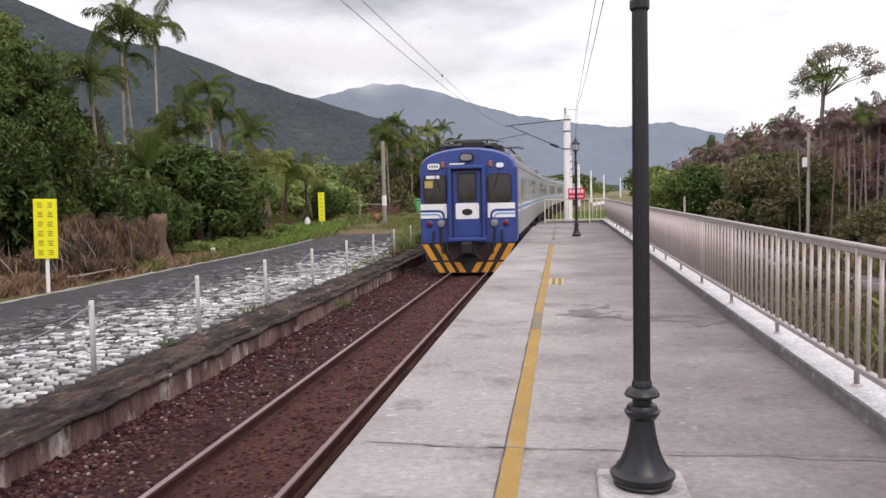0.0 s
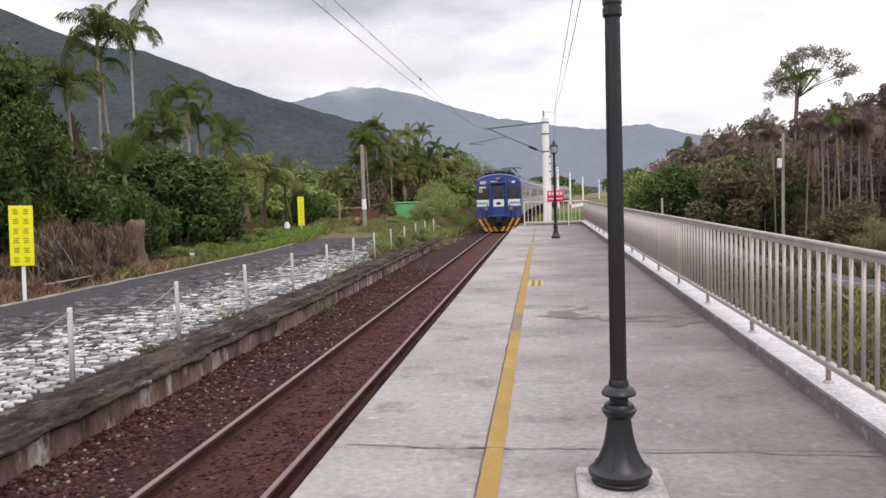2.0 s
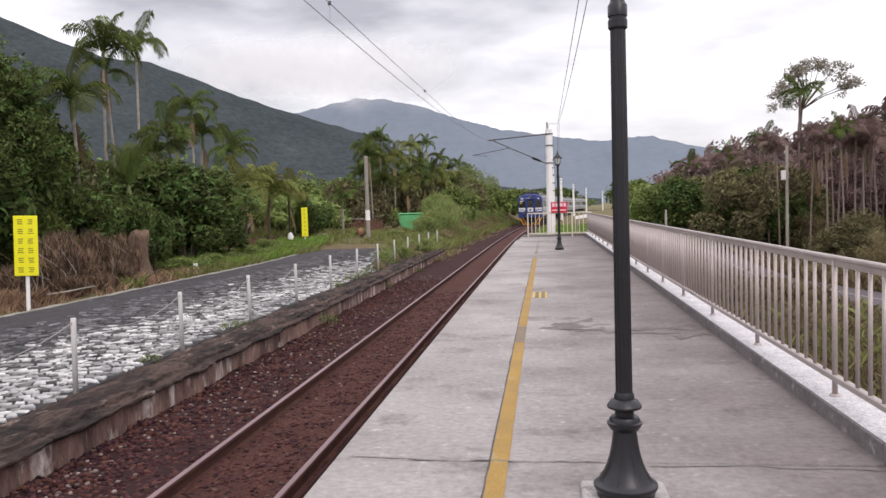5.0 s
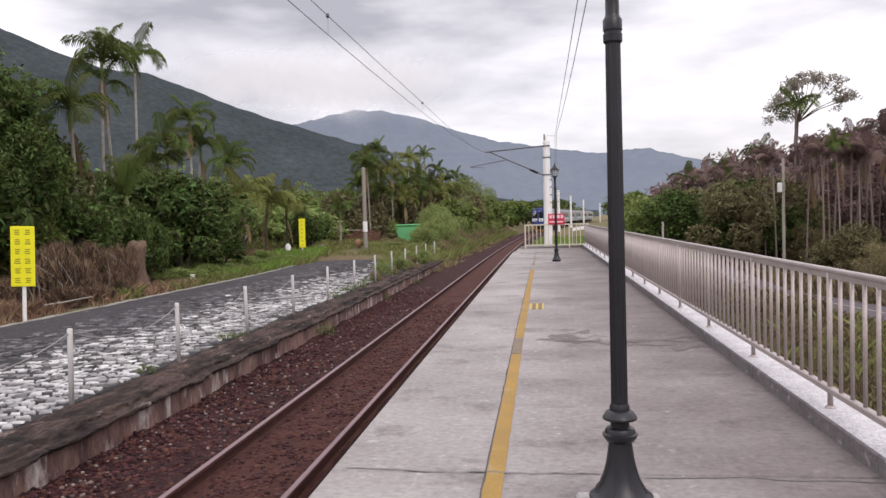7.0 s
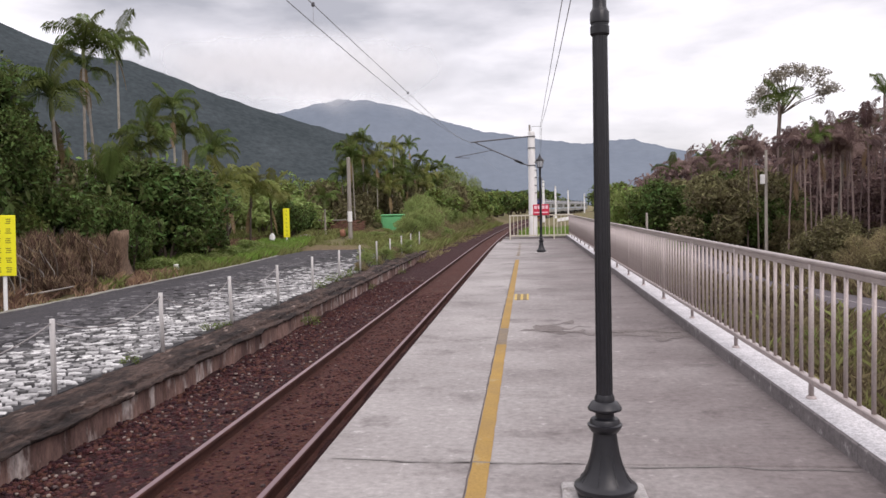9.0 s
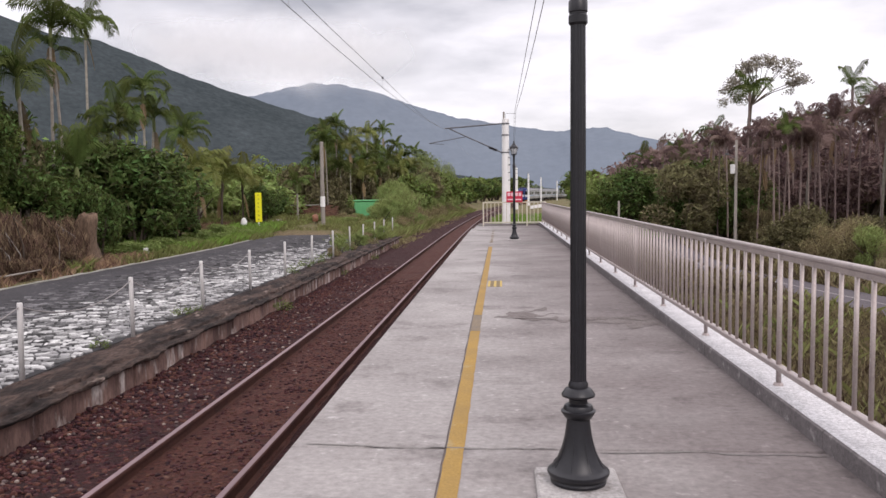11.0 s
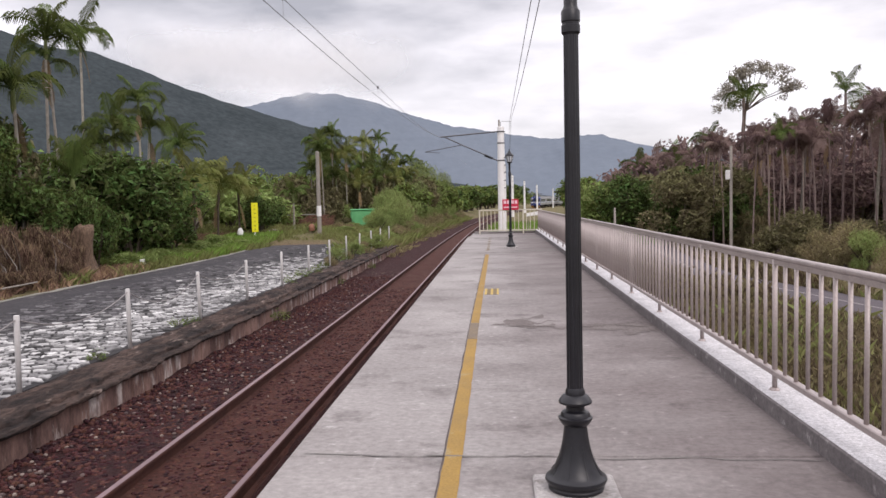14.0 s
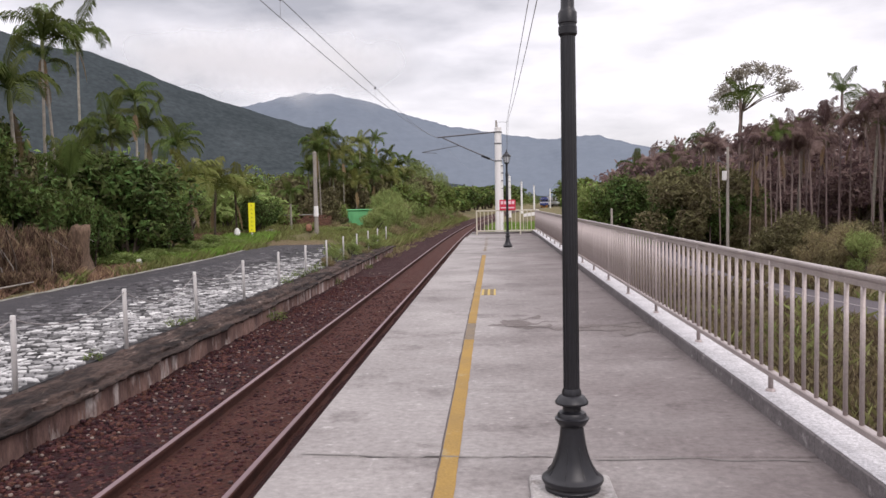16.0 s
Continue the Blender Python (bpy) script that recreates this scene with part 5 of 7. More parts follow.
def frond_mesh(seed, length=1.0, lean=0.9, sag=1.25, leaflets=22, wide=0.27):
    """One feathered palm frond that arches out along +x from the origin."""
    r = random.Random(seed)
    vs, fs = [], []
    pts = []
    n = 10
    a0, x, z = lean, 0.0, 0.0
    for k in range(n + 1):
        pts.append(Vector((x, 0, z)))
        a_k = a0 - sag * (k / n) ** 1.2 * 1.25
        x += math.cos(a_k) * length / n
        z += math.sin(a_k) * length / n
    for k in range(n):
        w0, w1 = 0.018 * (1 - k / n) + 0.004, 0.018 * (1 - (k + 1) / n) + 0.004
        i = len(vs)
        for p, w in ((pts[k], w0), (pts[k + 1], w1)):
            vs += [p + Vector((0, -w, 0)), p + Vector((0, w, 0)), p + Vector((0, 0, -w * 1.3))]
        fs += [(i, i + 1, i + 4, i + 3), (i + 1, i + 2, i + 5, i + 4), (i + 2, i, i + 3, i + 5)]
    for k in range(leaflets):
        f = 0.14 + 0.86 * k / (leaflets - 1)
        idx = min(n - 1, int(f * n))
        p = pts[idx].lerp(pts[idx + 1], f * n - idx)
        d = (pts[idx + 1] - pts[idx]).normalized()
        ln_ = wide * length * (0.55 + 0.9 * math.sin(math.pi * min(1, f * 0.9 + 0.08))) * r.uniform(0.8, 1.1) * (0.75 if f > 0.9 else 1)
        for side in (-1, 1):
            out = (Vector((0, side, 0)) * 0.85 + d * 0.75 + Vector((0, 0, 0.25))).normalized()
            mid = p + out * ln_ * 0.55
            tip = p + out * ln_ * 0.95 - Vector((0, 0, 0.62 * ln_))
            w = d * 0.019 * length
            i = len(vs)
            vs += [p - w * 0.6, p + w * 0.6, mid + w, mid - w, tip]
            fs += [(i, i + 1, i + 2, i + 3), (i + 3, i + 2, i + 4)]
    me = bpy.data.meshes.new("frond")
    me.from_pydata([tuple(v) for v in vs], [], fs)
    return me


FRONDS = [frond_mesh(k, 1.0, le, sa) for k, (le, sa) in enumerate(((1.25, 1.35), (1.05, 1.8), (0.85, 2.05), (0.5, 1.75), (1.45, 0.65)))]
for f_ in FRONDS:
    f_.materials.append(M_FROND)
DRY_FROND = frond_mesh(9, 1.0, -1.25, 0.2, wide=0.12)
DRY_FROND.materials.append(M_FROND_DRY)


# the same fronds in the grove's lens-cast colour
FRONDS_CAST = [f_.copy() for f_ in FRONDS]
for f_ in FRONDS_CAST:
    f_.materials.clear()
    f_.materials.append(M_FROND_CAST)


FRONDS_GROVE = [FRONDS_CAST[k] for k in (0, 4, 1, 2, 4)]
FRONDS_YELLOW = [f_.copy() for f_ in FRONDS]
for f_ in FRONDS_YELLOW:
    f_.materials.clear()
    f_.materials.append(M_FROND_YELLOW)


def palm(x, y, z_crown, r_trunk=0.085, crown=1.9, n=9, dry=0, lean=(0, 0), label="", name="palm_tree", group="areca palms", z=None, kinds=FRONDS, bark=M_PALM_TRUNK):
    crown *= 0.84
    r_trunk *= 0.78
    z0 = (ground_z(x, y) if z is None else z) - 0.1
    ob = empty(name, x, y, z0)
    h = z_crown - z0
    bm = bmesh.new()
    k = 7
    pts = [(lean[0] * (i / k) ** 1.5, lean[1] * (i / k) ** 1.5, h * i / k) for i in range(k + 1)]
    tube(bm, pts, r_trunk, 8, r_trunk * 0.72)
    part("trunk", bm, bark, ob, smooth=True)
    top = Vector(pts[-1])
    bm = bmesh.new()
    lathe(bm, [(r_trunk * 0.75, -0.75 * crown / 2), (r_trunk * 1.15, -0.55 * crown / 2), (r_trunk * 1.0, -0.1), (r_trunk * 0.45, 0.12)], top.x, top.y, n=8)
    bmesh.ops.translate(bm, vec=(0, 0, top.z), verts=bm.verts)
    part("crownshaft", bm, M_CROWNSHAFT if bark is M_PALM_TRUNK else bark, ob, smooth=True)
    t0 = veg.uniform(0, 360)
    for i in range(n):
        me = kinds[(4, 0, 1, 2, 1, 3, 2, 0, 2, 3, 1)[i % 11]]
        s = crown * veg.uniform(0.72, 1.0)
        share("frond", me, ob, Matrix.Translation(top) @ pose(0, 0, 0, veg.uniform(-14, 14), veg.uniform(-8, 8), t0 + i * 137.5 + veg.uniform(-14, 14)) @ Matrix.Scale(s, 4))
    for i in range(dry):
        share("dry_frond", DRY_FROND, ob, Matrix.Translation(top - Vector((0, 0, 0.5))) @ pose(0, 0, 0, 0, 0, t0 + 70 + i * 100) @ Matrix.Scale(crown * 0.8, 4))
    return tagged(ob, label or "slender areca palm with a feathery green crown", "palm tree", group)


# the tall palms beside the old platform
palm(-17.0, 28.8, 7.95, 0.085, 2.3, 15, 1, (0.15, 0), "tall areca palm with a full feathery crown")
palm(-16.75, 29.3, 7.2, 0.080, 1.7, 6, 1, (-0.45, 0.2))
palm(-18.6, 34.4, 9.3, 0.085, 2.2, 11, 1, (0.1, 0))
palm(-14.8, 23.6, 5.3, 0.095, 2.3, 13, 1, (-0.15, 0), "areca palm with a brown hanging dead frond")
palm(-18.0, 38.8, 6.95, 0.09, 2.2, 11, 1)
palm(-16.9, 34.5, 5.1, 0.10, 2.4, 12, 0, (-0.3, 0))
palm(-17.2, 34.3, 4.3, 0.10, 2.4, 10, 0, (-0.4, 0))
palm(-18.4, 40.2, 5.7, 0.10, 2.3, 12, 1, (0.3, 0))
palm(-19.5, 47.8, 5.3, 0.10, 2.8, 13, 1, (0.0, 0))
palm(-14.5, 26.0, 2.5, 0.12, 2.4, 6, 0, (0, 0), "young palm with upswept fronds above the bushes", kinds=[FRONDS[0], FRONDS[4], FRONDS[4], FRONDS[0], FRONDS[4]])
palm(-14.6, 37.0, 2.75, 0.085, 2.5, 15, 2, (0, 0), "short palm with drooping yellow-green fronds", kinds=FRONDS_YELLOW, bark=M_BARK)
palm(-14.7, 40.4, 2.55, 0.085, 2.4, 15, 1, (0.1, 0), "short palm with drooping yellow-green fronds", kinds=FRONDS_YELLOW, bark=M_BARK)
palm(-14.4, 43.0, 2.35, 0.085, 2.3, 14, 1, (0, 0), "short palm with drooping yellow-green fronds", kinds=FRONDS_YELLOW, bark=M_BARK)
palm(-15.6, 20.4, 5.2, 0.10, 2.0, 8, 0)
palm(-12.6, 48.0, 2.2, 0.10, 1.7, 8, 1, (0, 0), "short palm with drooping fronds")
# the far grove
for x, y, z in ((-13, 61.7, 7.3), (-12.5, 56.2, 5.8), (-12, 70, 7.3), (-12.5, 83, 8.6), (-11, 82.2, 7.0), (-10, 89.7, 6.7), (-12, 62.4, 5.9), (-14, 70, 5.9), (-13, 71.6, 6.0), (-12, 75.2, 6.1), (-10.5, 74.2, 5.3), (-11, 89.2, 6.2), (-15, 65.2, 5.7), (-14, 64, 5.2), (-9, 91.7, 5.7), (-13.4, 58.5, 6.6), (-11.4, 66.0, 4.9), (-10.2, 79.0, 5.2), (-12.8, 78.0, 6.6), (-9.4, 84.5, 5.0), (-13.6, 75.0, 5.2), (-15.5, 72.0, 6.6), (-12.2, 60.0, 4.0), (-11.2, 63.5, 3.6), (-13.0, 66.5, 4.4), (-10.8, 70.0, 4.2), (-12.2, 73.0, 4.6), (-9.8, 77.0, 4.2), (-11.6, 86.0, 5.6), (-14.4, 60.5, 4.6), (-10.0, 82.0, 4.4), (-14.8, 68.0, 4.2)):
    palm(x, y, z - 0.4, 0.065, 1.95, 13, 1 + veg.choice((0, 0, 1)), (veg.uniform(-0.3, 0.3), 0), group="areca palms of the far grove", kinds=veg.choice((FRONDS, FRONDS, FRONDS_YELLOW)))


# undergrowth on the left: dense bushes behind the path
for x, y, w, h, key in (
        (-15.2, 31.5, 5.2, 4.2, "dark"), (-14.2, 29.6, 3.6, 3.0, "dark"), (-16.6, 30.5, 4.6, 4.4, "dark"), (-16.6, 34.0, 3.0, 3.4, "mid"), (-17.2, 21.6, 4.6, 6.8, "dark"), (-17.4, 23.8, 4.2, 6.2, "dark"), (-16.3, 24.2, 3.4, 4.6, "olive"), (-18.2, 25.8, 4.0, 5.6, "dark"), (-16.9, 22.9, 3.0, 5.4, "olive"), (-13.9, 24.9, 1.8, 2.8, "dark"), (-13.7, 25.9, 1.6, 2.5, "dark"), (-13.2, 26.6, 1.5, 0.6, "light"), (-13.0, 29.2, 1.7, 0.6, "light"), (-12.9, 31.4, 1.6, 0.6, "reed"), (-13.0, 33.4, 1.8, 0.7, "light"), (-13.1, 35.6, 1.4, 0.9, "light"), (-12.8, 27.9, 0.8, 0.5, "light"), (-12.9, 37.8, 1.6, 0.6, "reed"),
        (-13.9, 32.6, 3.2, 2.4, "dark"), (-17.5, 27.0, 4.5, 3.8, "dark"), (-15.4, 26.6, 3.2, 2.6, "dark"), (-14.7, 23.0, 3.4, 3.0, "dark"),
        (-16.4, 23.4, 4.6, 4.4, "dark"), (-15.6, 19.6, 4.2, 4.4, "dark"), (-15.2, 17.0, 3.8, 3.6, "dark"), (-18.0, 21.0, 5.0, 6.0, "dark"),
        (-17.2, 18.5, 4.8, 5.8, "mid"), (-19.0, 24.5, 5.5, 5.8, "dark"), (-20.5, 27.5, 5.5, 5.4, "mid"), (-20.0, 31.5, 5.0, 4.4, "dark"),
        (-14.4, 20.6, 2.4, 2.6, "mid"), (-17.9, 37.4, 3.6, 2.6, "light"), (-20.5, 36.5, 5.0, 3.6, "light"),
        (-19.6, 42.0, 5.0, 3.4, "light"), (-17.8, 44.5, 4.0, 3.0, "light"), (-21.5, 48.5, 5.5, 3.8, "light"), (-17.4, 50.0, 4.0, 2.8, "light"),
        (-14.0, 46.6, 2.6, 2.7, "dark"), (-13.6, 44.0, 2.4, 2.2, "dark"), (-15.6, 53.0, 4.5, 2.4, "light"), (-18.5, 57.0, 5.5, 3.4, "light"),
        (-21.5, 60.0, 6.0, 3.8, "light"), (-17.0, 64.0, 6.0, 3.4, "mid"), (-13.6, 57.5, 3.4, 2.2, "olive"), (-22.0, 70.0, 7.0, 4.2, "mid"),
        (-17.0, 72.0, 6.0, 3.6, "dark"), (-24.0, 54.0, 6.0, 4.2, "mid"), (-25.0, 44.0, 6.0, 4.4, "mid"), (-24.0, 37.0, 6.0, 4.6, "dark"),
        (-23.5, 31.0, 6.0, 5.2, "dark"), (-23.0, 25.5, 6.0, 6.4, "dark"), (-21.0, 21.5, 5.0, 7.0, "mid"), (-19.5, 16.5, 5.0, 6.4, "dark"),
        (-18.5, 13.5, 5.0, 6.0, "dark"), (-16.0, 13.5, 4.0, 4.0, "dark"), (-17.6, 10.0, 5.0, 5.0, "dark"), (-28.0, 66.0, 8.0, 5.0, "mid"),
        (-30.0, 50.0, 8.0, 5.4, "mid"), (-30.0, 38.0, 8.0, 5.6, "dark"), (-29.0, 28.0, 8.0, 7.0, "dark"), 
        (-18.6, 18.8, 5.0, 7.6, "mid"), (-20.2, 22.6, 5.2, 7.4, "mid"), (-17.4, 15.6, 4.6, 6.6, "mid"), (-16.2, 21.6, 3.6, 5.2, "mid"), (-19.4, 19.6, 4.0, 9.6, "mid"), (-13.6, 64.0, 3.2, 3.0, "mid"), (-11.6, 67.5, 3.0, 3.0, "olive"), (-13.2, 70.0, 3.6, 3.6, "mid"), (-10.8, 73.5, 3.2, 3.4, "mid"), (-12.6, 77.0, 3.8, 4.2, "mid"), (-10.4, 80.5, 3.4, 3.8, "light"), (-11.8, 84.5, 4.0, 4.6, "mid"), (-15.2, 62.0, 3.4, 2.8, "light"), (-14.8, 74.0, 4.0, 4.0, "olive"), (-12.0, 60.5, 2.2, 1.8, "light"), (-14.2, 57.5, 2.4, 1.8, "mid")):
    shrub(x, y, w, h, key)
for x, y, w, h, key in ((-13.4, 62.5, 3.4, 4.6, "olive"), (-12.2, 65.5, 3.2, 4.6, "olive"), (-14.6, 66.5, 3.6, 5.0, "olive"), (-12.8, 69.0, 3.4, 5.0, "dark"), (-11.2, 72.0, 3.2, 4.6, "olive"), (-13.8, 73.5, 3.6, 5.2, "olive"),
                        (-11.8, 76.5, 3.4, 5.2, "olive"), (-13.0, 80.0, 3.8, 5.6, "dark"), (-10.4, 78.5, 3.0, 4.6, "olive"), (-11.4, 83.5, 3.6, 5.6, "olive"), (-15.6, 58.5, 3.4, 4.0, "olive"), (-16.4, 63.0, 3.6, 4.6, "mid"), (-12.6, 59.0, 2.4, 3.2, "olive")):
    shrub(x, y, w, h, key, "dense brownish underwood among the palms" if key in ("russet", "olive") else "", group="underwood of the far palms")


def leafy_tree(x, y, z_top, w, key):
    """A small broad-leaved tree: trunk, two limbs and a crown of overlapping leaf clumps."""
    z0 = ground_z(x, y) - 0.1
    ob = empty("leafy_tree", x, y, z0)
    h = z_top - z0
    bm = bmesh.new()
    tube(bm, [(0, 0, 0), (0.12, 0.05, h * 0.35), (-0.05, 0, h * 0.62), (0.05, 0.05, h * 0.85)], 0.13, 7, 0.05)
    part("trunk", bm, M_BARK, ob, smooth=True)
    for k, (dx, dy, dz, q) in enumerate(((0.0, 0.0, h - 0.95 * w, 1.0), (0.42 * w, 0.1, h - 1.35 * w, 0.72), (-0.40 * w, -0.2, h - 1.25 * w, 0.78), (0.1 * w, 0.3 * w, h - 1.75 * w, 0.8))):
        bm = bmesh.new()
        tube(bm, [(0.05, 0, h * 0.4), (0.5 * dx, 0.5 * dy, dz + 0.1 * w), (dx, dy, dz + 0.45 * w * q)], 0.05, 5, 0.015)
        part("limb", bm, M_BARK, ob)
        share("crown", FOLIAGE[key][k % 3], ob, pose(dx, dy, dz, 0, 0, 70 * k + 31 * x) @ Matrix.Diagonal((w * q / 2, w * q / 2, w * q / 2, 1)))
    return tagged(ob, "leafy dark green tree behind the dry brush", "tree", "trees behind the brush")


for x, y, z_top, w, key in ((-15.4, 20.3, 6.5, 3.0, "dark"), (-16.7, 22.7, 6.0, 2.8, "mid"), (-15.0, 18.2, 5.4, 2.6, "dark"), (-16.2, 20.9, 7.1, 2.0, "mid")):
    leafy_tree(x, y, z_top, w, key)
# tall grass and shrubs on the embankment past the old platform
for y, w, h, key in ((64.0, 4.4, 3.2, "reed"), (69.0, 4.6, 3.8, "mid"), (74.5, 5.0, 4.4, "bamboo"), (80.0, 5.0, 4.6, "olive"), (86.0, 5.2, 5.0, "mid"), (92.0, 5.0, 5.0, "bamboo"), (99.0, 5.0, 4.8, "mid"), (107.0, 5.4, 4.4, "mid"), (116.0, 5.6, 4.4, "dark"),
                     (126.0, 6.0, 4.6, "mid"), (138.0, 6.0, 4.6, "dark"), (150.0, 7.0, 5.0, "mid"), (165.0, 7.0, 5.0, "dark"), (182.0, 8.0, 5.4, "mid"), (200.0, 9.0, 6.0, "dark"), (222.0, 10.0, 6.0, "mid"), (248.0, 11.0, 7.0, "dark")):
    k = track_x(y) - TRACK_X
    shrub(-8.4 + k - veg.uniform(0, 0.5) - max(0, (y - 100) * 0.012), y, w, h, key, group="shrubs along the embankment")
for y in (45.0, 47.0, 49.0, 51.2, 53.6, 56.0, 58.6, 61.4, 64.4, 67.6, 71.0, 75.0, 79.5, 84.0, 89.0, 95.0, 102.0, 110.0):
    k = track_x(y) - TRACK_X
    rise = 0.55 + 0.45 * smooth_step(44, 60, y)
    shrub(-6.05 + k - veg.uniform(0, 0.3), y, veg.uniform(1.2, 1.7), 0.75 * rise, "straw", group="tall grass on the embankment")
    shrub(-6.6 + k - veg.uniform(0, 0.4), y + 0.9, veg.uniform(1.6, 2.2), 1.5 * rise * veg.uniform(0.8, 1.15), veg.choice(("straw", "straw", "reed")), group="tall grass on the embankment")
    if y > 47.5:
        shrub(-7.5 + k - veg.uniform(0, 0.3), y + 0.4, veg.uniform(1.9, 2.6), 2.5 * rise * veg.uniform(0.85, 1.1), veg.choice(("reed", "reed", "straw", "reed")), group="tall grass on the embankment")
for x, y, w, h, key in ((-7.5, 55.0, 2.8, 3.3, "reed"), (-7.9, 58.0, 3.0, 3.5, "reed"), (-6.9, 53.0, 2.4, 2.7, "reed"), (-8.6, 61.5, 3.0, 3.2, "reed"), (-7.5, 52.0, 1.8, 2.2, "reed"), (-8.3, 87.0, 4.6, 7.4, "bamboo"), (-7.8, 94.0, 4.4, 7.4, "bamboo"), (-8.8, 90.0, 4.0, 6.4, "bamboo"), (-7.4, 101.0, 4.2, 6.6, "bamboo"), (-7.6, 81.0, 3.4, 5.6, "bamboo"),
                        (-12.0, 55.6, 1.1, 0.8, "olive"), (-11.0, 46.2, 0.9, 0.5, "mid"), (-9.6, 50.0, 1.0, 0.5, "straw"), (-9.0, 46.5, 1.2, 0.5, "reed"), (-7.6, 45.6, 1.4, 0.8, "reed"), (-10.3, 55.7, 1.3, 0.45, "reed"), (-10.9, 56.6, 1.2, 0.8, "olive"), (-10.6, 52.0, 1.2, 0.6, "straw")):
    shrub(x, y, w, h, key, group="shrubs along the embankment")
# dry brown brush and an old stump at the path's edge
for x, y, w, h in ((-13.1, 18.6, 1.7, 1.5), (-13.3, 19.6, 1.7, 1.85), (-13.3, 20.6, 1.8, 1.9), (-13.2, 21.6, 1.7, 1.85), (-13.1, 22.6, 1.4, 1.7), (-12.45, 20.3, 1.1, 0.9), (-12.4, 21.3, 1.0, 0.95), (-12.5, 19.2, 1.0, 0.7), (-12.5, 22.2, 0.9, 0.7), (-13.9, 17.2, 1.6, 1.2), (-14.2, 14.6, 1.8, 1.1)):
    shrub(x, y, w, h, "dry", name="dry_brush", category="brush", group="dry brush by the path")
bm = bmesh.new()
lathe(bm, [(0.78, -0.3), (0.60, -0.06), (0.42, 0.18), (0.34, 0.42), (0.31, 0.68), (0.31, 0.95), (0.32, 1.22), (0.31, 1.42), (0.24, 1.56), (0.1, 1.60)], n=28)
for v in bm.verts:
    k = 1 + 0.34 * noise.noise((v.co.x * 3.4, v.co.y * 3.4, v.co.z * 0.7)) + 0.16 * noise.noise((v.co.x * 11, v.co.y * 11, v.co.z * 1.6))
    v.co.xy *= k
    v.co.x += 0.10 * v.co.z * (v.co.z - 1.2)
    v.co.z += 0.12 * noise.noise((v.co.x * 6, v.co.y * 6, 2.0)) * smooth_step(1.0, 1.5, v.co.z)
stump = finish("tree_stump", bm, mat("dry_vine_stump", (0.20, 0.135, 0.095), (0.10, 0.066, 0.046), 5, 0.95, fine=22, grain=0.6, bump=1.0, depth=0.05, stretch=(1, 1, 0.25)), smooth=True)
stump.location = (-12.95, 23.7, ground_z(-12.95, 23.7))
tagged(stump, "brown dead trunk stump wrapped in dry vines", "tree stump")
bm = bmesh.new()
tube(bm, [(-12.9, 17.2, -0.42), (-12.3, 18.6, -0.38), (-11.9, 19.4, -0.30)], 0.035, 6, 0.02)
tagged(finish("fallen_branch", bm, M_POLE, smooth=True), "pale fallen branch on the verge", "branch")

vine = random.Random(29)
for i in range(26):
    x, y = -12.75 + vine.uniform(-0.35, 0.45), vine.uniform(16.6, 23.4)
    h, dx, dy = vine.uniform(0.7, 1.75), vine.uniform(-0.5, 0.7), vine.uniform(-0.7, 0.7)
    z = ground_z(x, y) - 0.05
    bm = bmesh.new()
    tube(bm, [(x, y, z), (x + 0.1 * dx, y + 0.25 * dy, z + 0.55 * h), (x - 0.25 + 0.4 * dx, y + 0.7 * dy, z + h), (x + 0.1 + dx, y + dy, z + 0.72 * h)], vine.uniform(0.012, 0.028), 5, 0.006)
    tagged(finish("dry_branch", bm, vine.choice((M_POLE, M_FROND_DRY, M_BARK)), smooth=True), "bare dry branch bent over the brown brush", "branch", "dry branches in the brush")


# ---- palm grove and trees beyond the railing ----
g2 = random.Random(77)


def sky_line(az):
    """Height angle of the grove's top."""
    return float(np.interp(az, [4, 5.6, 7.6, 10.3, 13, 14.5, 18.5, 21.2, 23.5, 25.7, 30, 38, 50], [0.9, 1.5, 2.5, 3.6, 3.8, 4.6, 5.0, 5.5, 6.2, 6.8, 7.6, 8.5, 9.0]))


for i in range(165):
    az = g2.uniform(14.0, 44.0)
    d = g2.uniform(36, 62) - (az - 14) * 0.2
    x, y = d * math.sin(radians(az)), d * math.cos(radians(az))
    z = 1.52 + d * math.tan(radians(sky_line(az))) * g2.choice((g2.uniform(0.62, 0.9), g2.uniform(0.9, 1.0)))
    palm(x, y, z - 0.75, g2.uniform(0.040, 0.066), g2.uniform(1.2, 1.75), 9, g2.choice((0, 0, 1)), (g2.uniform(-0.3, 0.3), g2.uniform(-0.3, 0.3)), "slim areca palm with brownish lens-cast fronds", group="areca palms of the grove", kinds=FRONDS_GROVE if g2.random() < 0.55 else FRONDS_CAST if g2.random() < 0.8 else FRONDS, bark=M_GROVE_TRUNK)
for i in range(26):
    az = g2.uniform(9.0, 15.0)
    d = g2.uniform(60, 100)
    x, y = d * math.sin(radians(az)), d * math.cos(radians(az))
    palm(x, y, 1.52 + d * math.tan(radians(sky_line(az))) * g2.uniform(0.8, 1.0) - 1.3, 0.11, 2.2, 7, 0, (g2.uniform(-0.4, 0.4), 0), group="areca palms of the grove", kinds=FRONDS_CAST if g2.random() < 0.6 else FRONDS)
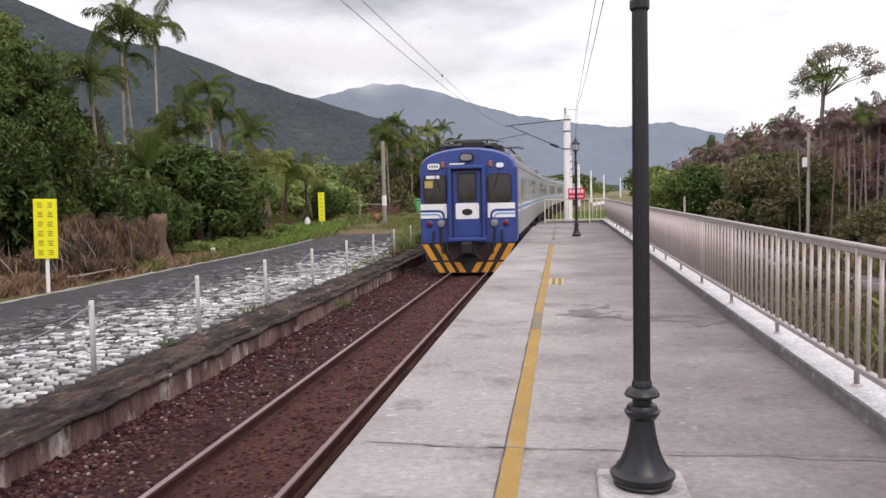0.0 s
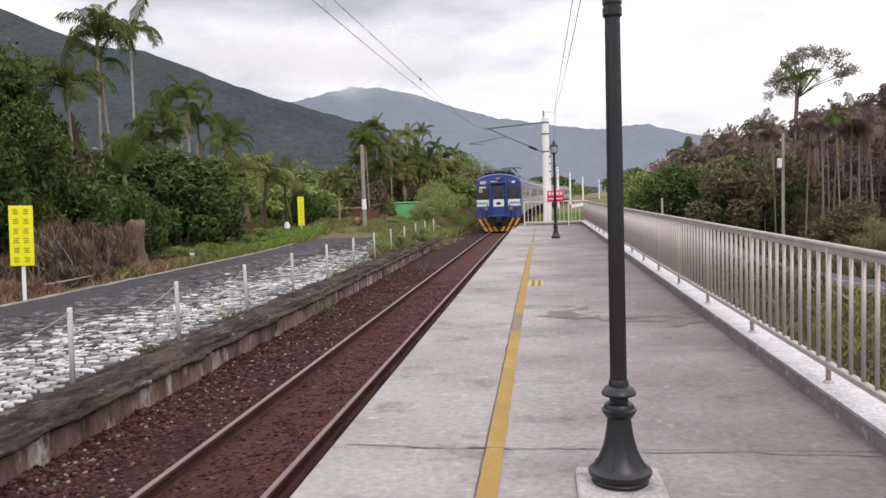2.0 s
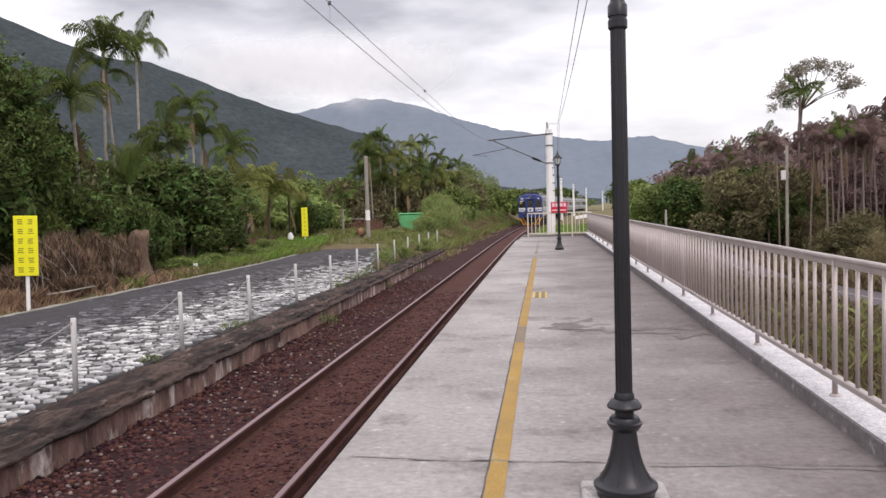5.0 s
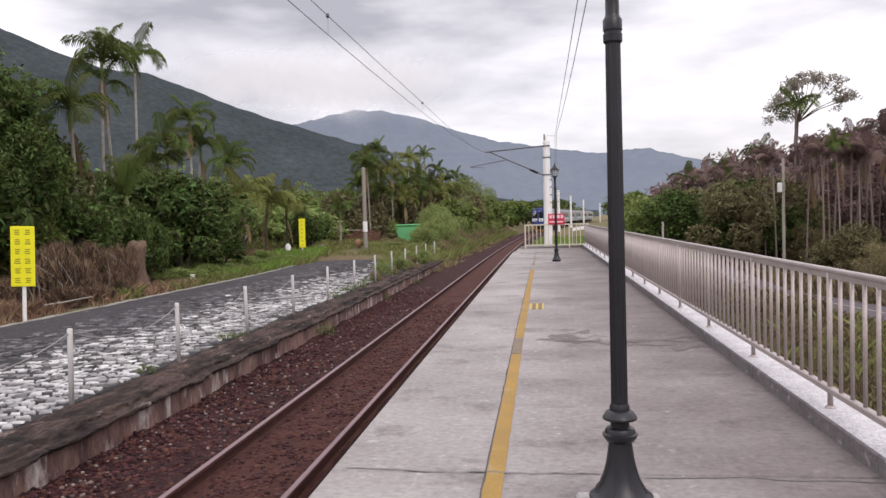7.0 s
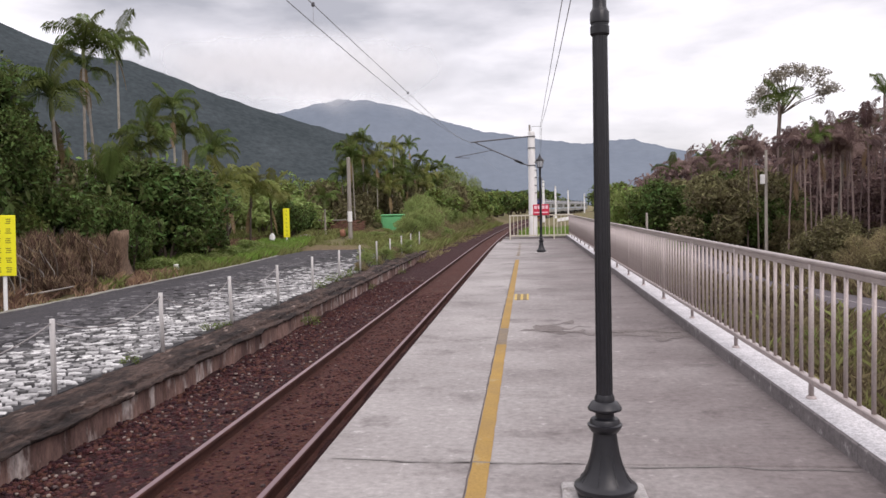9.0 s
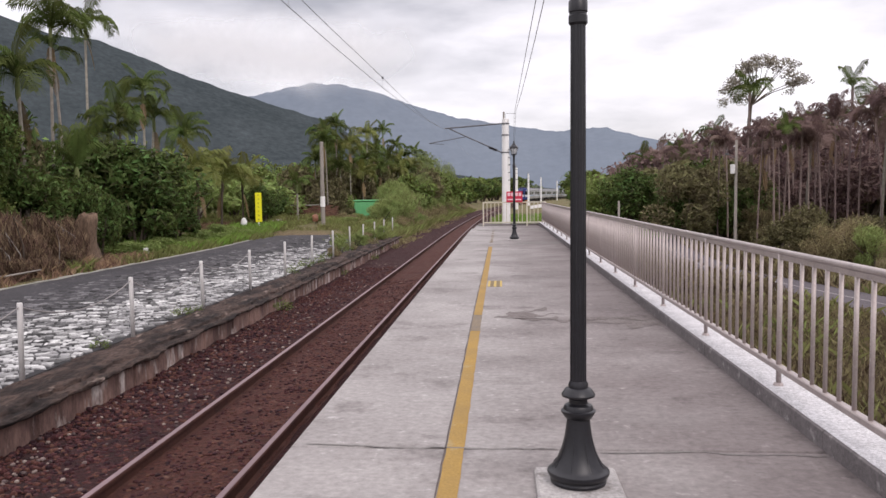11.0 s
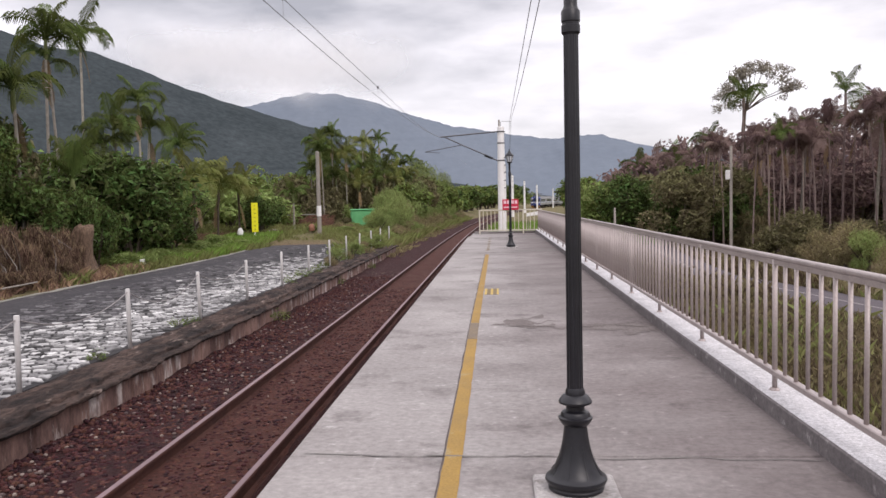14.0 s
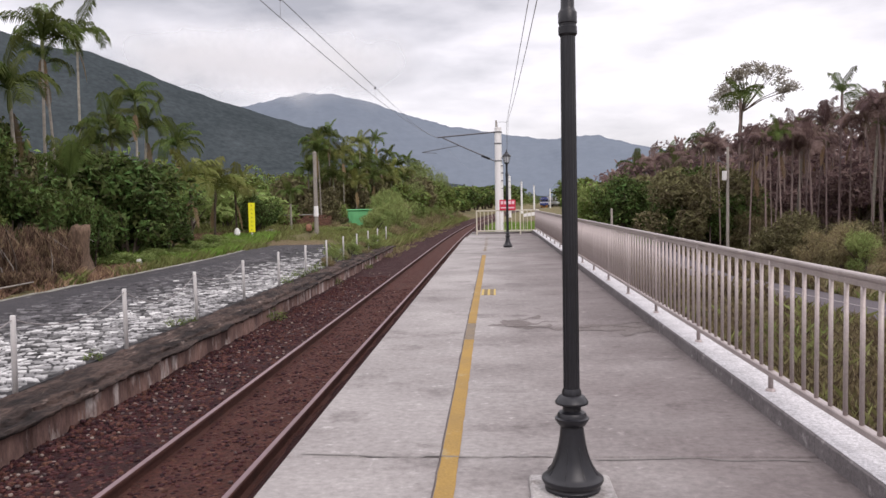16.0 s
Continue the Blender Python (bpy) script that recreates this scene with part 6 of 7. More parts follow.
for az, d, k in ((25.0, 42, 1.06), (20.6, 44, 1.02), (12.0, 70, 1.05), (26.4, 40, 1.05)):
    palm(d * math.sin(radians(az)), d * math.cos(radians(az)), 1.52 + d * math.tan(radians(sky_line(az))) * k - 1.2, 0.11, 2.1, 9, 1, (0.3, 0), group="areca palms of the grove", kinds=FRONDS_CAST if g2.random() < 0.6 else FRONDS)
# leafy understorey of the grove
for i in range(120):
    az = g2.uniform(6.0, 44.0)
    near = i % 3 == 0
    d = (g2.uniform(33, 40) if near else g2.uniform(44, 74)) + max(0, 15 - az) * (2.6 if near else 4.6)
    x, y = d * math.sin(radians(az)), d * math.cos(radians(az))
    top = 1.52 + d * math.tan(radians(sky_line(az)))
    if az > 16:
        h = g2.uniform(1.2, 2.2) if near else g2.uniform(2.6, 5.2)
    else:
        h = (top + 1.0) * g2.uniform(0.42, 0.78)
    if abs(az - 16.3) < 2.6 and d < 42:
        d += 9.0
        x, y = d * math.sin(radians(az)), d * math.cos(radians(az))
    key = g2.choice(("mid", "light", "mid", "olive")) if az < 9 else g2.choice(("olive", "dark", "dark", "olive", "dark")) if az < 16 else g2.choice(("olive", "straw", "mid", "olive")) if near else g2.choice(("russet", "olive", "russet", "dark", "russet"))
    shrub(x, y, max(2.4, h * g2.uniform(0.8, 1.15)), h, key, group="understorey of the grove")
for az, d, h, key in ((9.5, 62, 4.2, "mid"), (8.2, 75, 4.4, "light"), (11.0, 56, 4.4, "olive"), (12.6, 52, 4.2, "dark"), (14.0, 48, 4.4, "dark"), (15.5, 44, 4.2, "olive"), (7.0, 95, 5.0, "mid"), (6.4, 120, 5.0, "dark"), (13.2, 58, 5.0, "olive"), (16.4, 46, 4.4, "olive"),
                      (5.9, 150, 6.0, "mid"), (5.6, 185, 6.5, "dark"), (6.6, 210, 9.0, "mid"), (6.0, 240, 9.0, "dark"), (5.5, 300, 11.0, "mid"), (22.0, 31.0, 1.5, "straw"), (23.5, 30.0, 1.9, "straw"), (20.6, 33, 1.2, "olive"), (24.6, 29, 1.6, "reed"), (26.8, 27, 1.5, "straw"), (18.8, 34, 1.4, "olive")):
    shrub(d * math.sin(radians(az)), d * math.cos(radians(az)), h * 1.15, h, key, group="understorey of the grove")


def tall_tree(x, y, z_top):
    """A lone tree: a bare trunk, a dark dense clump and an open airy crown leaning over."""
    z0 = ground_z(x, y) - 0.1
    ob = empty("tall_tree", x, y, z0)
    h = z_top - z0
    bm = bmesh.new()
    tube(bm, [(0, 0, 0), (0.1, 0, h * 0.4), (-0.05, 0, h - 4.2), (0.05, 0, h - 2.9)], 0.16, 8, 0.09)
    part("trunk", bm, M_BARK, ob, smooth=True)
    r = random.Random(4)
    airy = []
    for i in range(64):
        t = math.pi * (1 - r.random())
        q = r.uniform(0.72, 1.0)
        airy.append((1.0 + 2.1 * q * math.cos(t), r.uniform(-1.1, 1.1), h - 2.05 + 1.75 * q * math.sin(t) ** 0.75 - (0.45 if math.cos(t) > 0.75 else 0.0) * r.random(), 0.36, 0.36, 0.20))
    for i in range(12):
        airy.append((r.uniform(-1.75, -0.2), r.uniform(-0.6, 0.6), h - r.uniform(1.7, 3.1), 0.34, 0.34, 0.18))
    for i, (cx, cy, cz, _, _, _) in enumerate(airy):
        if i % 3 == 0:
            bm = bmesh.new()
            tube(bm, [(0.05, 0, h - 3.1), (0.25 + cx * 0.3, cy * 0.4, h - 2.3 + 0.35 * (cz - h + 1.5)), (cx, cy, cz)], 0.04, 5, 0.008)
            part("limb", bm, M_BARK, ob)
    share("crown", leaf_mesh("crown", airy, 70, 0.066, M_LEAF_PALE, 14, shell=0.2), ob)
    return tagged(ob, "lone tall tree with an open airy crown", "tree")


d = 50.0
tall_tree(d * math.sin(radians(17.1)), d * math.cos(radians(17.1)), 1.52 + d * math.tan(radians(9.2)))
palm(47 * math.sin(radians(16.95)), 47 * math.cos(radians(16.95)), 6.95, 0.09, 1.9, 13, 0, (0.1, 0), "dark palm with hanging fronds before the lone tree", group="areca palms of the grove", bark=M_GROVE_TRUNK)


palm(40 * math.sin(radians(23.1)), 40 * math.cos(radians(23.1)), 6.0, 0.075, 1.8, 7, 1, (0.1, 0), "tall palm standing above the brownish grove", group="areca palms of the grove", kinds=[FRONDS[0], FRONDS[4], FRONDS[3], FRONDS[1], FRONDS[4]], bark=M_GROVE_TRUNK)


def far_woods(name, spots, material, label, seed, leaf=0.42, count=90):
    """Distant tree masses in one mesh."""
    r = random.Random(seed)
    lobes = []
    for x, y, w, h in spots:
        z = ground_z(x, y)
        for _ in range(7):
            lobes.append((x + r.uniform(-0.5, 0.5) * w, y + r.uniform(-0.4, 0.4) * w, z + h * r.uniform(0.25, 0.85), w * 0.32, w * 0.32, h * 0.26))
    me = leaf_mesh(name, lobes, count, leaf, material, seed)
    return tagged(new(name, me), label, "woods", kind="stuff")


r6 = random.Random(15)
far_woods("far_woods_left", [(-r6.uniform(32, 90), r6.uniform(45, 170), 8, r6.uniform(5, 8)) for _ in range(42)], M_LEAF_MID, "distant woods on the plain behind the palms", 3)
far_woods("far_woods_right", [(d_ * math.sin(radians(az_)), d_ * math.cos(radians(az_)), 8, (1.52 + d_ * math.tan(radians(sky_line(az_)))) * 0.84 + 0.6) for az_, d_ in [(r6.uniform(12, 50), r6.uniform(54, 80)) for _ in range(72)]], M_LEAF_RUSSET, "dense woods behind the palm grove in lens-cast brown", 4, 0.25, 190)
far_woods("far_woods_centre", [(track_x(y_) + r6.uniform(-60, -12), y_, 10, r6.uniform(4, 7)) for y_ in [r6.uniform(110, 420) for _ in range(40)]] + [(track_x(y_) + r6.uniform(14, 40) + 8 + (y_ - 140) * 0.02, y_, 10, r6.uniform(4, 6)) for y_ in [r6.uniform(200, 420) for _ in range(22)]], M_LEAF_MID, "distant low woods along the bend of the line", 5)


# ---- grass ----
def grass_patch(name, spots, material, label, seed, height=0.35):
    g = np.random.RandomState(seed)
    p = np.array(spots)
    n = len(p)
    t = g.rand(n) * 6.28
    lean = g.normal(size=(n, 2)) * 0.35
    h = height * (0.5 + g.rand(n))
    w = 0.010 + 0.014 * g.rand(n) + 0.008 * height
    dx, dy = np.cos(t) * w, np.sin(t) * w
    v = np.stack([np.stack([p[:, 0] - dx, p[:, 1] - dy, p[:, 2]], 1), np.stack([p[:, 0] + dx, p[:, 1] + dy, p[:, 2]], 1),
                  np.stack([p[:, 0] + lean[:, 0] * h * 0.5 + dx * 0.6, p[:, 1] + lean[:, 1] * h * 0.5 + dy * 0.6, p[:, 2] + h * 0.6], 1),
                  np.stack([p[:, 0] + lean[:, 0] * h * 1.3, p[:, 1] + lean[:, 1] * h * 1.3, p[:, 2] + h], 1)], 1).reshape(-1, 3)
    k = np.arange(n) * 4
    me = bpy.data.meshes.new(name)
    me.from_pydata(v.tolist(), [], np.stack([k, k + 1, k + 2, k + 3], 1).tolist())
    me.materials.append(material)
    return tagged(new(name, me), label, "grass", kind="stuff")


def field(n, x0, x1, y0, y1, seed, clump=0.0):
    r = random.Random(seed)
    out = []
    while len(out) < n:
        x, y = r.uniform(x0, x1), r.uniform(y0, y1)
        if clump and noise.noise((x * 0.5, y * 0.5, seed)) < clump - 0.5:
            continue
        xx = x + track_x(y) - TRACK_X
        out.append((xx, y, ground_z(xx, y) - 0.02))
    return out


grass_patch("dry_grass", field(4000, -14.2, -12.2, 13, 22.5, 11, 0.42), M_DRY_GRASS, "tall hay-brown dry grass and vines by the path", 11, 0.34)
grass_patch("short_dry_grass", field(5000, -14.4, -11.55, 8, 26.5, 12, 0.4), M_DRY_GRASS, "short trampled brown grass on the verge", 12, 0.2)
grass_patch("leaf_litter", field(5000, -18, -13.4, 38, 47, 16, 0.3), M_DRY_GRASS, "brown dry litter under the short palms", 16, 0.22)
grass_patch("edge_grass", field(5000, -11.75, -11.2, 8, 40, 15, 0.5), M_GRASS, "short grass creeping over the path edging", 15, 0.12)
grass_patch("waste_grass", field(14000, -24, -12.2, 43, 78, 13, 0.3), M_GRASS, "rough weedy grass on the waste ground", 13, 0.38)
grass_patch("verge_grass", field(7000, -14.5, -11.6, 20, 44, 1, 0.45), M_GRASS, "rough green grass along the path's edge", 1, 0.28)
grass_patch("lot_weeds", field(9000, -12.6, -7.4, 42, 62, 14, 0.35), M_GRASS, "short weeds on the waste ground", 14, 0.2)
grass_patch("verge_weeds", [p for p in field(9500, -14.6, -11.9, 29, 43, 2, 0.36)], M_GRASS_BRIGHT, "bright green weeds beside the path", 2, 0.3)
grass_patch("bank_grass", field(14000, -7.8, -5.5, 36, 110, 3), M_GRASS, "tall rough grass on the embankment", 3, 0.5)
grass_patch("shoulder_grass", field(6000, -6.3, -4.75, 36, 90, 17, 0.45), M_STRAW, "thin dry grass creeping over the ballast", 17, 0.28)
grass_patch("field_grass", [q for q in field(34000, 2.4, 16, 3, 45, 4, 0.3) if abs(q[0] - road_x(q[1])) > 0.93], M_GRASS_DULL, "rough dull yellow-brown grass below the railing", 4, 0.15)
def keep_off_road(spots):
    return [q for q in spots if abs(q[0] - road_x(q[1])) > 0.93]


grass_patch("railing_grass", keep_off_road(field(42000, 2.35, 8.6, 3.5, 22, 24)), M_FIELD_FINE, "fine matted yellow-brown grass below the railing", 24, 0.17)
grass_patch("road_weeds", keep_off_road(field(12000, 3.0, 9.0, 19, 44, 26, 0.3)), M_FIELD_FINE, "tall matted grass beside the road", 26, 0.42)
grass_patch("railing_weeds", keep_off_road(field(2600, 2.35, 9.5, 3.5, 24, 25, 0.5)), M_GRASS, "taller green weeds below the railing", 25, 0.26)
grass_patch("end_grass", field(9000, -0.6, 9, 39.6, 75, 5), M_GRASS_BRIGHT, "fresh green grass behind the end fence", 5, 0.4)


def tuft(x, y, z, s, label):
    me = leaf_mesh("leaves", [(0, 0, 0.45, 0.5, 0.5, 0.42), (0.3, 0.2, 0.3, 0.3, 0.3, 0.3), (-0.3, -0.2, 0.3, 0.35, 0.3, 0.3)], 70, 0.11, M_LEAF_MID, int(y * 10), droop=0.3, shell=0.3, slim=0.2, up=0.5)
    ob = empty("weed", x, y, z)
    s *= 0.68
    ob.matrix_basis = pose(x, y, z) @ Matrix.Diagonal((s * 1.15, s * 0.85, s * 1.1, 1))
    share("foliage", me, ob)
    share("woody_base", STEMS[0], ob, Matrix.Scale(0.4, 4))
    tagged(ob, label, "weed", "weeds along the old platform")


for x, y, z, s in ((-5.55, 10.35, -0.56, 0.28), (-5.6, 13.3, -0.56, 0.36), (-5.5, 13.75, -0.56, 0.22), (-4.75, 16.6, -0.95, 0.42), (-5.6, 20.6, -0.55, 0.40), (-5.65, 22.2, -0.55, 0.45), (-5.6, 23.6, -0.55, 0.45), (-5.7, 25.2, -0.55, 0.42), (-5.0, 24.4, -0.98, 0.35), (-5.7, 29.0, -0.55, 0.4), (-5.3, 33.5, -0.9, 0.6), (-5.8, 32.0, -0.55, 0.45), (-4.9, 30.2, -0.98, 0.35)):
    tuft(x, y, z, s, "small green weed growing from the platform's edge")


for y, w, h, key in ((26.4, 0.6, 0.45, "straw"), (27.7, 0.9, 0.7, "reed"), (29.6, 0.6, 0.4, "straw"), (31.2, 1.0, 0.7, "reed"), (33.0, 1.0, 0.6, "straw"), (34.6, 1.1, 0.8, "reed"), (36.3, 1.2, 0.9, "reed")):
    shrub(wall_x(y) - 0.72, y, w, h, key, "tuft of weeds between the paving and the coping", name="weed", category="weed", group="weeds along the old platform", z=-0.6)


# ---- the departing train ----
CAR_L, CAR_PITCH = 19.6, 20.2
HALF_W = 1.42


def body_outline(half, z0=1.05, shoulder=3.12, top=3.72):
    pts = [(-half + 0.03, z0), (half - 0.03, z0), (half, z0 + 0.08), (half, shoulder)]
    for k in range(1, 12):
        t = math.pi * k / 12
        pts.append((half * math.cos(t) * (1 - 0.02 * math.sin(t)), shoulder + (top - shoulder) * math.sin(t) ** 0.8))
    pts += [(-half, shoulder), (-half, z0 + 0.08)]
    return pts


def slab_part(name, x0, x1, z0, z1, y0, y1, m, parent, label="", bevel=0.01):
    bm = bmesh.new()
    box(bm, x0, y0, z0, x1, y1, z1, bevel)
    return part(name, bm, m, parent, label)


def rounded(name, x0, x1, z0, z1, r, y0, y1, m, parent, label="", n=4):
    """A flat plate with rounded corners, facing along y."""
    outline = []
    for cx, cz, t0 in ((x1 - r, z1 - r, 0), (x0 + r, z1 - r, 90), (x0 + r, z0 + r, 180), (x1 - r, z0 + r, 270)):
        for k in range(n + 1):
            t = radians(t0 + 90 * k / n)
            outline.append((cx + r * math.cos(t), cz + r * math.sin(t)))
    bm = bmesh.new()
    poly_prism(bm, outline, [((0, y1, 0), (1, 0, 0), (0, 0, 1)), ((0, y0, 0), (1, 0, 0), (0, 0, 1))])
    return part(name, bm, m, parent, label)


def stripes_on(parent, sx, y0, y1):
    """Blue and white waist stripes on one side."""
    for z0, z1, m in ((1.95, 2.02, M_TRAIN_WHITE), (1.86, 1.94, M_TRAIN_CYAN), (1.78, 1.85, M_TRAIN_WHITE)):
        slab_part("waist_stripe", sx - 0.006, sx + 0.006, z0, z1, y0, y1, m, parent, bevel=0)


def build_bogie(parent, y):
    bg = empty("bogie", 0, y, 0)
    bg.parent = parent
    slab_part("bogie_frame", -1.05, 1.05, 0.42, 0.72, -1.5, 1.5, M_TRAIN_BLACK, bg, bevel=0.03)
    for dy in (-1.05, 1.05):
        for sx in (-0.5335, 0.5335):
            bm = bmesh.new()
            lathe(bm, [(0.43, -0.06), (0.43, 0.04), (0.455, 0.05), (0.455, 0.07)], n=20)
            bmesh.ops.transform(bm, matrix=pose(sx, dy, 0.515, 0, 90 if sx < 0 else -90, 0), verts=bm.verts)
            part("wheel", bm, M_RAIL_RUST, bg)


def build_car(cab):
    """One car; its near end is at y = 0 and rails are at z = 0."""
    car = empty("train_car")
    # body
    bm = bmesh.new()
    y0 = 1.05 if cab else 0.0
    poly_prism(bm, body_outline(HALF_W), [((0, y0, 0), (1, 0, 0), (0, 0, 1)), ((0, CAR_L, 0), (1, 0, 0), (0, 0, 1))])
    part("body", bm, M_TRAIN_SILVER, car, "stainless steel car body")
    bm = bmesh.new()
    out = [(a_, b_) for a_, b_ in body_outline(HALF_W + 0.012, 3.10, 3.14, 3.745)]
    poly_prism(bm, out, [((0, y0 + 0.02, 0), (1, 0, 0), (0, 0, 1)), ((0, CAR_L - 0.02, 0), (1, 0, 0), (0, 0, 1))])
    part("roof", bm, M_TRAIN_ROOF, car, "grimy grey roof")
    for sx in (-HALF_W, HALF_W):
        for k in range(5):
            z = 1.2 + 0.1 * k
            slab_part("side_rib", sx - 0.012, sx + 0.012, z, z + 0.04, y0 + 0.1, CAR_L - 0.05, M_TRAIN_SILVER, car, bevel=0)
        stripes_on(car, sx, y0 - (0.0 if cab else 0), CAR_L - 0.03)
        y = 2.3
        for k, (ln_, door) in enumerate(((1.0, True), (1.7, False), (1.7, False), (1.7, False), (1.7, False), (1.0, True), (1.7, False), (1.7, False), (1.0, True))):
            if door:
                slab_part("side_door", sx - 0.008, sx + 0.008, 1.1, 3.0, y, y + ln_, M_TRAIN_SILVER, car, bevel=0)
                slab_part("door_window", sx - 0.012, sx + 0.012, 2.15, 2.85, y + 0.22, y + ln_ - 0.22, M_TRAIN_GLASS, car, bevel=0)
            else:
                slab_part("side_window", sx - 0.012, sx + 0.012, 2.12, 2.88, y, y + ln_ - 0.35, M_TRAIN_GLASS, car, bevel=0)
            y += ln_ + 0.25
    # underframe
    slab_part("underframe", -1.25, 1.25, 0.55, 1.06, 5.5, 14.0, M_TRAIN_BLACK, car, "sooty equipment boxes under the floor", 0.04)
    for y in (2.9, CAR_L - 2.9):
        build_bogie(car, y)
    # roof gear
    for y, w, ln_, h in ((4.0, 0.9, 1.9, 0.22), (9.5, 1.0, 2.4, 0.25), (14.5, 0.9, 1.9, 0.22)):
        slab_part("roof_unit", -w, w, 3.66, 3.66 + h, y, y + ln_, M_TRAIN_ROOF, car, "grey roof ventilator", 0.06)
    if not cab:
        slab_part("gangway", -0.55, 0.55, 1.05, 3.1, -0.5, 0.01, M_TRAIN_BLACK, car, "black gangway bellows", 0.04)
        return car

    # blue cab end
    def nose(z):
        return 0.10 * max(0.0, (z - 2.1) / 1.6) ** 1.5

    bm = bmesh.new()
    o_full = body_outline(HALF_W + 0.006, 0.93)
    o_end = [(a_ * 0.965, b_ if b_ < 2 else 2 + (b_ - 2) * 0.965) for a_, b_ in o_full]
    rings = []
    for o, yb in ((o_full, 1.06), (o_full, 0.22), ([(a_ * 0.99, b_) for a_, b_ in o_end], 0.06), (o_end, 0.0)):
        rings.append([bm.verts.new((a_, yb + (nose(b_) if yb < 0.5 else 0), b_)) for a_, b_ in o])
    n = len(o_full)
    for ra, rb in zip(rings, rings[1:]):
        for k in range(n):
            bm.faces.new((ra[k], ra[(k + 1) % n], rb[(k + 1) % n], rb[k]))
    bm.faces.new(rings[-1])
    part("cab", bm, M_TRAIN_BLUE, car, "blue painted cab end")
    # front corner posts, door surround and recessed door
    for sx in (-1, 1):
        slab_part("door_jamb", sx * 0.5 - 0.06, sx * 0.5 + 0.06, 1.04, 3.12, -0.15, 0.06, M_TRAIN_BLUE, car, bevel=0.02)
    slab_part("door_head", -0.56, 0.56, 3.08, 3.18, -0.15, 0.10, M_TRAIN_BLUE, car, bevel=0.02)
    slab_part("door_sill", -0.56, 0.56, 0.98, 1.08, -0.2, 0.05, M_TRAIN_BLUE, car, bevel=0.02)
    for sx in (-1, 1):
        # black strip stands in for the shade inside the door recess
        slab_part("door_gap", sx * 0.425 - 0.02, sx * 0.425 + 0.02, 1.08, 3.08, -0.03, 0.03, M_TRAIN_BLACK, car, "black strip for the shade beside the recessed end door", 0)
        bm = bmesh.new()
        tube(bm, [(sx * 0.56, -0.17, 1.2), (sx * 0.56, -0.19, 1.3), (sx * 0.56, -0.19, 1.75), (sx * 0.56, -0.17, 1.85)], 0.014, 6)
        part("grab_rail", bm, M_TRAIN_BLACK, car)
    # recess shade under the door head, drawn as a black strip too
    slab_part("door_gap", -0.44, 0.44, 3.02, 3.08, -0.03, 0.03, M_TRAIN_BLACK, car, "black strip for the shade above the recessed end door", 0)
    door = slab_part("end_door", -0.44, 0.44, 1.14, 3.08, -0.012, 0.03, M_TRAIN_BLUE, car)
    rounded("door_frame_shadow", -0.29, 0.29, 2.12, 2.98, 0.07, -0.018, -0.012, M_TRAIN_BLACK, door)
    rounded("door_glass", -0.24, 0.24, 2.17, 2.93, 0.05, -0.022, -0.016, M_TRAIN_GLASS, door)
    rounded("door_plate", -0.345, 0.345, 1.63, 2.09, 0.05, -0.022, -0.012, M_TRAIN_WHITE, door, "white plate")
    bm = bmesh.new()
    lathe(bm, [(0.155, 0.0), (0.155, 0.01)], n=20)
    bmesh.ops.transform(bm, matrix=pose(0, -0.022, 1.83, 90, 0, 0) @ Matrix.Diagonal((1, 0.62, 1, 1)), verts=bm.verts)
    part("emblem", bm, M_TRAIN_BLACK, door, "dark oval badge")
    for sx in (-1, 1):
        x0, x1 = sorted((sx * 0.64, sx * 1.26))
        rounded("windscreen_seal", x0 - 0.035, x1 + 0.035, 2.085, 2.925, 0.13, -0.016, 0.12, M_TRAIN_BLACK, car)
        ws = rounded("windscreen", x0, x1, 2.12, 2.89, 0.10, -0.022, 0.10, M_TRAIN_GLASS, car, "dark cab window")
        bm = bmesh.new()
        tube(bm, [((x0 + x1) / 2, -0.04, 2.98), ((x0 + x1) / 2 - sx * 0.16, -0.04, 2.5)], 0.012, 5)
        part("wiper", bm, M_TRAIN_BLACK, ws)
        x0, x1 = sorted((sx * 0.60, sx * 1.385))
        slab_part("white_band", x0, x1, 1.66, 2.08, -0.014, 0.1, M_TRAIN_WHITE, car, "white painted band", 0)
        # two thin blue lines that run in from the side and bend down beside the door
        for z_, w_, m_, inner in ((1.875, 0.035, M_TRAIN_BLUE, 0.70), (1.775, 0.022, M_TRAIN_CYAN, 0.78)):
            bm = bmesh.new()
            bend = [(1.385, z_), (inner + 0.14, z_), (inner + 0.05, z_ - 0.03), (inner, z_ - 0.11), (inner, 1.665)]
            for (xa, za), (xb, zb) in zip(bend, bend[1:]):
                nx, nz = zb - za, xa - xb
                q = math.hypot(nx, nz)
                nx, nz = nx / q * w_, nz / q * w_
                vs = [bm.verts.new((sx * px, -0.0185, pz)) for px, pz in ((xa + nx, za + nz), (xb + nx, zb + nz), (xb - nx, zb - nz), (xa - nx, za - nz))]
                bm.faces.new(vs if sx > 0 else vs[::-1])
            part("blue_line", bm, m_, car, "thin blue painted line")
        for xx, m, r in ((0.78, M_LENS, 0.105), (1.12, M_TAIL_RED, 0.075)):
            bm = bmesh.new()
            lathe(bm, [(r + 0.03, 0.0), (r + 0.03, 0.05), (r, 0.06)], n=18)
            bmesh.ops.transform(bm, matrix=pose(sx * xx, 0.03, 1.5, 90, 0, 0), verts=bm.verts)
            lamp_ = part("lamp_housing", bm, M_TRAIN_BLUE, car, "round blue lamp housing")
            bm = bmesh.new()
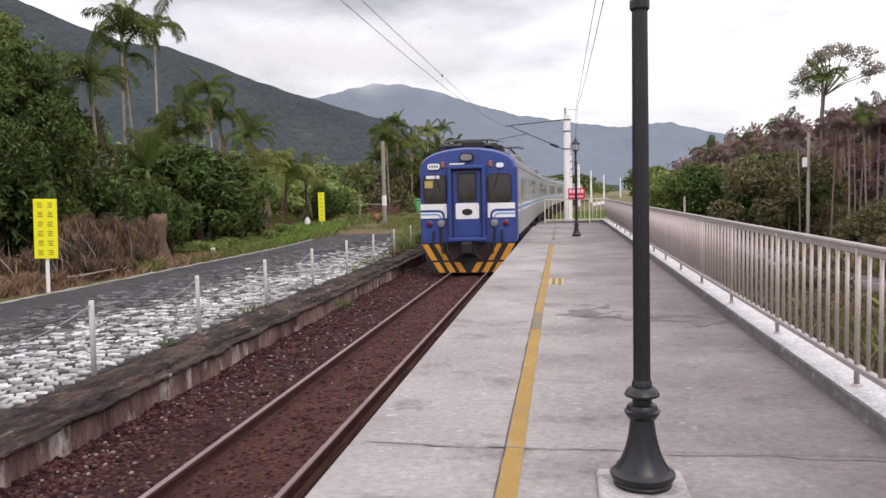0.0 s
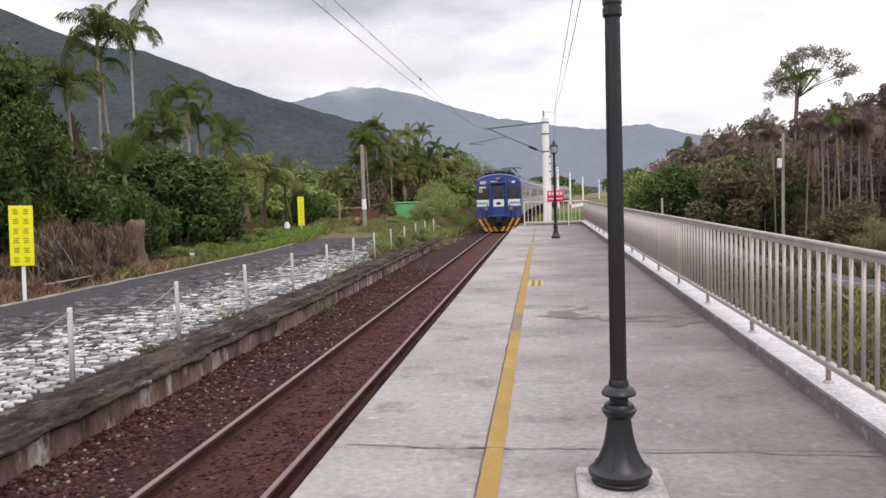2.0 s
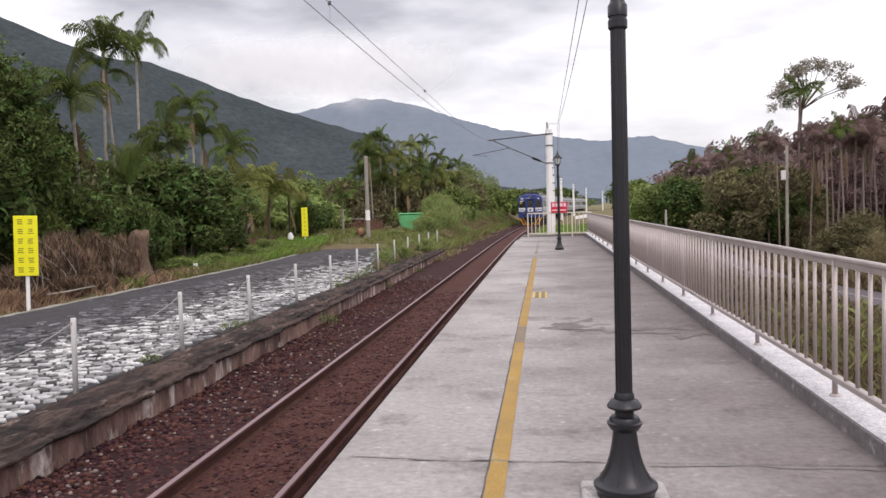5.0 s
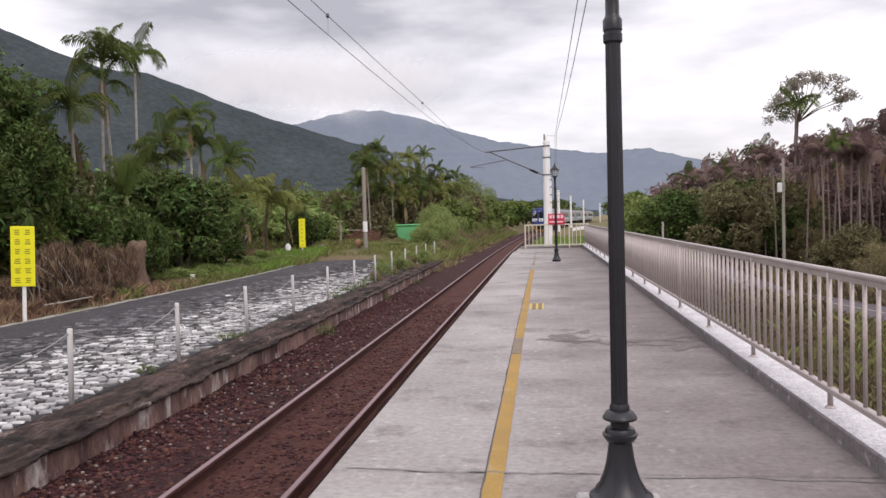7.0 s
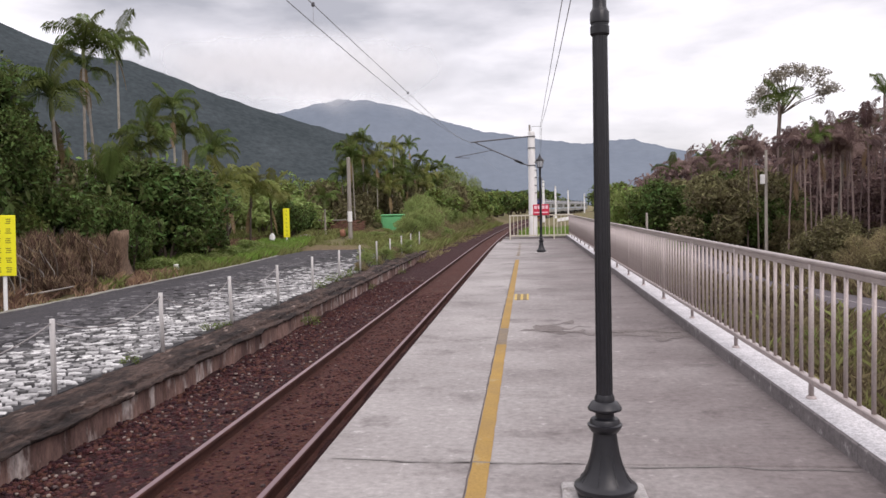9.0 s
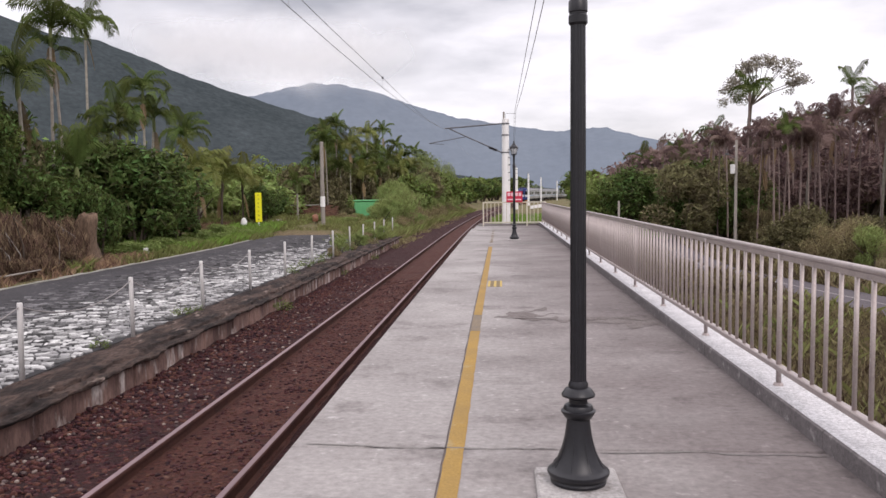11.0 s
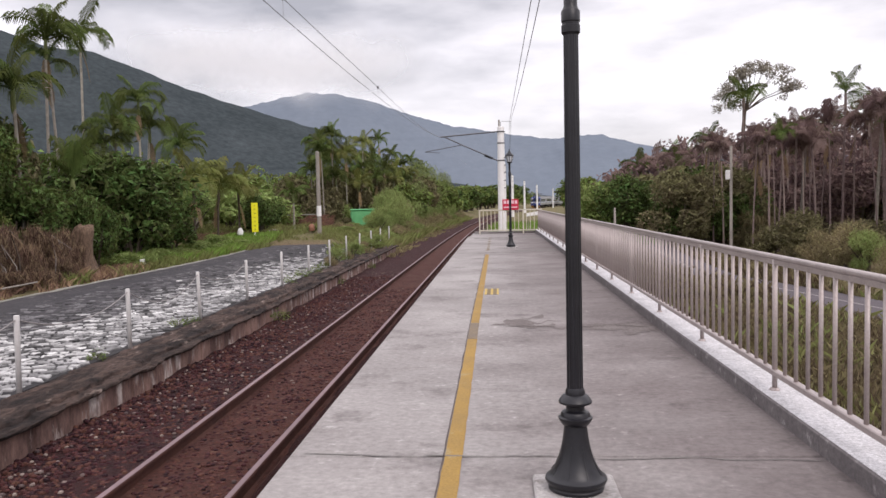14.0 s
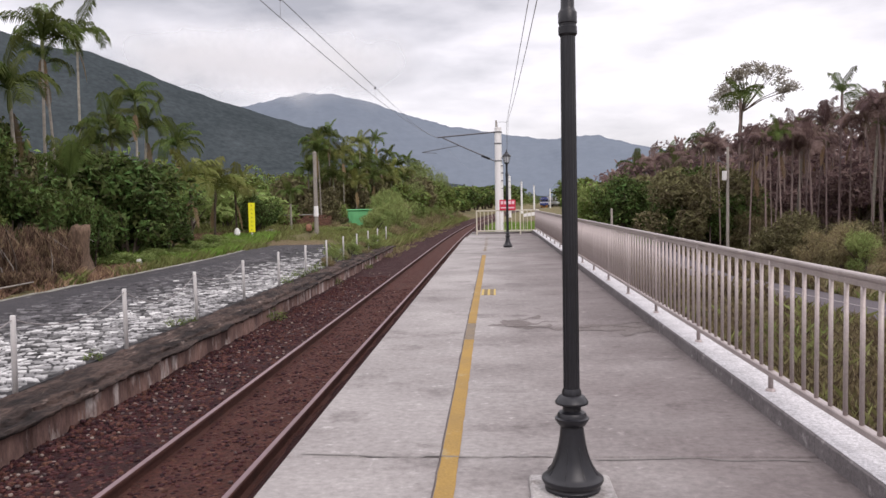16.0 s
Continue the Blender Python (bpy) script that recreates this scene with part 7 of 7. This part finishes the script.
            lathe(bm, [(r, 0.0), (r, 0.012), (r * 0.5, 0.028)], n=16)
            bmesh.ops.transform(bm, matrix=pose(sx * xx, -0.028, 1.5, 90, 0, 0), verts=bm.verts)
            part("lens", bm, m, lamp_)
        bm = bmesh.new()
        tube(bm, [(sx * 0.80, -0.07, 1.38), (sx * 0.78, -0.08, 1.0), (sx * 0.72, -0.10, 0.62)], 0.035, 6)
        part("air_hose", bm, M_TRAIN_BLACK, car)
        bm = bmesh.new()
        tube(bm, [(sx * 0.62, -0.1, 0.98), (sx * 0.60, -0.14, 0.7), (sx * 0.42, -0.16, 0.45), (sx * 0.25, -0.12, 0.6)], 0.028, 6)
        part("brake_hose", bm, M_TRAIN_BLACK, car)
        bm = bmesh.new()
        tube(bm, [(sx * 1.0, -0.06, 1.30), (sx * 1.02, -0.09, 0.9)], 0.03, 6)
        part("jumper_cable", bm, M_TRAIN_BLACK, car)
        slab_part("marker_light", sx * 0.70 - 0.055, sx * 0.70 + 0.055, 3.13, 3.31, 0.02, 0.22, M_ORANGE, car, "orange marker light", 0.015)
    # top lamp, number boxes
    hl = rounded("top_lamp_box", -0.21, 0.21, 3.30, 3.54, 0.10, -0.03, 0.24, M_TRAIN_BLACK, car, "dark oval lamp housing")
    rounded("top_lamp_lens", -0.17, 0.17, 3.33, 3.51, 0.085, -0.045, -0.02, M_LENS, hl)
    nb = rounded("number_box", -1.15, -0.79, 3.09, 3.26, 0.075, -0.01, 0.2, M_TRAIN_WHITE, car, "white rounded number box")
    for k in range(4):
        slab_part("lettering_bar", -1.10 + 0.07 * k, -1.055 + 0.07 * k, 3.135, 3.215, -0.014, -0.008, M_LENS, nb, bevel=0)
    rounded("number_box", 0.86, 1.08, 3.10, 3.24, 0.065, -0.01, 0.2, M_TRAIN_WHITE, car, "white oval number box")
    slab_part("destination_card", -1.2, -0.8, 2.82, 2.91, -0.026, -0.02, M_TRAIN_WHITE, car, "white card in the window", 0)
    slab_part("destination_card", -1.24, -1.0, 2.55, 2.76, -0.026, -0.02, M_MARK_PALE, car, "pale card in the window", 0)
    slab_part("name_bar", -0.50, -0.06, 3.215, 3.255, -0.005, 0.2, M_TRAIN_WHITE, car, bevel=0)
    # pilot with hazard stripes
    bm = bmesh.new()
    poly_prism(bm, [(-1.37, 0.94), (1.37, 0.94), (1.24, 0.36), (1.02, 0.05), (-1.02, 0.05), (-1.24, 0.36)], [((0, 0.02, 0), (1, 0, 0), (0, 0, 1)), ((0, 0.6, 0), (1, 0, 0), (0, 0, 1))])
    pilot = part("pilot", bm, M_TRAIN_BLACK, car, "black and yellow striped pilot")
    for sx in (-1, 1):
        # lower plough: short slanted bars; upper corners: long slanted bars
        for k in range(3):
            xb = 0.07 + 0.31 * k
            bm = bmesh.new()
            poly_prism(bm, [(sx * xb, 0.06), (sx * (xb + 0.18), 0.06), (sx * (xb + 0.36), 0.36), (sx * (xb + 0.18), 0.36)], [((0, 0.010, 0), (1, 0, 0), (0, 0, 1)), ((0, 0.019, 0), (1, 0, 0), (0, 0, 1))])
            part("hazard_stripe", bm, M_TRAIN_YELLOW, pilot)
        for xb, wide in ((0.58, 0.15), (0.92, 0.18)):
            bm = bmesh.new()
            poly_prism(bm, [(sx * xb, 0.42), (sx * (xb + wide), 0.42), (sx * (xb + wide + 0.27), 0.90), (sx * (xb + 0.27), 0.90)], [((0, 0.008, 0), (1, 0, 0), (0, 0, 1)), ((0, 0.018, 0), (1, 0, 0), (0, 0, 1))])
            part("hazard_stripe", bm, M_TRAIN_YELLOW, pilot)
        bm = bmesh.new()
        poly_prism(bm, [(sx * 0.30, 0.45), (sx * 0.40, 0.45), (sx * 0.58, 0.86), (sx * 0.47, 0.86)], [((0, 0.008, 0), (1, 0, 0), (0, 0, 1)), ((0, 0.018, 0), (1, 0, 0), (0, 0, 1))])
        part("hazard_stripe", bm, M_RAIL_RUST, pilot, "rusty brown stripe")
    # coupler
    bm = bmesh.new()
    box(bm, -0.16, -0.45, 0.62, 0.16, 0.1, 0.98, 0.05)
    box(bm, -0.24, -0.10, 0.55, 0.24, 0.02, 1.02, 0.03)
    part("coupler", bm, M_TRAIN_BLACK, car, "black knuckle coupler")
    slab_part("buffer_recess", -0.28, 0.28, 0.42, 0.92, -0.002, 0.03, M_TRAIN_BLACK, car, bevel=0)
    for x0, x1, y0_, y1_, z1 in ((-0.95, -0.35, 0.75, 1.5, 3.84), (-0.2, 0.45, 0.6, 1.3, 3.93), (0.55, 1.0, 0.8, 1.7, 3.80), (-0.8, 0.7, 2.6, 3.5, 3.98)):
        slab_part("roof_gear", x0, x1, 3.50, z1, y0_, y1_, M_TRAIN_BLACK, car, "sooty roof equipment", 0.04)
    # folded pantograph at the near end, raised one further on
    for y0_, high in ((1.6, 0.0), (17.2, 0.62)):
        pg = empty("pantograph", 0, y0_, 3.72)
        pg.parent = car
        slab_part("base_frame", -0.7, 0.7, 0.02, 0.10, -0.9, 0.9, M_TRAIN_BLACK, pg, bevel=0.02)
        bm = bmesh.new()
        for sx in (-0.5, 0.5):
            tube(bm, [(sx, -0.7, 0.1), (sx * 0.9, 0.6, 0.2 + high * 0.55), (sx * (0.9 if not high else 0.25), -0.1, 0.26 + high)], 0.035 if not high else 0.05, 5)
        part("arms", bm, M_DARK_STEEL, pg)
        bm = bmesh.new()
        tube(bm, [(-0.85, -0.1, 0.22 + high), (-0.6, -0.1, 0.29 + high), (0.6, -0.1, 0.29 + high), (0.85, -0.1, 0.22 + high)], 0.035 if not high else 0.06, 6)
        part("collector", bm, M_DARK_STEEL, pg)
        for sx in (-0.6, 0.6):
            for sy in (-0.7, 0.7):
                bm = bmesh.new()
                lathe(bm, [(0.06, -0.1), (0.09, -0.06), (0.06, -0.03), (0.09, 0.0), (0.06, 0.03)], sx, sy, n=8)
                part("insulator", bm, M_INSULATOR, pg)
    return car


CARS = 7
last_car = build_car(True)
tagged(last_car, "blue-ended silver electric train car with hazard stripes", "train car", "cars of the departing train")
mid_car = build_car(False)
tagged(mid_car, "silver stainless train car with blue waist stripes", "train car", "cars of the departing train")
cars = [last_car, mid_car] + [copy_thing(mid_car, pose(0, 60 + 20 * k, 0)) for k in range(CARS - 2)]


# ---- paving stones of the old platform, the nearest as single pieces ----
def pave():
    """Crazy paving: irregular flat stones in uneven rows with thin dark joints."""
    r = random.Random(19)
    ax, ay = 0.17, 0.145
    turn = radians(27)
    ct, st = math.cos(turn), math.sin(turn)
    rows_n, cols_n = 345, 160
    corner = {}
    for j in range(rows_n + 1):
        for i in range(2 * cols_n + 2):
            u, v = 0.5 * ax * i - 4.6 + r.uniform(-0.040, 0.040), ay * j - 6.0 + r.uniform(-0.048, 0.048)
            u, v = u * ct - v * st, u * st + v * ct
            corner[j, i] = (u + 0.10 * noise.noise((u * 1.3, v * 1.3, 2)), v + 0.10 * noise.noise((u * 1.3, v * 1.3, 6)))
    singles = 0
    groups = {"pale": ([], []), "worn": ([], [])}
    for j in range(rows_n):
        for c in range(cols_n):
            i0 = 2 * c + j % 2
            if i0 + 2 > 2 * cols_n + 1:
                continue
            ring = [corner[j, i0], corner[j, i0 + 1], corner[j, i0 + 2], corner[j + 1, i0 + 2], corner[j + 1, i0 + 1], corner[j + 1, i0]]
            cx, cy = sum(q[0] for q in ring) / 6, sum(q[1] for q in ring) / 6
            if not (-5.0 < cx < -0.72 and -6.0 < cy < 40.0):
                continue
            far = (-cx - 0.7) / 3.2
            if r.random() > (0.35 + 0.62 * (1 - smooth_step(0.7, 1.2, far))) * (1 - 0.85 * smooth_step(22, 35, cy)):
                continue
            fit = r.uniform(0.72, 0.94)
            h = r.uniform(0.008, 0.034)
            tx_, ty_ = r.uniform(-0.06, 0.06), r.uniform(-0.06, 0.06)
            z = (-0.545 if far < 0.95 else -0.528)
            verts = []
            for scale, top in ((1.0, False), (0.97, True), (0.84, True)):
                for q in ring:
                    dx, dy = (q[0] - cx) * fit * scale, (q[1] - cy) * fit * scale
                    lift = h + tx_ * dx + ty_ * dy - (0.007 if scale == 0.97 else 0.0) if top else -0.02
                    verts.append((dx, dy, lift))
            faces = [tuple(range(17, 11, -1))]
            for a0 in (0, 6):
                for k in range(6):
                    faces.append((a0 + k, a0 + 6 + k, a0 + 6 + (k + 1) % 6, a0 + (k + 1) % 6))
            px = wall_x(cy) + cx
            if 6.4 < cy < 11.5 and far < 0.6 and singles < 300:
                ob = raw("paving_stone", verts, faces, M_STONE, old_platform)
                ob.location = (px, cy, z)
                singles += 1
                continue
            key = "worn" if far + r.uniform(-0.22, 0.22) + 0.25 * noise.noise((px * 0.6, cy * 0.35, 7)) > 0.68 else "pale"
            vs, fs = groups[key]
            base = len(vs)
            vs += [(px + a0, cy + b0, z + c0) for a0, b0, c0 in verts]
            fs += [tuple(k + base for k in f) for f in faces]
    tagged(raw("paving_stones", *groups["pale"], M_STONE_I, old_platform), "pale irregular stones set in dark bedding", kind="stuff")
    tagged(raw("worn_paving_stones", *groups["worn"], M_STONE_WORN, old_platform), "dark dirty stones set in the path", kind="stuff")


pave()


# ---- motion of the train ----
def train_at(t):
    """Way along the line of the train's tail."""
    return 22.8 + 13.2 * t + 0.18 * t * t


def motions():
    for i, ob in enumerate(cars):
        rows = []
        for k in range(33):
            t = 0.5 * k
            y = train_at(t) + CAR_PITCH * i
            ya, yb = y + 2.9, y + CAR_L - 2.9
            h = math.atan2(track_x(yb) - track_x(ya), yb - ya)
            x = track_x(ya) - 2.9 * math.tan(h)
            rows.append((t, pose(x, y, RAIL_Z - 0.055, 0, 0, -math.degrees(h))))
        walk(ob, rows)


motions()
